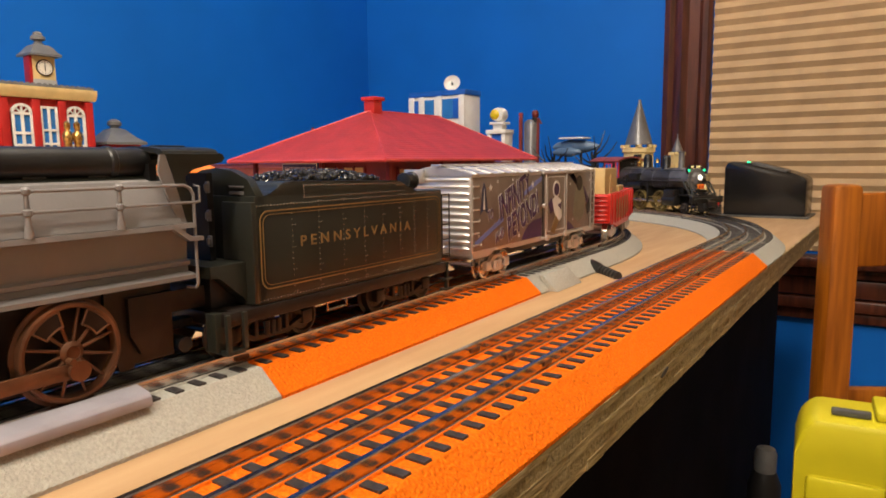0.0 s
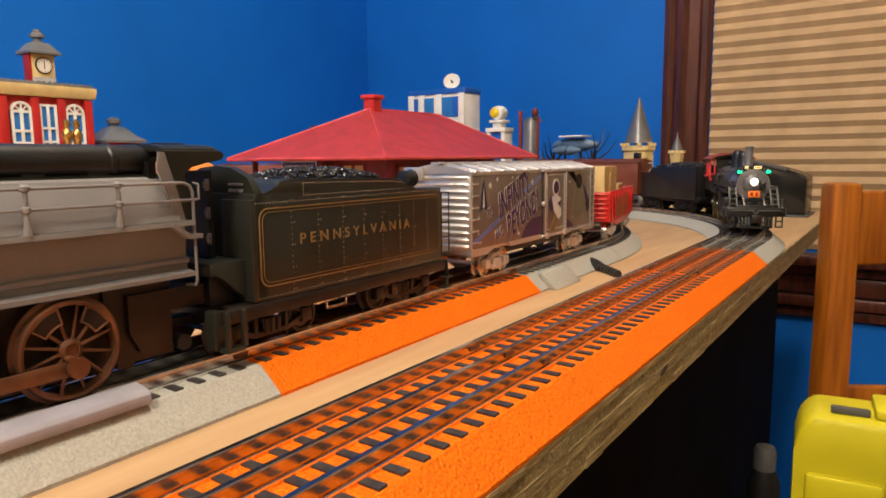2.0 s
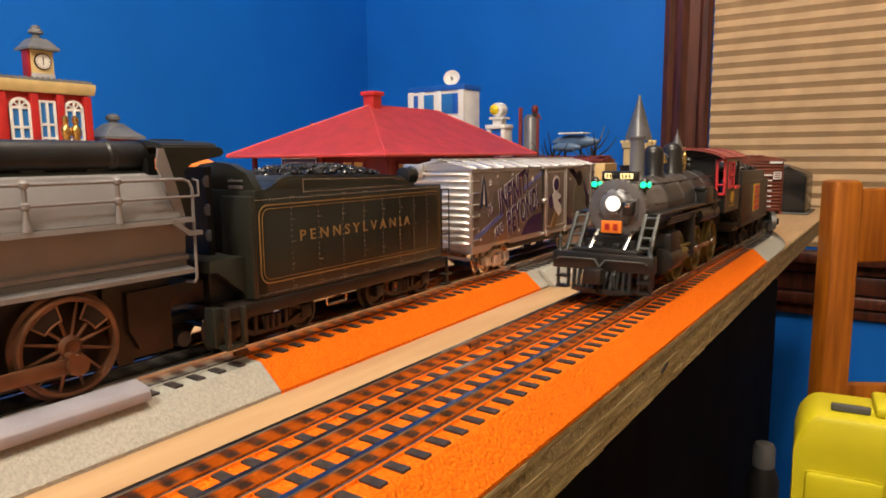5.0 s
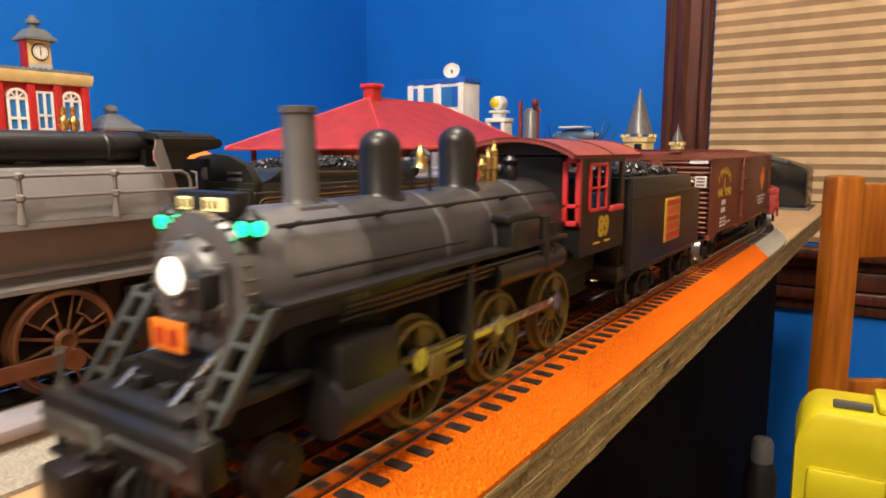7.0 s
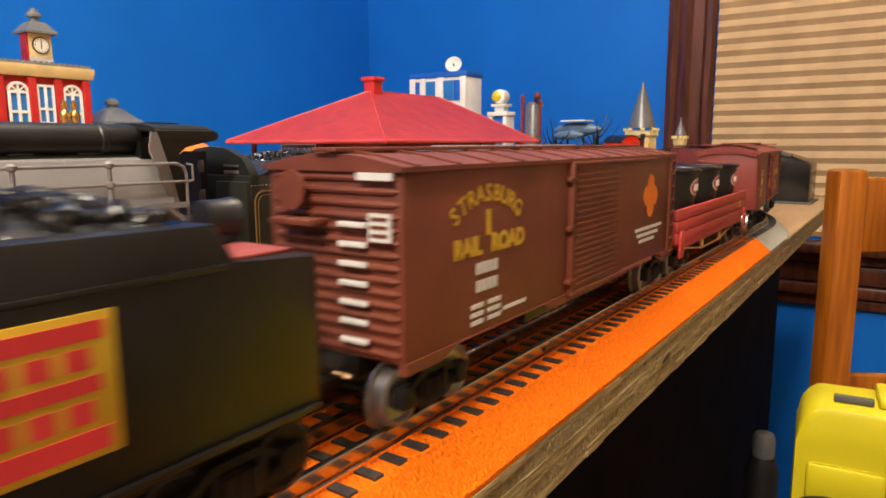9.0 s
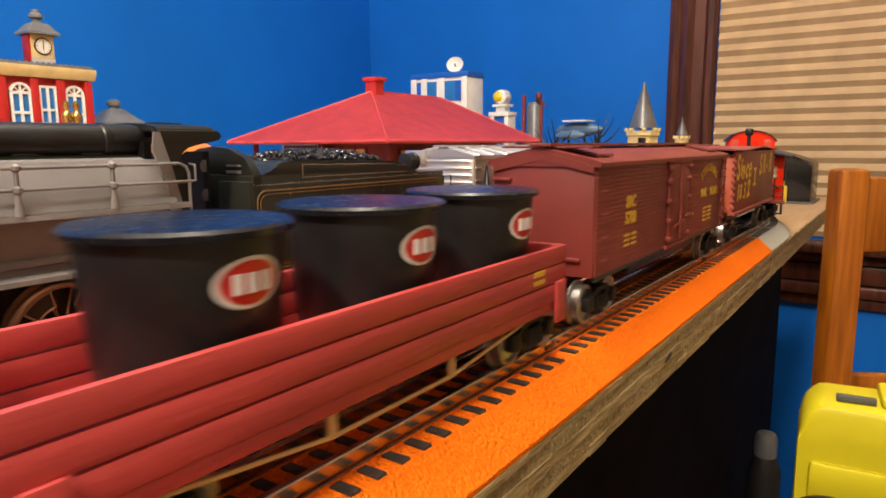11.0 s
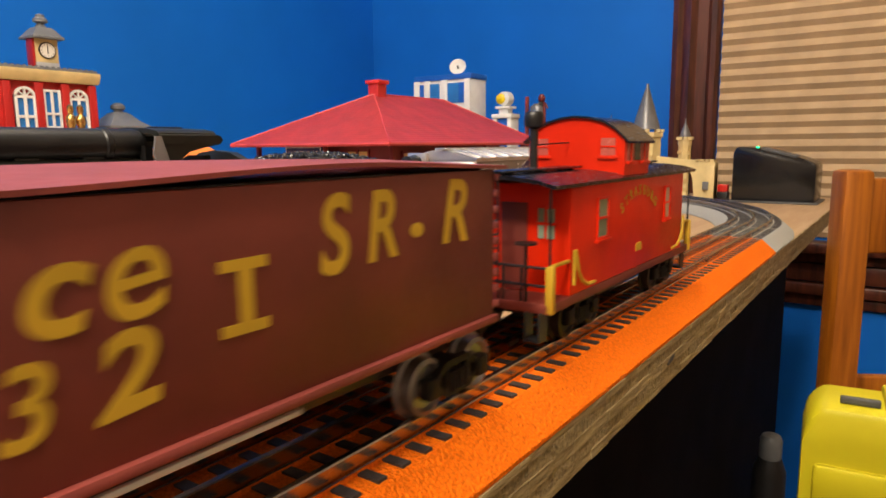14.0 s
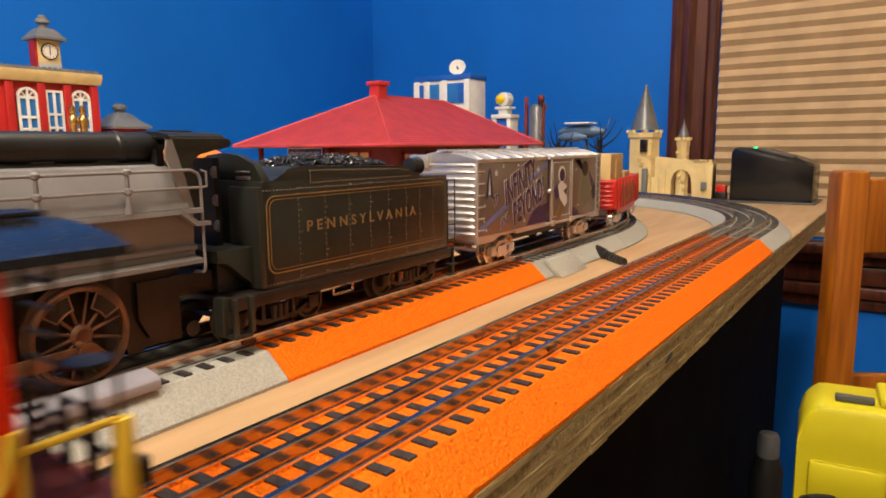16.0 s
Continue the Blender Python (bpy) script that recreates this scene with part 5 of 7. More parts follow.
        part("pilot_wheel", bm, M_RUNGEAR, en, at=pose(sx * 0.0165, (D + 12) / 1000, 0.007, 0, 0, 0 if sx > 0 else 180))
    bm = B()
    cyl(bm, (-16, D + 12, 7), (16, D + 12, 7), 1.4, n=8)
    box(bm, -6, 6, D + 2, D + 40, 10, 13, 1)
    part("pilot_truck", bm, M_LOCOBLK, en)
    return en


build_mogul()


def build_mogul_tender():
    te = vehicle("locomotive_tender", 0.3085, 0.04, "olive-black tender with a yellow emblem panel and coal load", "model tender")
    L = 55
    F = 79
    bm = B()
    prism(bm, [(-F, 19), (L, 19), (L, 55), (L - 22, 55.4), (L - 26, 64), (-F, 65.6)], "x", -25.6, 25.6, 0.7)
    part("tank", bm, M_LOCOBLK, te, "olive-black tank sides")
    bm = B()
    box(bm, 25.5, 26.4, -F + 1, L - 1, 19.4, 21, 0.2)
    box(bm, 25.5, 26.2, -F + 1, L - 24, 55.0, 56.2, 0.2)
    box(bm, 25.5, 26.2, -F + 0.6, -F + 2, 19.4, 65, 0.2)
    part("angle_strip", bm, M_LOCOBLK, te)
    bm = B()
    box(bm, -22, -12, -F - 4, -F, 20, 66, 1)
    box(bm, 12, 22, -F - 4, -F, 20, 66, 1)
    box(bm, -24, 24, -F - 10, -F, 19, 24, 1)
    part("front_post", bm, M_LOCOBLK, te)
    coal_heap(te, -20, 20, -F + 4, L - 28, 65, 5.6, 2.2, 380, 5)
    bm = B()
    box(bm, -20, 20, L - 22, L - 2, 55, 56, 0.3)
    part("rear_deck", bm, M_MAROON2, te, "maroon rear deck")
    bm = B()
    lathe(bm, [(2.4, -3), (4.6, -2.6), (4.6, 5), (5.0, 5.6), (4.2, 6)], 20, (0, L - 8, 61.6), "Y")
    box(bm, -3, 3, L - 12, L - 4, 56, 58.4, 0.4)
    part("backup_lamp", bm, M_DKBLACK, te)
    bm = B()
    box(bm, 25.5, 26.1, -22, 8, 28.0, 52.4, 0.2)
    part("emblem", bm, M_LETYEL, te, "yellow rectangular emblem panel")
    bm = B()
    for z0, z1, i in ((29.4, 33.0, 2), (39.4, 42.0, 3), (48.0, 51.0, 2)):
        box(bm, 26.0, 26.35, -22 + i, 8 - i, z0, z1)
    part("emblem_band", bm, M_WINRED, te)
    bm = B()
    for z0, z1 in ((34.4, 38.0), (43.4, 46.8)):
        for k in range(4):
            box(bm, 26.0, 26.35, -18.5 + k * 6, -14.6 + k * 6, z0, z1)
    part("emblem_bar", bm, M_WINRED, te)
    truck(te, -46, M_TRUCK, M_RUNGEAR, 28, 8.4, 20)
    truck(te, 34, M_TRUCK, M_RUNGEAR, 28, 8.4, 20)
    bm = B()
    box(bm, -20, 20, -F, L, 14.5, 19, 0.6)
    part("underframe", bm, M_DKBLACK, te)
    coupler(te, L, 1, M_RUNGEAR)
    return te


build_mogul_tender()


def car_ladder(parent, y, z0, z1, n, material, x=25.6):
    la = new("ladder")
    la.parent = parent
    for yy in (y, y + 8):
        bm = B()
        box(bm, x, x + 1.0, yy, yy + 0.9, z0, z1)
        part("ladder_rail", bm, material, la)
    for k in range(n):
        z = z0 + 1 + k * (z1 - z0 - 3) / (n - 1)
        bm = B()
        cyl(bm, (x + 0.9, y, z), (x + 0.9, y + 8.8, z), 0.55, n=6)
        part("rung", bm, material, la)


def build_brown_boxcar():
    bx = vehicle("boxcar", 0.5192, 0.08, "reddish-brown boxcar with yellow arched lettering and an orange emblem", "model boxcar")
    L = 123.5
    bm = B()
    box(bm, -25, 25, -L, L, 19.5, 72, 0.4)
    part("body", bm, M_BOXBROWN, bx, "matt reddish-brown body")
    bm = B()
    prism(bm, [(-L, 20), (-L, 16.6), (-L + 17, 16.6), (-L + 24, 19.6), (-40, 19.6), (-34, 17), (50, 17), (56, 19.6), (L - 24, 19.6), (L - 17, 16.6), (L, 16.6), (L, 20)], "x", 23, 25.7)
    part("side_sill", bm, M_BOXBROWN, bx)
    bm = B()
    prism(bm, [(-26.4, 71.4), (26.4, 71.4), (26.4, 72.8), (13, 75.4), (0, 76.4), (-13, 75.4), (-26.4, 72.8)], "y", -L - 1.4, L + 1.4)
    part("roof", bm, M_BOXBROWN, bx)
    for k in range(13):
        y = -L + 5 + k * (2 * L - 10) / 12
        bm = B()
        prism(bm, [(4.6, 75.8), (26.4, 72.4), (26.4, 73.4), (13, 76.0), (4.6, 76.9)], "y", y - 0.9, y + 0.9)
        prism(bm, [(-4.6, 75.8), (-26.4, 72.4), (-26.4, 73.4), (-13, 76.0), (-4.6, 76.9)], "y", y - 0.9, y + 0.9)
        part("roof_rib", bm, M_BOXBROWN, bx)
    bm = B()
    box(bm, -4.6, 4.6, -L - 3, L + 3, 76.6, 77.8, 0.3)
    part("roof_walk", bm, M_BOXBROWN, bx)
    ribbed_end(bx, "end_panel", 24.8, 20, 71.4, -L, -1, 15, M_BOXBROWN)
    ribbed_end(bx, "end_panel", 24.8, 20, 71.4, L, 1, 15, M_BOXBROWN)
    bm = B()
    lathe(bm, [(5.6, -0.5), (5.6, 0.5)], 20, (-12, -L - 4, 66), "Y")
    tube(bm, [(-12, -L - 4, 66), (-12, -L, 66)], 1.0, 6)
    part("brake_wheel", bm, M_BOXBROWN, bx)
    bm = B()
    box(bm, -18, -1, -L - 7, -L, 56.4, 58.2, 0.3)
    part("brake_platform", bm, M_BOXBROWN, bx)
    # grab irons with white paint marks, and data plates on the end
    for k in range(7):
        bm = B()
        z = 24 + k * 5.4
        box(bm, 4, 14, -L - 2.6, -L - 1.6, z, z + 1.5, 0.2)
        part("grab_iron", bm, M_WHITE, bx, "white grab iron")
    bm = B()
    box(bm, 15.0, 22.5, -L - 2.3, -L - 1.5, 53, 60.6)
    part("data_plate", bm, M_WHITE, bx)
    bm = B()
    for k in range(3):
        box(bm, 16, 21.5, -L - 2.5, -L - 2.2, 54.2 + k * 2.2, 55.2 + k * 2.2)
    part("data_bar", bm, M_BOXBROWN, bx)
    bm = B()
    box(bm, 11, 23, -L - 2.2, -L - 1.2, 69.2, 71.2)
    part("data_bar", bm, M_WHITE, bx)
    # door
    bm = B()
    box(bm, 25, 26.4, -17, 36, 20, 70.6, 0.4)
    part("door", bm, M_BOXBROWN, bx, "ribbed sliding door")
    bm = B()
    for k in range(20):
        box(bm, 26.2, 27.0, -14, 33, 22.4 + k * 2.4, 23.6 + k * 2.4, 0.2)
    part("door_rib", bm, M_BOXBROWN, bx)
    bm = B()
    box(bm, 25, 27.6, -19, 84, 70.2, 71.6, 0.3)
    box(bm, 25, 27.2, -19, 84, 18.6, 20.2, 0.3)
    box(bm, 25, 27.4, -19.6, -17.4, 19, 71, 0.3)
    for z in (24, 45, 64):
        box(bm, 25, 27.6, -22, -17, z, z + 1.8, 0.3)
    part("door_track", bm, M_BOXBROWN, bx)
    car_ladder(bx, L - 10, 18, 71, 8, M_BOXBROWN)
    X = 25.25
    arc_words("STRASBURG", 34, -80, 63.4, X, 7.6, M_LETYEL, bx, 8.6)
    words("lettering", "I", 11, M_LETYEL, bx, X, -80, 54, bold=0.3, width=1.6)
    words("lettering", "RAIL", 7.8, M_LETYEL, bx, X, -92, 47.4, bold=0.4)
    words("lettering", "ROAD", 7.8, M_LETYEL, bx, X, -67, 47.4, bold=0.4)
    bm = B()
    for k, (y0, y1, z) in enumerate(((-87, -74, 38.6), (-87, -74, 33.0))):
        for j in range(4):
            box(bm, X - 0.2, X + 0.1, y0 + j * 3.4, y0 + j * 3.4 + 2.5, z, z + 3.6)
    for k in range(3):
        box(bm, X - 0.2, X + 0.1, -90, -83, 28 - k * 2.6, 29.4 - k * 2.6)
        box(bm, X - 0.2, X + 0.1, -80, -72, 28 - k * 2.6, 29.4 - k * 2.6)
    box(bm, X - 0.2, X + 0.1, -70, -54, 24, 25.2)
    for k in range(3):
        box(bm, X - 0.2, X + 0.1, 62 + k * 3, 104 - k * 6, 35 - k * 3.0, 36.6 - k * 3.0)
    part("lettering_bar", bm, M_WHITE, bx)
    bm = B()
    cross = []
    for k in range(48):
        a = 2 * math.pi * k / 48
        cross.append((84 + 11 * (0.62 + 0.38 * abs(math.cos(2 * a)) ** 0.8) * math.cos(a), 52 + 11 * (0.62 + 0.38 * abs(math.cos(2 * a)) ** 0.8) * math.sin(a)))
    prism(bm, cross, "x", X - 0.2, X + 0.1)
    part("emblem", bm, M_ORPLATE, bx, "orange four-lobed emblem")
    truck(bx, -106, M_TRUCK, M_WHEEL, 27, 8.6, 20)
    truck(bx, 106, M_TRUCK, M_WHEEL, 27, 8.6, 20)
    bm = B()
    box(bm, -8, 8, -L, L, 13, 19.4, 0.6)
    box(bm, -18, 18, -40, 40, 11.5, 19, 1)
    part("underframe", bm, M_DKBLACK, bx)
    coupler(bx, -L, -1, M_RUNGEAR)
    coupler(bx, L, 1, M_RUNGEAR)
    return bx


build_brown_boxcar()


def build_flat_car():
    fl = vehicle("flat_car", 0.7565, 0.065, "red plank-sided low gondola carrying black vats", "model gondola")
    L = 101
    bm = B()
    box(bm, -24, 24, -L, L, 19, 23, 0.4)
    part("floor_deck", bm, M_FLATRED, fl)
    for sx in (-1, 1):
        for k in range(3):
            bm = B()
            a, b = sorted((sx * 23.4, sx * 25.6))
            box(bm, a, b, -L, L, 19.4 + k * 7.0, 26.0 + k * 7.0, 0.5)
            part("side_plank", bm, M_FLATRED, fl)
        bm = B()
        for y in (-96, 92):
            box(bm, min(sx * 25.4, sx * 27.0), max(sx * 25.4, sx * 27.0), y - 1, y + 7, 11, 27, 0.5)
        part("stake", bm, M_FLATRED, fl, "red corner step plate")
        bm = B()
        box(bm, min(sx * 21.4, sx * 24.8), max(sx * 21.4, sx * 24.8), -L + 9, L - 9, 15.4, 19.2, 0.4)
        part("side_sill", bm, M_FLATRED, fl)
        bm = B()
        tube(bm, [(sx * 22, -L + 20, 15), (sx * 22, -26, 8.4), (sx * 22, 26, 8.4), (sx * 22, L - 20, 15)], 0.6, 6)
        for y in (-26, 26):
            cyl(bm, (sx * 22, y, 8.4), (sx * 22, y, 15.6), 1.3, n=8)
        part("truss_rod", bm, M_CREAM, fl, "thin tan truss rod under the side")
    for sy in (-1, 1):
        bm = B()
        for k in range(3):
            box(bm, -25, 25, min(sy * L, sy * (L - 2.4)), max(sy * L, sy * (L - 2.4)), 19.4 + k * 7.0, 26.0 + k * 7.0, 0.5)
        part("end_plank", bm, M_FLATRED, fl)
        bm = B()
        for x in (-22, 17):
            box(bm, x, x + 5.4, min(sy * L, sy * (L + 2)), max(sy * L, sy * (L + 2)), 14, 32, 0.4)
        part("corner_step", bm, M_FLATRED, fl)
    bm = B()
    box(bm, 25.5, 25.9, 74, 82, 31, 33)
    box(bm, 25.5, 25.9, 74, 82, 28, 29.6)
    part("lettering_bar", bm, M_LETYEL, fl)
    truck(fl, -80, M_TRUCK, M_WHEEL, 27, 8.6, 20)
    truck(fl, 80, M_TRUCK, M_WHEEL, 27, 8.6, 20)
    coupler(fl, -L, -1, M_RUNGEAR)
    coupler(fl, L, 1, M_RUNGEAR)
    for y in (-48.5, 12.0, 73.0):
        va = new("vat")
        va.parent = fl
        va.matrix_basis = pose(0, y / 1000, 0.023)
        tagged(va, "tapered black vat with a red and white oval label")
        bm = B()
        lathe(bm, [(19, 0), (19.4, 1), (22.4, 36.8), (21, 37.4)], 40)
        part("tub", bm, M_DKBLACK, va)
        bm = B()
        lathe(bm, [(21, 36.6), (24.4, 37.0), (24.6, 38.4), (23.8, 39.2), (1, 39.6)], 40)
        part("lid", bm, M_CABROOF, va, "flat satin black lid")
        for nm, k, m in (("label_plate", 1.0, M_WHITE), ("label_field", 0.84, M_RED)):
            bm = B()
            ring = []
            for i in range(28):
                a = 2 * math.pi * i / 28
                u, v = 9.0 * k * math.cos(a), 5.6 * k * math.sin(a)
                zz = 27.5 + v
                rr = 19.4 + (zz - 1) * 0.0845 + 0.25 + (1 - k) * 0.6
                th = u / 21.6 + 0.04
                ring.append((rr * math.cos(th), rr * math.sin(th), zz))
            mid = bm.verts.new((21.9 + (1 - k) * 0.6, 0.9, 27.5))
            vs = [bm.verts.new(p) for p in ring]
            for i in range(28):
                bm.faces.new((vs[i], vs[(i + 1) % 28], mid))
            part(nm, bm, m, va)
        bm = B()
        for i, (u0, u1) in enumerate(((-5.0, -2.4), (-1.6, 1.4), (2.2, 5.0))):
            th = ((u0 + u1) / 2) / 21.6 + 0.04
            box(bm, -0.2, 0.3, -1.0, 1.0, 25.4, 29.6)
            for v in bm.verts[-8:]:
                x, yy = v.co.x + 22.25, v.co.y
                v.co.x, v.co.y = x * math.cos(th) - yy * math.sin(th), x * math.sin(th) + yy * math.cos(th)
        part("label_bar", bm, M_WHITE, va)
    return fl


build_flat_car()


def build_reefer():
    rf = vehicle("refrigerator_car", 1.0075, 0.08, "maroon plank-sided refrigerator car with yellow lettering", "model boxcar")
    L = 119
    bm = B()
    box(bm, -24.4, 24.4, -L, L, 21, 69, 0.4)
    part("body", bm, M_REEFER, rf)
    for sx in (-1, 1):
        for k in range(24):
            z = 21.4 + k * 1.97
            bm = B()
            a, b = sorted((sx * 24.2, sx * 25.2))
            if sx > 0:
                box(bm, a, b, -L + 0.4, -17, z, z + 1.89, 0.12)
                box(bm, a, b, 24, L - 0.4, z, z + 1.89, 0.12)
            else:
                box(bm, a, b, -L + 0.4, L - 0.4, z, z + 1.89)
            part("side_board", bm, M_REEFER, rf)
    bm = B()
    prism(bm, [(-27.4, 68.6), (27.4, 68.6), (27.4, 70.4), (26.4, 71.2), (0, 77.0), (-26.4, 71.2), (-27.4, 70.4)], "y", -L - 2, L + 2)
    part("roof", bm, M_REEFER, rf, "maroon peaked roof")
    bm = B()
    box(bm, -5, 5, -L - 4, L + 4, 77.2, 78.6, 0.3)
    for y in (-L + 2, L - 12):
        box(bm, -22, 22, y, y + 10, 76.4, 77.4, 0.2)
    part("roof_walk", bm, M_MAROON, rf)
    bm = B()
    for y in (-L + 8, L - 30):
        prism(bm, [(6, 76.2), (22, 72.8), (22, 73.8), (6, 77.2)], "y", y, y + 18)
        prism(bm, [(-6, 76.2), (-22, 72.8), (-22, 73.8), (-6, 77.2)], "y", y, y + 18)
    part("ice_hatch", bm, M_REEFER, rf)
    for sy in (-1, 1):
        bm = B()
        box(bm, -24.4, 24.4, min(sy * L, sy * (L + 1)), max(sy * L, sy * (L + 1)), 21, 69, 0.3)
        part("end_panel", bm, M_REEFER, rf)
        for x0, x1, zs in ((-24.4, -15, (27, 34, 41, 48, 55, 62)), (9, 19, (28,))):
            for z in zs:
                bm = B()
                box(bm, x0, x1, min(sy * L, sy * (L + 3.0)), max(sy * L, sy * (L + 3.0)), z, z + 1.3, 0.2)
                part("grab_iron", bm, M_REEFER, rf)
        bm = B()
        prism(bm, [(-24.4, 66), (0, 71.5), (24.4, 66), (24.4, 69), (0, 75.6), (-24.4, 69)], "y", min(sy * (L + 0.6), sy * (L + 2.4)), max(sy * (L + 0.6), sy * (L + 2.4)))
        part("gable_trim", bm, M_REEFER, rf)
    # double insulated door with hinges
    for y0, y1 in ((-16, 2.6), (3.4, 23)):
        bm = B()
        box(bm, 25.0, 26.4, y0, y1, 23, 67, 0.5)
        part("door", bm, M_REEFER, rf, "insulated door leaf")
    bm = B()
    for y in (-17, 23.4):
        for z in (26, 36, 47, 58, 65):
            box(bm, 25.2, 28.0, y - 1.6, y + 2.2, z - 1.3, z + 1.3, 0.4)
            tube(bm, [(26.9, y, z), (26.9, y + (7 if y < 0 else -7), z)], 0.55, 6)
    tube(bm, [(27.4, 3, 24), (27.4, 3, 66)], 0.7, 6)
    tube(bm, [(27.2, -8, 32), (27.2, 11, 34.4)], 0.6, 6)
    part("door_hinge", bm, M_REEFER, rf)
    bm = B()
    box(bm, 24.8, 26.6, -20, 27, 20.4, 22.6, 0.4)
    box(bm, 24.8, 26.6, -20, 27, 67, 69, 0.4)
    for y in (-L + 6, L - 10):
        for z in (28, 38, 48, 58):
            cyl(bm, (26.3, y - 3, z), (26.3, y + 5, z), 0.55, n=6)
    part("door_frame", bm, M_REEFER, rf)
    car_ladder(rf, L - 9, 20, 68, 9, M_REEFER)
    X = 25.45
    for z, st in ((51.0, "SRC"), (43.4, "5700")):
        words("lettering", st, 7.6, M_LETYEL, rf, X, -76, z, bold=0.35)
    bm = B()
    for k in range(3):
        box(bm, X - 0.3, X + 0.05, -84, -77, 35 - k * 2.4, 36.2 - k * 2.4)
        box(bm, X - 0.3, X + 0.05, -74, -67, 35 - k * 2.4, 36.2 - k * 2.4)
    for k in range(4):
        box(bm, X - 0.3, X + 0.05, 64, 72, 36 - k * 2.6, 37.3 - k * 2.6)
        box(bm, X - 0.3, X + 0.05, 76, 85, 36 - k * 2.6, 37.3 - k * 2.6)
    box(bm, X - 0.3, X + 0.05, 30, 40, 34.6, 36.0)
    part("lettering_bar", bm, M_LETYEL, rf)
    arc_words("STRASBURG", 36, 76, 62.4, X, 7.4, M_LETYEL, rf, 7.8)
    words("lettering", "RAIL", 7.2, M_LETYEL, rf, X, 64, 46.6, bold=0.35)
    words("lettering", "ROAD", 7.2, M_LETYEL, rf, X, 90, 46.6, bold=0.35)
    truck(rf, -103, M_TRUCK, M_WHEEL, 27, 8.8, 20)
    truck(rf, 103, M_TRUCK, M_WHEEL, 27, 8.8, 20)
    bm = B()
    box(bm, -20, 20, -60, 60, 13, 21, 1)
    box(bm, -8, 8, -L, L, 14, 21, 0.6)
    box(bm, 23.4, 25.6, -L, L, 19.6, 21.4, 0.3)
    part("underframe", bm, M_DKBLACK, rf)
    coupler(rf, -L, -1, M_RUNGEAR)
    coupler(rf, L, 1, M_RUNGEAR)
    return rf


build_reefer()


def build_hopper():
    hp = vehicle("covered_gondola", 1.2525, 0.058, "oxide-red high-sided car with hand-painted yellow lettering and a loose warped cover", "model gondola")
    L = 89
    bm = B()
    box(bm, -23.6, 23.6, -L, L, 25.5, 27.5)
    box(bm, 23.4, 25.6, -L, L, 25.6, 71.6, 0.3)
    box(bm, -25.6, -23.4, -L, L, 25.6, 71.6, 0.3)
    part("side", bm, M_MAROON, hp, "flat oxide-brown sides")
    for sy in (-1, 1):
        # ends get a lighter red than the sides, as light strikes them
        bm = B()
        box(bm, -25.0, 25.0, min(sy * (L - 2), sy * (L + 0.4)), max(sy * (L - 2), sy * (L + 0.4)), 25.6, 69.4, 0.4)
        part("end_panel", bm, M_SALMON, hp, "oxide-red end panel, lightened in colour for the light on it")
    bm = B()
    for sy in (-1, 1):
        for k in range(9):
            z = 28 + k * 5.0
            box(bm, 23.6, 26.6, min(sy * (L - 0.4), sy * (L + 1.8)), max(sy * (L - 0.4), sy * (L + 1.8)), z, z + 2.2, 0.4)
    part("corner_rung", bm, M_MAROON2, hp)
    bm = B()
    box(bm, 22, 27.2, -L - 1, L + 1, 23.2, 25.6, 0.5)
    box(bm, -27.2, -22, -L - 1, L + 1, 23.2, 25.6, 0.5)
    part("side_sill", bm, M_MAROON2, hp)
    bm = B()
    box(bm, 24, 25.4, -66, 6, 20.2, 21.6, 0.3)
    part("repair_strip", bm, M_WHITE, hp, "white strip under the sill")
    # warped cover sheet
    bm = B()
    nx, ny = 10, 24
    top, low = [], []
    for i in range(nx + 1):
        rt, rl = [], []
        for j in range(ny + 1):
            u, v = i / nx, j / ny
            x, y = -27 + 54 * u, -L - 8 + (2 * L + 14) * v
            z = 72.6 + 1.4 * math.sin(math.pi * v) * (1 - 0.5 * u) - 1.0 * math.sin(2.4 * math.pi * v) * u + 0.8 * (1 - u) + 1.6 * max(0, 0.12 - v) * 10 * (1 - u)
            rt.append(bm.verts.new((x, y, z + 1.0)))
            rl.append(bm.verts.new((x, y, z)))
        top.append(rt)
        low.append(rl)
    for i in range(nx):
        for j in range(ny):
            bm.faces.new((top[i][j], top[i + 1][j], top[i + 1][j + 1], top[i][j + 1]))
            bm.faces.new((low[i][j], low[i][j + 1], low[i + 1][j + 1], low[i + 1][j]))
    for i in range(nx):
        for j in (0, ny):
            bm.faces.new((top[i][j], top[i + 1][j], low[i + 1][j], low[i][j]))
    for j in range(ny):
        for i in (0, nx):
            bm.faces.new((top[i][j], top[i][j + 1], low[i][j + 1], low[i][j]))
    part("cover", bm, M_MAROON2, hp, "thin warped oxide-red cover sheet")
    # dark block raised to the cover, giving the gap its shade
    bm = B()
    box(bm, -23, 23, -L + 5, L - 3, 64, 72.2, 0.6)
    part("load", bm, M_COAL, hp, "dark block filling the shaded gap under the cover")
    X = 25.9
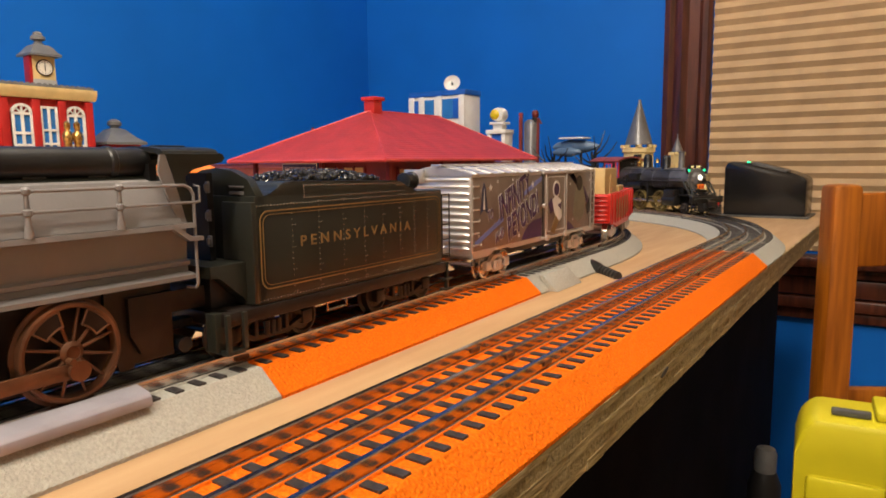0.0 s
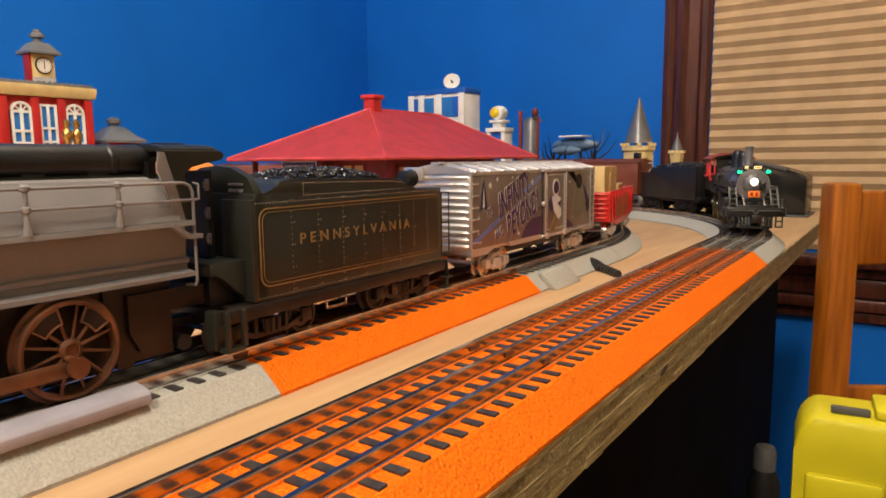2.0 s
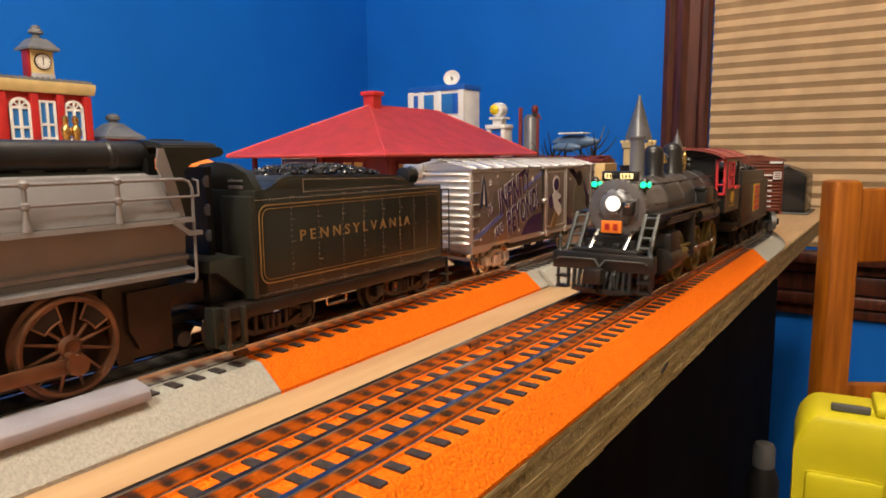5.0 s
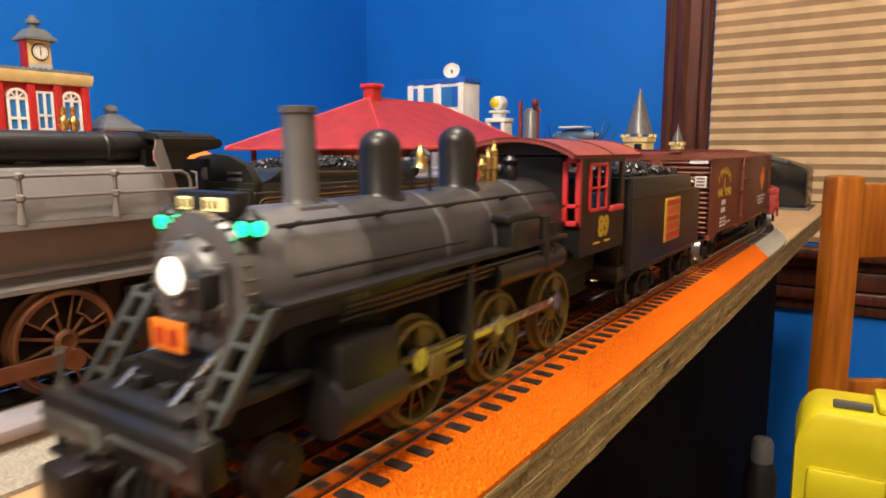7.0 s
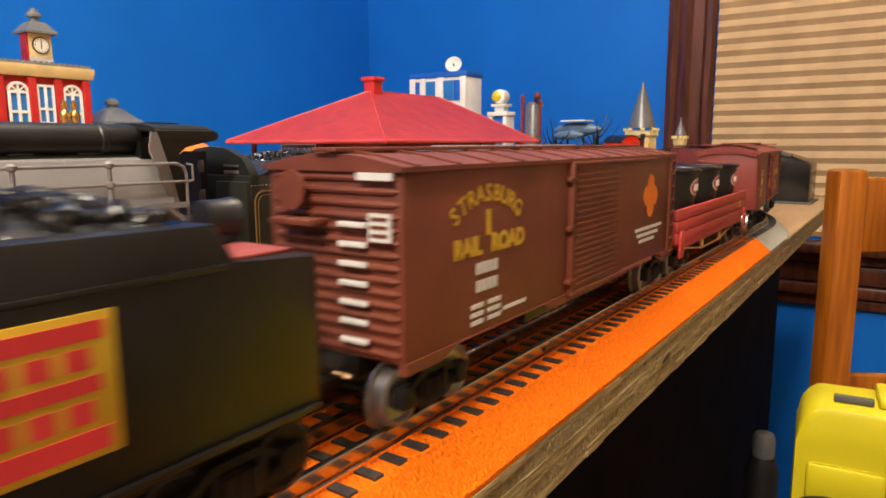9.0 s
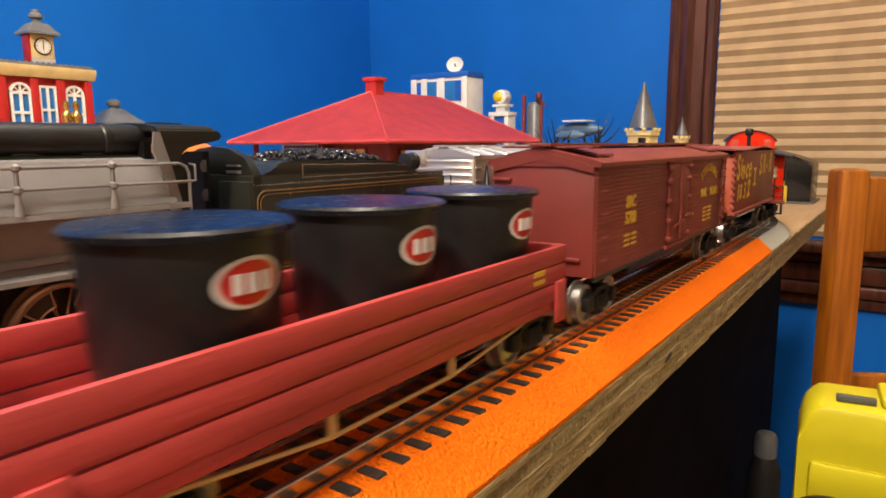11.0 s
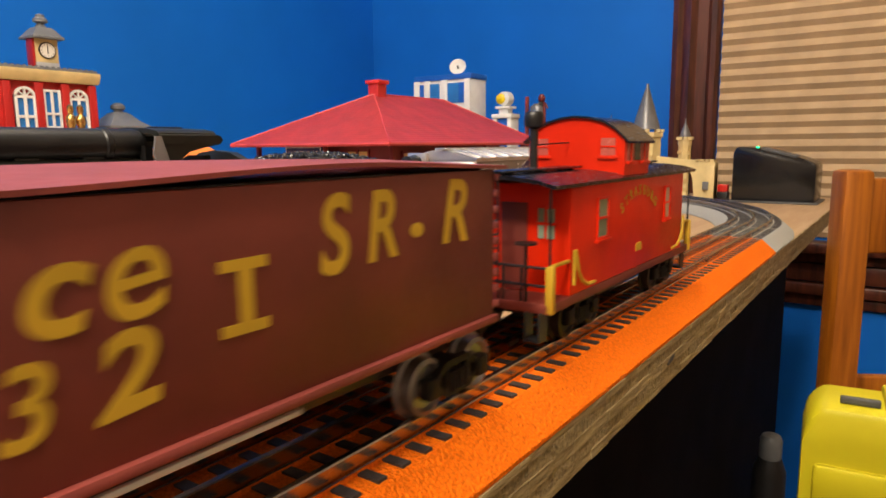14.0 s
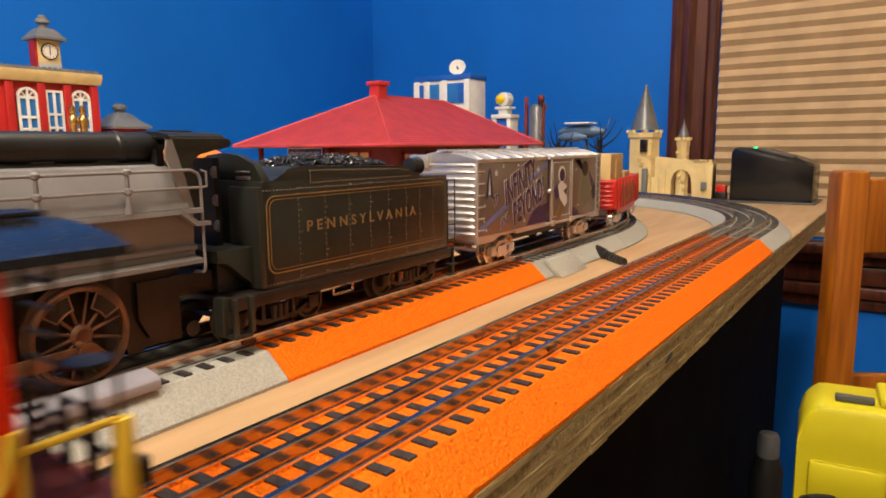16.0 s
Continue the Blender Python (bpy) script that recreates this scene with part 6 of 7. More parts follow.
    for ch, y, z, size, tilt, wide in (("S", -79, 58.4, 27, 6, 0.85), ("i", -67.5, 58.6, 20, 2, 1.1), ("n", -59, 56.8, 21, 3, 0.95), ("c", -44.8, 57.6, 23, -2, 1.05), ("e", -32, 58.0, 25, 8, 1.05),
                                       ("1", -75.5, 39.0, 18, 4, 1.0), ("8", -65.5, 39.6, 17, -3, 0.9), ("3", -50.5, 39.8, 18.5, 3, 1.0), ("2", -34, 40.6, 19.5, 6, 1.2),
                                       ("S", 16.4, 58.2, 25, 5, 0.85), ("R", 33.5, 58.8, 24, 2, 0.82), ("R", 66, 59.6, 25, -2, 0.9)):
        words("lettering", ch, size, M_LETYEL, hp, X, y, z, bold=0.22 if ch in "83e" else 0.5, width=wide, tilt=tilt, shear=0.22)
    bm = B()
    box(bm, X - 0.1, X + 0.1, -9.6, -6.2, 44.72, 55.18)
    for z in (42.4, 55.2):
        box(bm, X - 0.1, X + 0.1, -14.0, -2.4, z, z + 2.3)
    part("letter_serif", bm, M_LETYEL, hp)
    bm = B()
    prism(bm, [(48.5 + 2.8 * math.cos(0.45 * i), 57 + 2.0 * math.sin(0.45 * i)) for i in range(14)], "x", X - 0.1, X + 0.1)
    part("letter_dot", bm, M_LETYEL, hp)
    truck(hp, -73, M_TRUCK, M_WHEEL, 27, 8.8, 20)
    truck(hp, 73, M_TRUCK, M_WHEEL, 27, 8.8, 20)
    bm = B()
    box(bm, -14, 14, -L, L, 14, 25.5, 1)
    part("underframe", bm, M_DKBLACK, hp)
    coupler(hp, -L, -1, M_RUNGEAR)
    coupler(hp, L, 1, M_RUNGEAR)
    return hp


build_hopper()


def window_set(parent, x, y0, y1, z0, z1, frame_m, pane_m, sill=True):
    wi = new("window")
    wi.parent = parent
    bm = B()
    box(bm, x - 0.4, x + 0.25, y0, y1, z0, z1)
    part("pane", bm, pane_m, wi)
    bm = B()
    w = 0.9
    m = (z0 + z1) / 2
    for q in ((y0 - w, y1 + w, z1, z1 + w), (y0 - w, y1 + w, z0 - w, z0), (y0 - w, y0, z0, z1), (y1, y1 + w, z0, z1), (y0, y1, m - 0.5, m + 0.5)):
        box(bm, x - 0.4, x + 0.9, *q, 0.1)
    part("window_frame", bm, frame_m, wi)
    if sill:
        bm = B()
        box(bm, x - 0.4, x + 1.8, y0 - 2.4, y1 + 2.4, z0 - 2.2, z0 - 0.9, 0.2)
        part("sill", bm, frame_m, wi)


def build_caboose():
    cb = vehicle("caboose", 1.4795, 0.045, "bright red caboose with a cupola, black roof and yellow handrails", "model caboose")
    L = 77.5
    bm = B()
    box(bm, -25, 25, -L, L, 19.5, 64, 0.5)
    part("body", bm, M_CABRED, cb, "bright red body")
    bm = B()
    box(bm, -25, 25, -L - 18, L + 18, 15.5, 19.4, 0.4)
    part("platform", bm, M_MAROON, cb)
    bm = B()
    arch = [(-27, 64.2), (-20, 66.0), (-10, 67.2), (0, 67.6), (10, 67.2), (20, 66.0), (27, 64.2)]
    prism(bm, arch + [(x, z - 1.5) for x, z in arch[::-1]], "y", -L - 19, L + 19)
    part("roof", bm, M_CABROOF, cb, "glossy black roof")
    bm = B()
    for y0, y1 in ((-L - 16, -21), (20, L + 16)):
        box(bm, -5, 5, y0, y1, 68.2, 69.2, 0.2)
        for y in (y0 + 8, (y0 + y1) / 2, y1 - 8):
            box(bm, -4, 4, y - 1, y + 1, 66.8, 68.4)
    part("roof_walk", bm, M_CABROOF, cb)
    # cupola
    bm = B()
    cx = [(-24.4, 64), (-24.4, 81.4), (-20, 86), (-14, 89.2), (-7, 91), (0, 91.6), (7, 91), (14, 89.2), (20, 86), (24.4, 81.4), (24.4, 64)]
    prism(bm, cx, "y", -18.5, 15.5)
    part("cupola", bm, M_CABRED, cb, "red cupola with an arched end")
    bm = B()
    ca = [(-26.8, 80.4), (-20.6, 86.4), (-14.4, 90), (-7, 91.9), (0, 92.5), (7, 91.9), (14.4, 90), (20.6, 86.4), (26.8, 80.4)]
    prism(bm, ca + [(x * 0.985, z - 1.0) for x, z in ca[::-1]], "y", -20, 18)
    part("cupola_roof", bm, M_CABROOF, cb)
    bm = B()
    for x in (-21, 13):
        box(bm, x, x + 7, -19.0, -18.0, 74.0, 82)
    part("cupola_pane", bm, M_PALEPINK, cb)
    bm = B()
    for x in (-21, 13):
        box(bm, x - 1.2, x + 8.2, -19.8, -18.0, 72.4, 73.8, 0.2)
        box(bm, x, x + 7, -19.3, -18.0, 77.6, 78.4)
    part("cupola_sill", bm, M_CABRED, cb)
    for y in (-15.5, 3.5):
        bm = B()
        box(bm, 23.8, 24.7, y, y + 9, 71.5, 79.5)
        part("cupola_pane", bm, M_PALEPINK, cb)
        bm = B()
        box(bm, 23.8, 26.0, y - 1.2, y + 10.2, 69.8, 71.2, 0.2)
        box(bm, 23.8, 25.2, y + 4, y + 5, 71, 80)
        part("cupola_sill", bm, M_CABRED, cb)
    bm = B()
    box(bm, 23.8, 24.7, -5.5, 2.5, 71.5, 79.5)
    part("cupola_pane", bm, M_DKGLASS, cb)
    # chimney
    bm = B()
    lathe(bm, [(4.2, 67), (4.2, 68.4), (2.0, 69.2), (1.9, 86), (4.0, 87), (4.4, 89), (4.4, 92.2), (3.6, 93.6), (1, 94)], 18, (-7, -47.5, 0))
    tube(bm, [(-7, -47.5, 79), (-3, -19, 80)], 0.35, 5)
    part("chimney", bm, M_DKBLACK, cb, "black capped stove pipe")
    for y0, y1, m in ((-51, -40, M_PALEGREEN), (42.5, 51, M_PALE)):
        window_set(cb, 25, y0, y1, 40, 56, M_CABRED, m)
    for sy in (-1, 1):
        bm = B()
        y = sy * L
        box(bm, -6, 6, min(y, y + sy * 0.7), max(y, y + sy * 0.7), 20, 56, 0.2)
        part("end_door", bm, M_MAROON, cb)
        for x in (-20, 10):
            bm = B()
            box(bm, x + 1, x + 8, min(y, y + sy * 0.8), max(y, y + sy * 0.8), 42, 54)
            part("end_pane", bm, M_PALEGREEN if x > 0 else M_PALEPINK, cb)
            bm = B()
            box(bm, x + 4, x + 5, min(y, y + sy * 1.1), max(y, y + sy * 1.1), 41, 55)
            box(bm, x, x + 9, min(y, y + sy * 1.1), max(y, y + sy * 1.1), 47.5, 48.5)
            part("end_muntin", bm, M_CABRED, cb)
        # end railing, brake stand, ladder
        ye = sy * (L + 16.5)
        bm = B()
        for z in (26, 33):
            tube(bm, [(-23, ye, z), (23, ye, z)], 0.6, 6)
        for x in (-23, -12, -4, 4, 12, 23):
            tube(bm, [(x, ye, 19), (x, ye, 33)], 0.6, 6)
        for x in (-10, 2):
            tube(bm, [(x, ye, 19), (x, ye + sy * 1, 66)], 0.55, 6)
        for k in range(8):
            tube(bm, [(-10, ye + sy * 0.4, 23 + k * 5.4), (2, ye + sy * 0.4, 23 + k * 5.4)], 0.5, 6)
        lathe(bm, [(4.4, -0.4), (4.4, 0.4)], 18, (14, ye, 42))
        tube(bm, [(14, ye, 19), (14, ye, 42)], 0.7, 6)
        for x in (-24, 24):
            tube(bm, [(x, ye, 19), (x, ye, 64)], 0.5, 6)
        part("end_railing", bm, M_DKBLACK, cb, "black wire end railing")
        bm = B()
        for x in (-24.4, 24.4):
            box(bm, x - 1.6, x + 1.6, ye - 1.5, ye + 1.5, 15.6, 34, 0.5)
            box(bm, x - 0.8, x + 0.8, min(ye, sy * L), max(ye, sy * L), 33.2, 34.4, 0.3)
        part("corner_post", bm, M_LETYEL, cb, "yellow corner post")
        bm = B()
        for x in (-22, 15):
            box(bm, x, x + 7, ye - 4, ye + 3, 4.5, 6, 0.3)
            box(bm, x, x + 0.9, ye - 4, ye + 3, 5, 16)
            box(bm, x + 6.1, x + 7, ye - 4, ye + 3, 5, 16)
        part("platform_step", bm, M_DKBLACK, cb)
        bm = B()
        pts = [(26.4, sy * (L - 2), 38), (26.6, sy * (L - 4), 30), (26.6, sy * (L - 8), 25), (26.6, sy * (L - 14), 22.4), (26.4, sy * (L - 22), 22)]
        tube(bm, pts, 0.75, 6)
        tube(bm, [(26.2, sy * (L - 1), 24), (26.2, sy * (L - 1), 38)], 0.75, 6)
        part("grab_rail", bm, M_LETYEL, cb, "yellow curved grab rail")
    arc_words("STRASBURG", 44, 2, 57.0, 25.3, 6.8, M_LETYEL, cb, 8.2)
    bm = B()
    for k in range(2):
        box(bm, 25, 25.4, -1 + k * 4.0, 2.4 + k * 4.0, 27.5, 31.4)
    part("lettering_bar", bm, M_LETYEL, cb)
    truck(cb, -56, M_TRUCK, M_RUNGEAR, 26, 8.6, 19)
    truck(cb, 56, M_TRUCK, M_RUNGEAR, 26, 8.6, 19)
    bm = B()
    box(bm, -16, 16, -30, 30, 9, 15.6, 1)
    part("underframe", bm, M_DKBLACK, cb)
    coupler(cb, -L - 18, -1, M_RUNGEAR)
    coupler(cb, L + 18, 1, M_RUNGEAR)
    return cb


# pink light put into the pane colour; the pane itself emits nothing
M_PALEPINK = mat("pink_lit_pane", (0.55, 0.12, 0.09), 0.25, vary=0.08)
build_caboose()




# ---- the station ----
def build_station():
    st = thing("station", pose(-0.5143, 0.6515, -0.018), "model railway station with a red hipped roof and brick-red walls", "model station")
    hx, hy, ze, zr = 114.0, 158.0, 100.5, 156.5
    ry = 68.0
    bm = B()
    c = [bm.verts.new(p) for p in ((-hx, -hy, ze), (hx, -hy, ze), (hx, hy, ze), (-hx, hy, ze))]
    b = [bm.verts.new(p) for p in ((-hx, -hy, ze - 3), (hx, -hy, ze - 3), (hx, hy, ze - 3), (-hx, hy, ze - 3))]
    r0, r1 = bm.verts.new((0, -ry + 24, zr)), bm.verts.new((0, ry + 28, zr))
    bm.faces.new((c[0], c[1], r0))
    bm.faces.new((c[1], c[2], r1, r0))
    bm.faces.new((c[2], c[3], r1))
    bm.faces.new((c[3], c[0], r0, r1))
    for i in range(4):
        bm.faces.new((b[i], b[(i + 1) % 4], c[(i + 1) % 4], c[i]))
    bm.faces.new(b[::-1])
    part("roof", bm, M_ROOFRED, st, "red plastic hipped shingle roof")
    # shingle courses: thin raised strips on the two faces towards the track
    n = 26
    for k in range(n):
        u0, u1 = k / n, (k + 0.86) / n

        def edge(u):
            x = hx * (1 - u)
            return (x, -hy + (hy - ry + 24) * u, ze + (zr - ze) * u), (x, hy - (hy - ry - 28) * u, ze + (zr - ze) * u), (-x, -hy + (hy - ry + 24) * u, ze + (zr - ze) * u)
        bm = B()
        (a0, a1, a2), (d0, d1, d2) = edge(u0), edge(u1)
        up = Vector((0.42, 0, 0.9)) * 0.55
        q = [Vector(p) + up for p in (a0, a1)] + [Vector(p) for p in (d1, d0)]
        bm.faces.new([bm.verts.new(p) for p in q])
        up = Vector((0, -0.4, 0.9)) * 0.55
        q = [Vector(p) + up for p in (a2, a0)] + [Vector(p) for p in (d0, d2)]
        bm.faces.new([bm.verts.new(p) for p in q])
        part("shingle_course", bm, M_ROOFRED, st)
    bm = B()
    tube(bm, [(hx, -hy, ze + 0.4), (0, -ry + 24, zr + 0.4), (0, ry + 28, zr + 0.4), (hx, hy, ze + 0.4)], 1.1, 6)
    tube(bm, [(-hx, -hy, ze + 0.4), (0, -ry + 24, zr + 0.4)], 1.1, 6)
    tube(bm, [(-hx, -hy, ze - 1), (hx, -hy, ze - 1), (hx, hy, ze - 1)], 1.6, 6)
    part("ridge_trim", bm, M_ROOFRED, st)
    bm = B()
    box(bm, -7.5, 7.5, -ry + 22, -ry + 37, 150, 170, 0.6)
    box(bm, -10, 10, -ry + 19.5, -ry + 39.5, 168, 172.5, 0.8)
    part("chimney", bm, M_CHIM, st, "bright red square chimney")
    wx, wy = 76.0, 112.0
    bm = B()
    box(bm, -wx, wx, -wy, wy, 4, 99)
    part("wall", bm, M_BRICKRED, st, "dark brick-red walls")
    bm = B()
    box(bm, -hx + 6, hx - 6, -hy + 6, hy - 6, 0, 4, 1)
    part("platform", bm, M_STONE, st)
    for y in (-80, -38, 4, 46, 88):
        bm = B()
        box(bm, wx - 1, wx + 0.8, y - 11, y + 11, 44, 90)
        part("window_pane", bm, M_CREAM, st, "cream window opening")
        bm = B()
        for q in ((y - 13, y - 11), (y + 11, y + 13), (y - 1, y + 1)):
            box(bm, wx - 1, wx + 2.2, q[0], q[1], 42, 92)
        for z in (42, 66, 90):
            box(bm, wx - 1, wx + 2.2, y - 13, y + 13, z, z + 2)
        part("window_frame", bm, M_BRICKRED, st)
    for x in (-48, -8, 34):
        bm = B()
        box(bm, x - 14, x + 14, -wy - 0.8, -wy + 1, 46, 92)
        part("window_pane", bm, M_CREAM, st)
        bm = B()
        for q in ((x - 16, x - 14), (x + 14, x + 16), (x - 1, x + 1)):
            box(bm, q[0], q[1], -wy - 2.2, -wy + 1, 44, 94)
        box(bm, x - 16, x + 16, -wy - 2.2, -wy + 1, 66, 68)
        part("window_frame", bm, M_BRICKRED, st)
    for x, y in ((wx + 22, -wy - 22), (wx + 22, -40), (wx + 22, 40), (wx + 22, wy + 20), (-wx - 20, -wy - 22), (10, -wy - 24)):
        bm = B()
        box(bm, x - 2.2, x + 2.2, y - 2.2, y + 2.2, 4, 98, 0.3)
        part("roof_post", bm, M_BRICKRED, st)
    sg = new("sign_board")
    sg.parent = st
    sg.matrix_basis = pose(-0.0267, -0.1315, 0.0904)
    tagged(sg, "navy blue station name board with a white border")
    bm = B()
    box(bm, -27, 27, -1.2, 1.2, -7, 7, 0.4)
    part("board", bm, M_SIGNBLUE, sg)
    bm = B()
    for q in ((-26.4, 26.4, 5.8, 6.6), (-26.4, 26.4, -6.6, -5.8), (-26.4, -25.6, -6, 6), (25.6, 26.4, -6, 6)):
        box(bm, q[0], q[1], -1.6, -1.0, q[2], q[3])
    part("border", bm, M_WHITE, sg)
    front = Matrix(((1, 0, 0, 0), (0, 0, -1, 0), (0, 1, 0, 0), (0, 0, 0, 1)))
    words("lettering", "EAST STRASBURG", 6.6, M_WHITE, sg, 0, -1.5, 0, bold=0.05, width=0.86, turn=front)


M_CHIM = mat("bright_red_chimney", (0.50, 0.030, 0.026), 0.4, vary=0.05)
M_SIGNBLUE = mat("navy_sign", (0.04, 0.06, 0.20), 0.4, vary=0.05)
build_station()


# ---- toy brick buildings in the distance ----
def arch_window(parent, y, z0, w, h, x=0.0, arched=True):
    wi = new("window")
    wi.parent = parent
    bm = B()
    box(bm, x - 1.6, x + 0.4, y - w, y + w, z0, z0 + h)
    part("pane", bm, M_GLASSBLUE, wi)
    bm = B()
    t = w * 0.27
    for q in ((y - w, y - w + t, z0, z0 + h), (y + w - t, y + w, z0, z0 + h), (y - t / 2, y + t / 2, z0, z0 + h)):
        box(bm, x - 1.6, x + 3.0, *q, 0.3)
    for z in (z0, z0 + h * 0.26, z0 + h * 0.52, z0 + h - t):
        box(bm, x - 1.6, x + 2.8, y - w, y + w, z, z + t, 0.3)
    if arched:
        zc = z0 + h - t / 2
        for k in range(12):
            a0, a1 = math.pi * k / 12, math.pi * (k + 1) / 12
            prism(bm, [(y + w * math.cos(a0), zc + w * math.sin(a0)), (y + w * math.cos(a1), zc + w * math.sin(a1)), (y + w * 0.76 * math.cos(a1), zc + w * 0.76 * math.sin(a1)), (y + w * 0.76 * math.cos(a0), zc + w * 0.76 * math.sin(a0))], "x", x - 1.6, x + 3)
        for a in (45, 90, 135):
            prism(bm, [(y - t * 0.3, zc), (y + t * 0.3, zc), (y + w * 0.8 * math.cos(radians(a)) + t * 0.3, zc + w * 0.8 * math.sin(radians(a))), (y + w * 0.8 * math.cos(radians(a)) - t * 0.3, zc + w * 0.8 * math.sin(radians(a)))], "x", x - 1, x + 2.6)
    part("window_frame", bm, M_TOYWHITE, wi, "white muntined arched frame")


def build_town_hall():
    th = thing("toy_town_hall", pose(-1.05, 0.48, -0.018), "dark red toy brick town hall with cream cornice and clock tower", "toy building")
    bm = B()
    box(bm, -90, -2, -110, 92, 0, 195, 1)
    part("wall", bm, M_TOYRED, th, "dark red brick walls")
    for y in (-108, -34, 9, 46, 87):
        bm = B()
        box(bm, -3, 5, y - 5.5, y + 5.5, 0, 193, 0.8)
        part("pilaster", bm, M_TOYRED, th)
    bm = B()
    prism(bm, [(-94, 195), (6, 195), (12, 205), (12, 211), (-94, 211)], "y", -118, 97)
    part("cornice", bm, M_TAN, th, "cream moulded cornice")
    bm = B()
    box(bm, -92, 9, -115, 94, 211, 215, 0.6)
    part("roof_slab", bm, M_DKGREY, th)
    for k in range(26):
        bm = B()
        lathe(bm, [(2.4, 0), (2.4, 1.7)], 12, (4, -112 + k * 8, 215))
        part("stud", bm, M_DKGREY, th)
    for y, arched in ((-10, True), (27, False), (66, True)):
        arch_window(th, y, 108, 14.5 if arched else 12.5, 66 if arched else 76, 0, arched)
    ct = new("clock_tower")
    ct.parent = th
    bm = B()
    box(bm, -22, -2, 12, 44, 223, 258, 0.6)
    part("tower_wall", bm, M_TAN, ct, "cream tower wall")
    bm = B()
    box(bm, -22.5, -1.4, 11.6, 44.4, 211, 223, 0.5)
    part("tower_base", bm, M_TOYGREY, ct, "pale grey tower base")
    bm = B()
    box(bm, -21, -3, 8.5, 12.2, 215, 258, 0.4)
    part("tower_edge", bm, M_TOYRED, ct)
    bm = B()
    lathe(bm, [(12.0, 0), (12.0, 1.8), (11, 2.2)], 28, (-2, 28, 240), "X")
    part("clock_rim", bm, M_RUNGEAR, ct)
    bm = B()
    lathe(bm, [(10.4, 1.0), (10.4, 2.6)], 28, (-2, 28, 240), "X")
    part("clock_face", bm, M_CLOCK, ct, "white round clock face")
    bm = B()
    box(bm, 0.4, 1.2, 27.5, 28.5, 240, 247)
    box(bm, 0.4, 1.2, 27.4, 28.6, 235, 240)
    for k in range(12):
        a = math.pi * k / 6
        box(bm, 0.4, 1.0, 28 + 8.6 * math.sin(a) - 0.6, 28 + 8.6 * math.sin(a) + 0.6, 240 + 8.6 * math.cos(a) - 0.6, 240 + 8.6 * math.cos(a) + 0.6)
    part("clock_pointer", bm, M_DKBLACK, ct)
    bm = B()
    c = (-13, 27.5)
    rings = [(22, 256), (22, 259), (18, 263), (14, 269), (10, 273)]
    vs = [[bm.verts.new((c[0] + sx * r, c[1] + sy * r, z)) for sx, sy in ((-1, -1), (1, -1), (1, 1), (-1, 1))] for r, z in rings]
    for a, b in zip(vs, vs[1:]):
        for i in range(4):
            bm.faces.new((a[i], a[(i + 1) % 4], b[(i + 1) % 4], b[i]))
    bm.faces.new(vs[0][::-1])
    bm.faces.new(vs[-1])
    lathe(bm, [(7, 272), (7, 276), (5, 277), (5, 279), (10, 281), (10, 285), (6, 288), (6, 291), (2, 293)], 18, (c[0], c[1], 0))
    part("tower_roof", bm, M_DKGREY, ct, "dark grey stepped tower roof with a finial")


build_town_hall()


def build_turret():
    tu = thing("toy_turret", pose(-1.08, 0.625, -0.018), "grey roofed toy brick turret beside the town hall", "toy building")
    bm = B()
    box(bm, -28, 28, -28, 28, 0, 132, 1)
    part("wall", bm, M_TOYRED, tu)
    bm = B()
    vs = [[bm.verts.new((sx * r, sy * r, z)) for sx, sy in ((-1, -1), (1, -1), (1, 1), (-1, 1))] for r, z in ((35, 130), (35, 134), (24, 142), (12, 155), (7, 157))]
    for a, b in zip(vs, vs[1:]):
        for i in range(4):
            bm.faces.new((a[i], a[(i + 1) % 4], b[(i + 1) % 4], b[i]))
    bm.faces.new(vs[0][::-1])
    bm.faces.new(vs[-1])
    lathe(bm, [(7, 156), (7, 160), (11, 162), (11, 167), (8, 170), (4, 172)], 16)
    part("roof", bm, M_DKGREY, tu)


build_turret()


def statuette(x, y, label):
    s = thing("gold_statuette", pose(x, y, -0.018), label, "statuette", "gold statuettes")
    bm = B()
    lathe(bm, [(9, 0), (9, 110), (7, 112), (6, 120), (5, 128), (7, 134), (6.4, 142), (3, 146), (4.4, 150), (4.4, 156), (1, 159)], 14)
    part("figure", bm, M_BRASS, s)


statuette(-0.97, 0.492, "small shiny gold statuette on a tall stand")
statuette(-0.97, 0.506, "small shiny gold statuette on a tall stand")


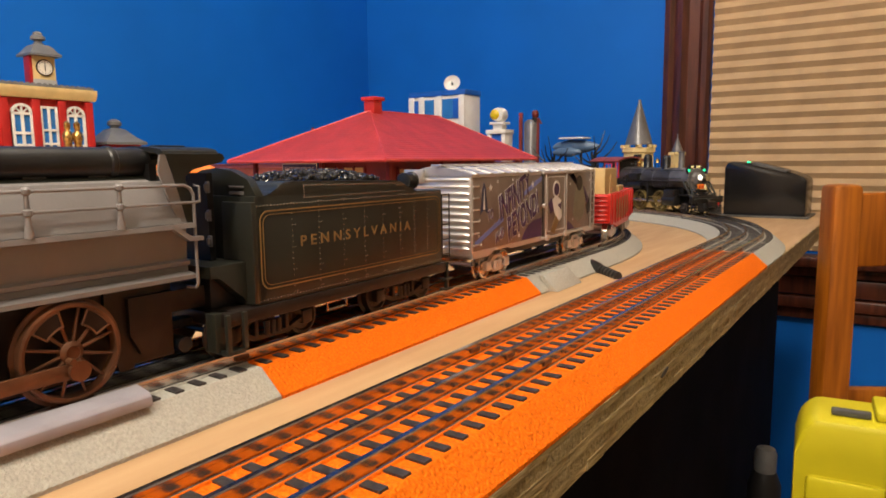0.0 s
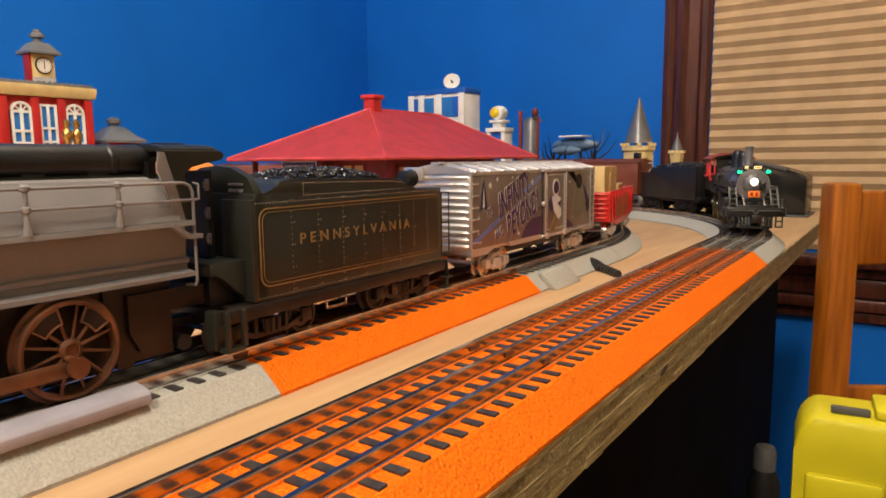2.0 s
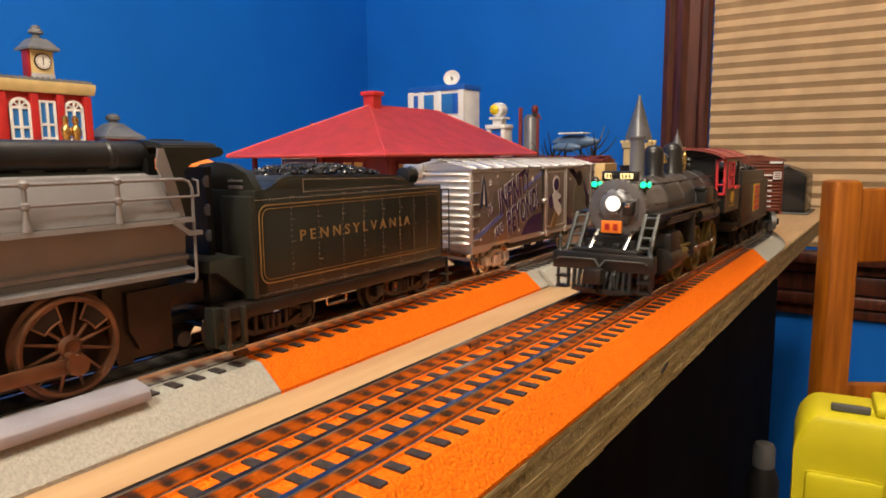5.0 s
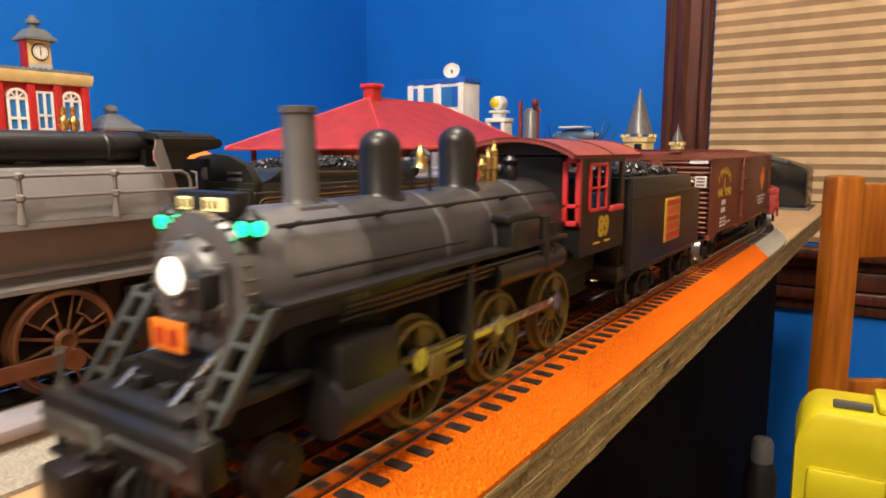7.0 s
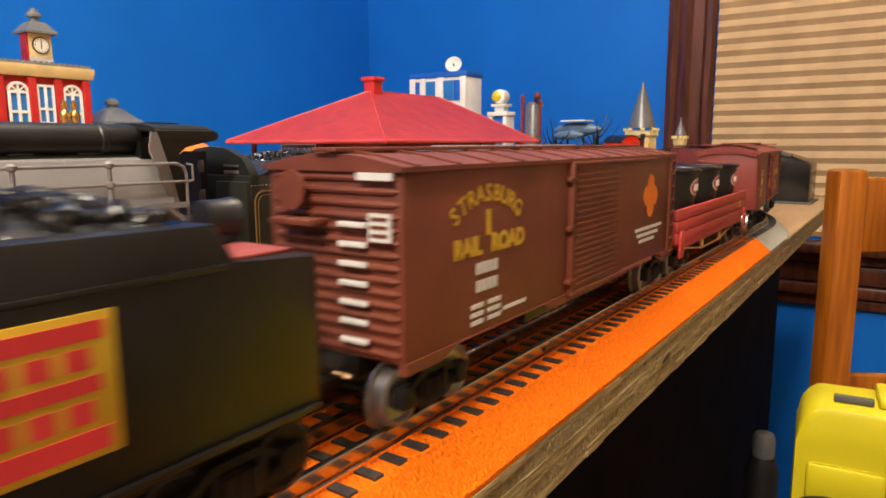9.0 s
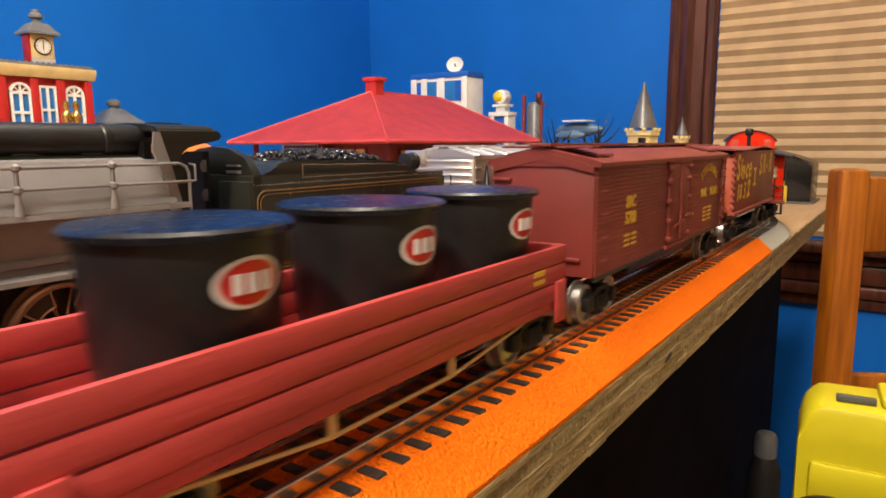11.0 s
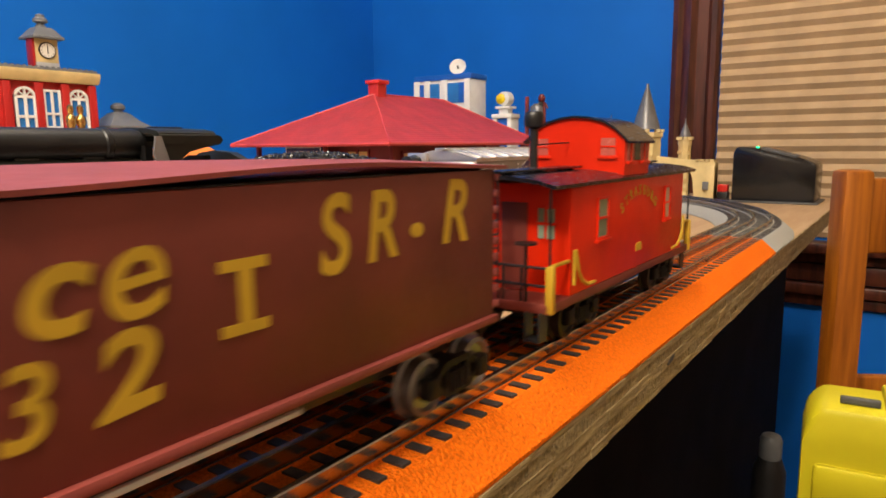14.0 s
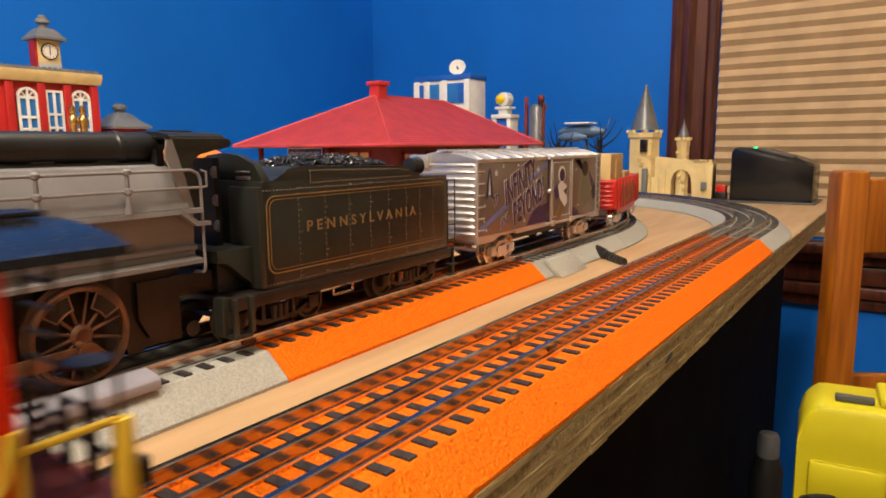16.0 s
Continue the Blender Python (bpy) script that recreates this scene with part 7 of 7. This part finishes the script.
def build_control_tower():
    tw = thing("toy_control_tower", pose(-0.8435, 1.22, -0.018), "white toy brick control tower with blue roof band and windows", "toy building")
    bm = B()
    box(bm, -72, 72, 1, 62, 0, 237, 1)
    part("wall", bm, M_TOYWHITE, tw)
    bm = B()
    box(bm, -74, 74, -2, 64, 237, 248, 0.8)
    part("roof_band", bm, M_TOYBLUE, tw, "bright blue roof band")
    for x0, x1, m in ((-60, -50, M_TOYBLUE), (-40, -8, M_GLASSBLUE), (14, 42, M_GLASSBLUE), (42, 56, M_TOYBLUE)):
        bm = B()
        box(bm, x0, x1, -1.5, 2, 188, 230, 0.4)
        part("window_panel", bm, m, tw)
    for x in (-74, -46, 0, 58):
        bm = B()
        box(bm, x, x + 14, -4, 2, 150, 237, 0.6)
        part("corner_post", bm, M_TOYWHITE, tw)
    di = new("dish")
    di.parent = tw
    di.matrix_basis = pose(0.028, 0.02, 0.262, 68, 0, 22)
    bm = B()
    lathe(bm, [(3, -3), (10, -1), (16, 3), (18, 7), (17, 7.4), (14.5, 4.4), (8, 1.4), (2, 0.6)], 26)
    part("dish_bowl", bm, M_TOYWHITE, di, "grey-white dish aerial")
    bm = B()
    cyl(bm, (0, 0, 0), (0, 0, 9), 2.4, n=10)
    part("dish_feed", bm, M_DKGREY, di)
    bm = B()
    cyl(bm, (28, 22, 246), (28, 22, 258), 4, n=12)
    part("dish_mast", bm, M_DKGREY, tw)


build_control_tower()


def build_visor_head():
    # toy astronaut head reduced to plain shapes; it is no lamp
    s = thing("toy_visor_head", pose(-0.662, 1.175, -0.018), "white toy astronaut head with a yellow visor on a stand", "toy")
    bm = B()
    for x in (-20, 12):
        box(bm, x, x + 8, -16, 16, 0, 150, 0.6)
    box(bm, -22, 22, -18, 18, 150, 158, 0.8)
    box(bm, -10, 10, -10, 10, 158, 170, 1)
    box(bm, -16, 16, -14, 14, 168, 173, 1)
    part("stand", bm, M_TOYWHITE, s)
    bm = B()
    box(bm, -11, 11, -12, 12, 96, 149, 0.6)
    part("stand_panel", bm, M_TOYBLUE, s)
    bm = B()
    lathe(bm, [(10, -12), (13, -11), (14, -3), (14, 8), (11, 13), (4, 15)], 24, (0, 0, 187), "Y")
    part("head_shell", bm, M_TOYWHITE, s)
    bm = B()
    ball(bm, (-5, -8, 187), 12, 2, 1, 0.75, 0.95)
    part("lens", bm, M_TOYYELLOW, s, "yellow visor")


build_visor_head()


def build_silo():
    s = thing("toy_silo", pose(-0.60, 1.19, -0.018), "grey metal silo between red-brown posts", "toy building")
    bm = B()
    lathe(bm, [(14.5, 0), (14.5, 168), (13, 171), (8, 176)], 22)
    part("tank", bm, M_STACK, s)
    for x, h in ((-22, 190), (14, 178)):
        bm = B()
        box(bm, x - 3, x + 3, -5, 1, 0, h, 0.4)
        part("post", bm, M_BRICKRED, s)
    bm = B()
    lathe(bm, [(3, 178), (6, 181), (7, 187), (4, 193)], 12, (9, -2, 0))
    tube(bm, [(9, -2, 180), (20, -6, 174), (24, -6, 166)], 1.6, 6)
    part("top_fitting", bm, M_BRICKRED, s)
    bm = B()
    cyl(bm, (9, -2, 170), (9, -2, 179), 6, n=12)
    part("collar", bm, M_DKBLACK, s)


build_silo()


def build_ship():
    s = thing("toy_airship", pose(-0.508, 1.19, -0.018), "blue-grey toy aircraft with dark struts on a stand", "toy")
    bm = B()
    lathe(bm, [(2, -46), (9, -36), (13, -10), (12, 18), (6, 40), (2, 48)], 18, (0, 0, 122), "X")
    lathe(bm, [(2, -30), (7, -20), (9, 6), (3, 26)], 14, (-6, -22, 112), "X")
    part("hull", bm, M_SEAGREY, s, "blue-grey rounded hull")
    bm = B()
    box(bm, -24, 24, -24, 18, 136, 139, 1)
    part("deck", bm, M_TOYWHITE, s)
    bm = B()
    for x in (-46, -18, 20, 46):
        tube(bm, [(x, -12, 0), (x * 0.8, -12, 112)], 2.2, 6)
    part("stand", bm, M_DKBLACK, s)


def build_bare_tree(x, y, seed, h):
    tr = thing("bare_toy_tree", pose(x, y, -0.018), "black leafless toy tree with curling branches", "toy tree", "bare toy trees")
    rnd = random.Random(seed)
    bm = B()
    cyl(bm, (0, 0, 0), (0, 0, h * 0.72), 5, 3.4, n=10)
    part("trunk", bm, M_DKBLACK, tr)
    for k in range(7):
        bm = B()
        a = rnd.uniform(0, 6.28)
        z = h * rnd.uniform(0.5, 0.74)
        p = [Vector((0, 0, z))]
        d = Vector((math.cos(a) * 7, math.sin(a) * 7, 3))
        for i in range(5):
            p.append(p[-1] + d)
            d = d + Vector((rnd.uniform(-2.5, 2.5), rnd.uniform(-2, 2), rnd.uniform(0.4, 4)))
        for i, (u, v) in enumerate(zip(p, p[1:])):
            cyl(bm, u, v, 2.2 - i * 0.32, 1.9 - i * 0.32, n=7)
        part("branch", bm, M_DKBLACK, tr)


build_ship()
build_bare_tree(-0.545, 1.17, 4, 140)
build_bare_tree(-0.462, 1.17, 9, 148)


def build_castle():
    ca = thing("toy_castle", pose(-0.42, 1.2, -0.018), "tan toy brick castle gate with grey cone towers", "toy castle")

    def tower(x, r, h, cone_r, cone_h, square):
        to = new("tower")
        to.parent = ca
        to.matrix_basis = pose(x / 1000, 0, 0)
        bm = B()
        n = 4 if square else 8
        lathe(bm, [(r * 1.08, 0), (r * 1.08, h * 0.08), (r, h * 0.1), (r, h - 10), (r * 1.12, h - 8), (r * 1.12, h)], n if n == 8 else 8)
        part("tower_wall", bm, M_TAN, to)
        bm = B()
        for k in range(8):
            a = 2 * math.pi * (k + 0.5) / 8
            box(bm, r * 1.02 * math.cos(a) - 3, r * 1.02 * math.cos(a) + 3, r * 1.02 * math.sin(a) - 3, r * 1.02 * math.sin(a) + 3, h, h + 5)
        part("battlement", bm, M_TAN, to)
        bm = B()
        lathe(bm, [(cone_r, h + 5), (cone_r * 0.97, h + 9), (cone_r * 0.12, h + cone_h - 6), (cone_r * 0.10, h + cone_h)], 22)
        part("cone_roof", bm, M_STACK, to, "grey cone roof")
        bm = B()
        rnd = random.Random(int(h))
        for k in range(10):
            a, z = rnd.uniform(-2.6, -0.5), rnd.uniform(0.15, 0.85) * h
            box(bm, r * math.cos(a) * 0.98 - 3, r * math.cos(a) * 0.98 + 3, r * math.sin(a) * 0.98 - 2, r * math.sin(a) * 0.98 + 2, z, z + 5)
        part("brick_patch", bm, M_CREAM, to)
        return to
    t1 = tower(28, 27, 118, 24, 84, True)
    # dark box on the wall, painting the shade inside a loophole
    bm = B()
    box(bm, 2, 14, -31, -22, 84, 106, 1)
    part("loophole", bm, M_DKGLASS, t1)
    tower(96, 10.5, 104, 9, 36, False)
    bm = B()
    pts = [(52, 0), (52, 76), (150, 66), (150, 0), (118, 0)]
    pts += [(102 + 17 * math.cos(radians(a)) - 4, 34 + 20 * math.sin(radians(a))) for a in range(0, 181, 20)] + [(81, 0)]
    prism(bm, pts, "y", -12, 10)
    part("gate_wall", bm, M_TAN, ca, "tan wall with an arched gateway")
    for x, h in ((48, 40), (60, 52), (138, 60)):
        bm = B()
        box(bm, x, x + 12, -16, 12, 0, h, 0.8)
        part("buttress", bm, M_TAN, ca)
    bm = B()
    for k in range(4):
        box(bm, 118 + k * 8, 123 + k * 8, -12, 10, 66, 71)
    part("battlement", bm, M_TAN, ca)
    # solid grey boxes stand in for the dark inside the openings
    bm = B()
    box(bm, 36, 44, -34, -24, 0, 56, 1)
    box(bm, 132, 142, -18, -12, 20, 34, 1)
    part("opening_shade", bm, M_DKGREY, ca)


build_castle()


def build_controller():
    tf = thing("train_controller", pose(-0.187, 1.21, -0.018), "black plastic train transformer with a green light", "transformer")
    bm = B()
    prism(bm, [(-60, 0), (-60, 82), (-56, 90), (-48, 92), (-10, 88), (40, 74), (60, 66), (64, 60), (64, 0)], "y", 0, 90, 2.5)
    part("case", bm, M_GLOSSBLK, tf, "glossy black plastic case")
    bm = B()
    prism(bm, [(-18, 86), (34, 73), (36, 77), (-16, 91)], "y", -2, 40, 1)
    part("handle", bm, M_GREYPL, tf)
    bm = B()
    lathe(bm, [(3, 0), (3, 2), (1, 2.6)], 12, (-24, 6, 89.6))
    part("pilot_light", bm, M_LAMPG, tf, "small green light")
    bm = B()
    box(bm, -66, 70, -10, 94, 0, 3, 1)
    part("foot", bm, M_GREYPL, tf)
    rb = thing("red_switch_box", pose(-0.262, 1.22, -0.018), "small red switch box beside the transformer", "switch box")
    bm = B()
    box(bm, -8, 8, -8, 8, 16, 28, 1)
    part("cap", bm, M_RED, rb)
    bm = B()
    box(bm, -9, 9, -9, 9, 0, 16, 1)
    part("base", bm, M_DKBLACK, rb)
    cb = thing("black_cable", pose(0, 0, -0.018), "black cable lying on the board", "cable")
    bm = B()
    tube(bm, [(-250, 1210, 3), (-275, 1190, 3), (-300, 1195, 3), (-330, 1260, 3)], 3, 8)
    part("wire", bm, M_DKBLACK, cb)


M_GLOSSBLK = mat("gloss_black_plastic", (0.010, 0.010, 0.011), 0.2, vary=0.1)
build_controller()


# ---- beside the track ----
def build_plug():
    x, y, a = inner_way(0.478)
    bl = thing("power_feed_block", pose(x, y, 0, 0, 0, math.degrees(a)), "grey feeder block on the roadbed with a black cable plug", "power feed")
    bm = B()
    prism(bm, [(30.8, -6), (34.5, -6), (47, -17.8), (40, -17.8), (32, -7.2)], "y", -26, 22, 0.5)
    lead = pose(x, y, 0, 0, 0, math.degrees(a)).inverted() @ pose(-0.236, 0.574, -0.0125, 0, 3, -42)
    part("cover", bm, M_STONE, bl, "grey stone-textured cover")
    bm = B()
    lathe(bm, [(4.2, 0), (5.2, 2), (5.4, 22), (4.8, 32), (3.6, 37)], 16, (0, 0, 0), "X")
    part("plug", bm, M_DKBLACK, bl, at=lead)
    for k in range(6):
        bm = B()
        lathe(bm, [(3.2, 0), (4.0, 0.6), (4.0, 2.4), (3.2, 3)], 14, (36 + k * 5.4, 0, 0), "X")
        part("strain_relief", bm, M_DKBLACK, bl, at=lead)


build_plug()
x, y, a = inner_way(0.0)
ramp = thing("rerailing_ramp", pose(x, y, 0, 0, 0, math.degrees(a)), "lavender-grey plastic rerailing ramp beside the rail", "ramp")
bm = B()
prism(bm, [(20.6, -4.5), (20.6, 0.2), (22.4, 0.9), (29.6, -0.6), (31.2, -2.0), (31.6, -5.4)], "y", -140, 131, 0.3)
part("ramp_body", bm, mat("lavender_grey_plastic", (0.30, 0.29, 0.33), 0.45, vary=0.08), ramp)

# added block: gives the cab opening its flame-like orange and yellow glow
toy = thing("orange_glow_block", pose(-0.475, 0.325, -0.018), "orange and yellow block added for the flame-like glow behind the cab", "toy building")
bm = B()
box(bm, -24, 24, -20, 20, 0, 74, 1)
part("wall", bm, M_TOYYELLOW, toy)
bm = B()
prism(bm, [(-28, 74), (28, 74), (26, 92), (8, 98), (-20, 96)], "y", -22, 22, 1)
part("roof", bm, M_ORPLATE, toy, "bright orange upper block")

pole = thing("red_signal_pole", pose(-1.02, 1.02, -0.018), "thin red-brown signal pole with a crossarm", "signal")
bm = B()
cyl(bm, (0, 0, 0), (0, 0, 170), 2.6, n=8)
part("pole", bm, M_BRICKRED, pole)
bm = B()
box(bm, -30, 26, -2, 2, 148, 153, 0.4)
part("arm", bm, M_BRICKRED, pole)


# ---- chair and case beside the table ----
def build_chair():
    ch = thing("dining_chair", pose(-0.0498, 0.72, Z_FLOOR, 0, 0, 30), "honey-brown varnished wooden chair holding a yellow case", "chair")

    def board(name, x0, x1, y0, y1, z0, z1, bev=4, lean=0.0):
        bm = B()
        box(bm, x0, x1, y0, y1, z0, z1, bev)
        return part(name, bm, M_CHAIR, ch)
    H = 914
    bm = B()
    for v in ([(0, 0, 0, H)],):
        prism(bm, [(0, 0), (27, 0), (27, 30), (0, 30)], "z", 0, H, 5)
    part("back_post", bm, M_CHAIR, ch, "rounded upright back post")
    board("back_post", 380, 407, 0, 30, 0, H, 5)
    bm = B()
    prism(bm, [(27, 6), (120, 22), (203, 27), (287, 22), (380, 6), (380, 20), (287, 38), (203, 43), (120, 38), (27, 20)], "z", H - 78, H - 8, 2)
    part("crest_rail", bm, M_CHAIR, ch, "curved crest rail")
    for z in (560, 680):
        board("back_slat", 27, 380, 12, 24, z, z + 34, 2)
    board("seat", -20, 427, -400, 34, 425, 450, 8)
    for x in (0, 380):
        board("front_leg", x, x + 34, -380, -346, 0, 425, 3)
    board("apron", 27, 380, 6, 24, 370, 424, 2)
    board("stretcher", 34, 380, -372, -354, 180, 206, 2)


build_chair()


def build_case():
    cs = thing("tool_case", pose(-0.0395, 0.405, Z_FLOOR + 0.451, 0, 0, 6), "bright yellow plastic tool case with a black catch", "tool case")
    bm = B()
    prism(bm, [(0, 0), (0, 325), (2, 338), (9, 346), (240, 349), (250, 340), (250, 0)], "y", 0, 46, 4)
    part("shell", bm, M_YELLOW, cs, "glossy yellow plastic shell")
    for z in (292, 225, 150):
        bm = B()
        box(bm, 6, 44, -2.5, 2, z, z + 22, 3)
        part("moulded_rib", bm, M_YELLOW, cs)
    bm = B()
    box(bm, 58, 240, -3, 2, 40, 318, 3)
    part("raised_panel", bm, M_YELLOW, cs)
    bm = B()
    lathe(bm, [(1.5, -2), (4.5, -1.4), (4.5, 0.4)], 12, (0, 0, 0), "Y")
    bmesh.ops.scale(bm, vec=(2.1, 1, 0.5), verts=bm.verts[:])
    part("slot", bm, M_DKBLACK, cs, at=pose(0.012, -0.0032, 0.2935, 0, -14, 0))
    bm = B()
    box(bm, 17, 36, 10, 14, 346.5, 350.5, 0.8)
    part("catch", bm, M_GREYPL, cs, "dark grey catch")
    bm = B()
    box(bm, 38, 250, 8, 40, 346.5, 352.0, 2)
    part("lid_ridge", bm, M_YELLOW, cs)


build_case()
canister = thing("canister", pose(-0.133, 1.0, Z_FLOOR), "tall black canister with a grey cap under the table", "canister")
bm = B()
lathe(bm, [(24, 0), (26, 4), (22, 480), (15, 500)], 20)
part("body", bm, M_BLACK, canister)
bm = B()
lathe(bm, [(14, 498), (15, 504), (15, 526), (12, 533), (3, 536)], 20)
part("cap", bm, M_DKGREY, canister, "grey rounded cap")


def split_pieces(ob):
    """Make every loose piece of a part's mesh a part of its own."""
    me = ob.data
    root = list(range(len(me.vertices)))

    def find(i):
        while root[i] != i:
            root[i] = root[root[i]]
            i = root[i]
        return i
    for e in me.edges:
        a, b = find(e.vertices[0]), find(e.vertices[1])
        root[a] = b
    groups = {}
    for p in me.polygons:
        groups.setdefault(find(p.vertices[0]), []).append(p)
    if len(groups) < 2 or len(groups) > 60:
        return
    for polys in groups.values():
        ids = sorted({v for p in polys for v in p.vertices})
        at = {v: i for i, v in enumerate(ids)}
        m2 = bpy.data.meshes.new(me.name)
        m2.from_pydata([me.vertices[v].co[:] for v in ids], [], [[at[v] for v in p.vertices] for p in polys])
        m2.materials.append(me.materials[0])
        m2.shade_smooth()
        m2.set_sharp_from_angle(angle=radians(38))
        o2 = new(ob.name.split(".")[0], m2)
        o2.parent = ob.parent
        o2.matrix_basis = ob.matrix_basis
        if "label" in ob:
            o2["label"] = ob["label"]
    bpy.data.objects.remove(ob)


PIECES = {"pilot", "side_board", "door_frame", "platform_step", "roof_seam", "footplate", "step_bracket", "cab_side", "side_post", "emblem_band", "emblem_bar", "lettering_bar", "stake", "corner_rung", "stud", "battlement", "brick_patch", "grab_iron", "star_print", "front_step", "pipe_saddle", "number_bar", "plate_bar", "data_bar", "clock_pointer", "side_truss", "corner_step", "label_bar", "side_sill", "door_rib", "ice_hatch", "cupola_sill", "roof_rib", "corner_post", "front_post", "window_frame", "purple_shape", "blue_stripe", "letter_serif", "handrail_stanchion", "axle", "border", "end_railing", "opening_shade", "roof_walk", "gate_hinge", "door_hinge", "rim_bolts", "deck_fitting", "repair_strip", "cupola_pane"}
for ob in list(scene.objects):
    if ob.type == "MESH" and ob.name.split(".")[0] in PIECES and not ob.children:
        split_pieces(ob)


def motions():
    for ob, middle, half in TRAIN:
        walk(ob, [(i * 0.25, car_pose(head_at(i * 0.25) + middle, half)) for i in range(65)])
    # drivers roll, rods go round with the crank pins
    for ob, x, y, r in DRIVERS:
        walk(ob, [(i * 0.1, pose(x / 1000, y / 1000, r / 1000, math.degrees((head_at(0) - head_at(i * 0.1)) / r * 1000))) for i in range(161)])
    for ob, x, y in RODS:
        rows = []
        for i in range(161):
            a = (head_at(0) - head_at(i * 0.1)) / 0.0155
            rows.append((i * 0.1, pose(x / 1000, y / 1000 - 0.0062 * math.cos(a), 0.0155 - 0.0062 * math.sin(a))))
        walk(ob, rows)


motions()
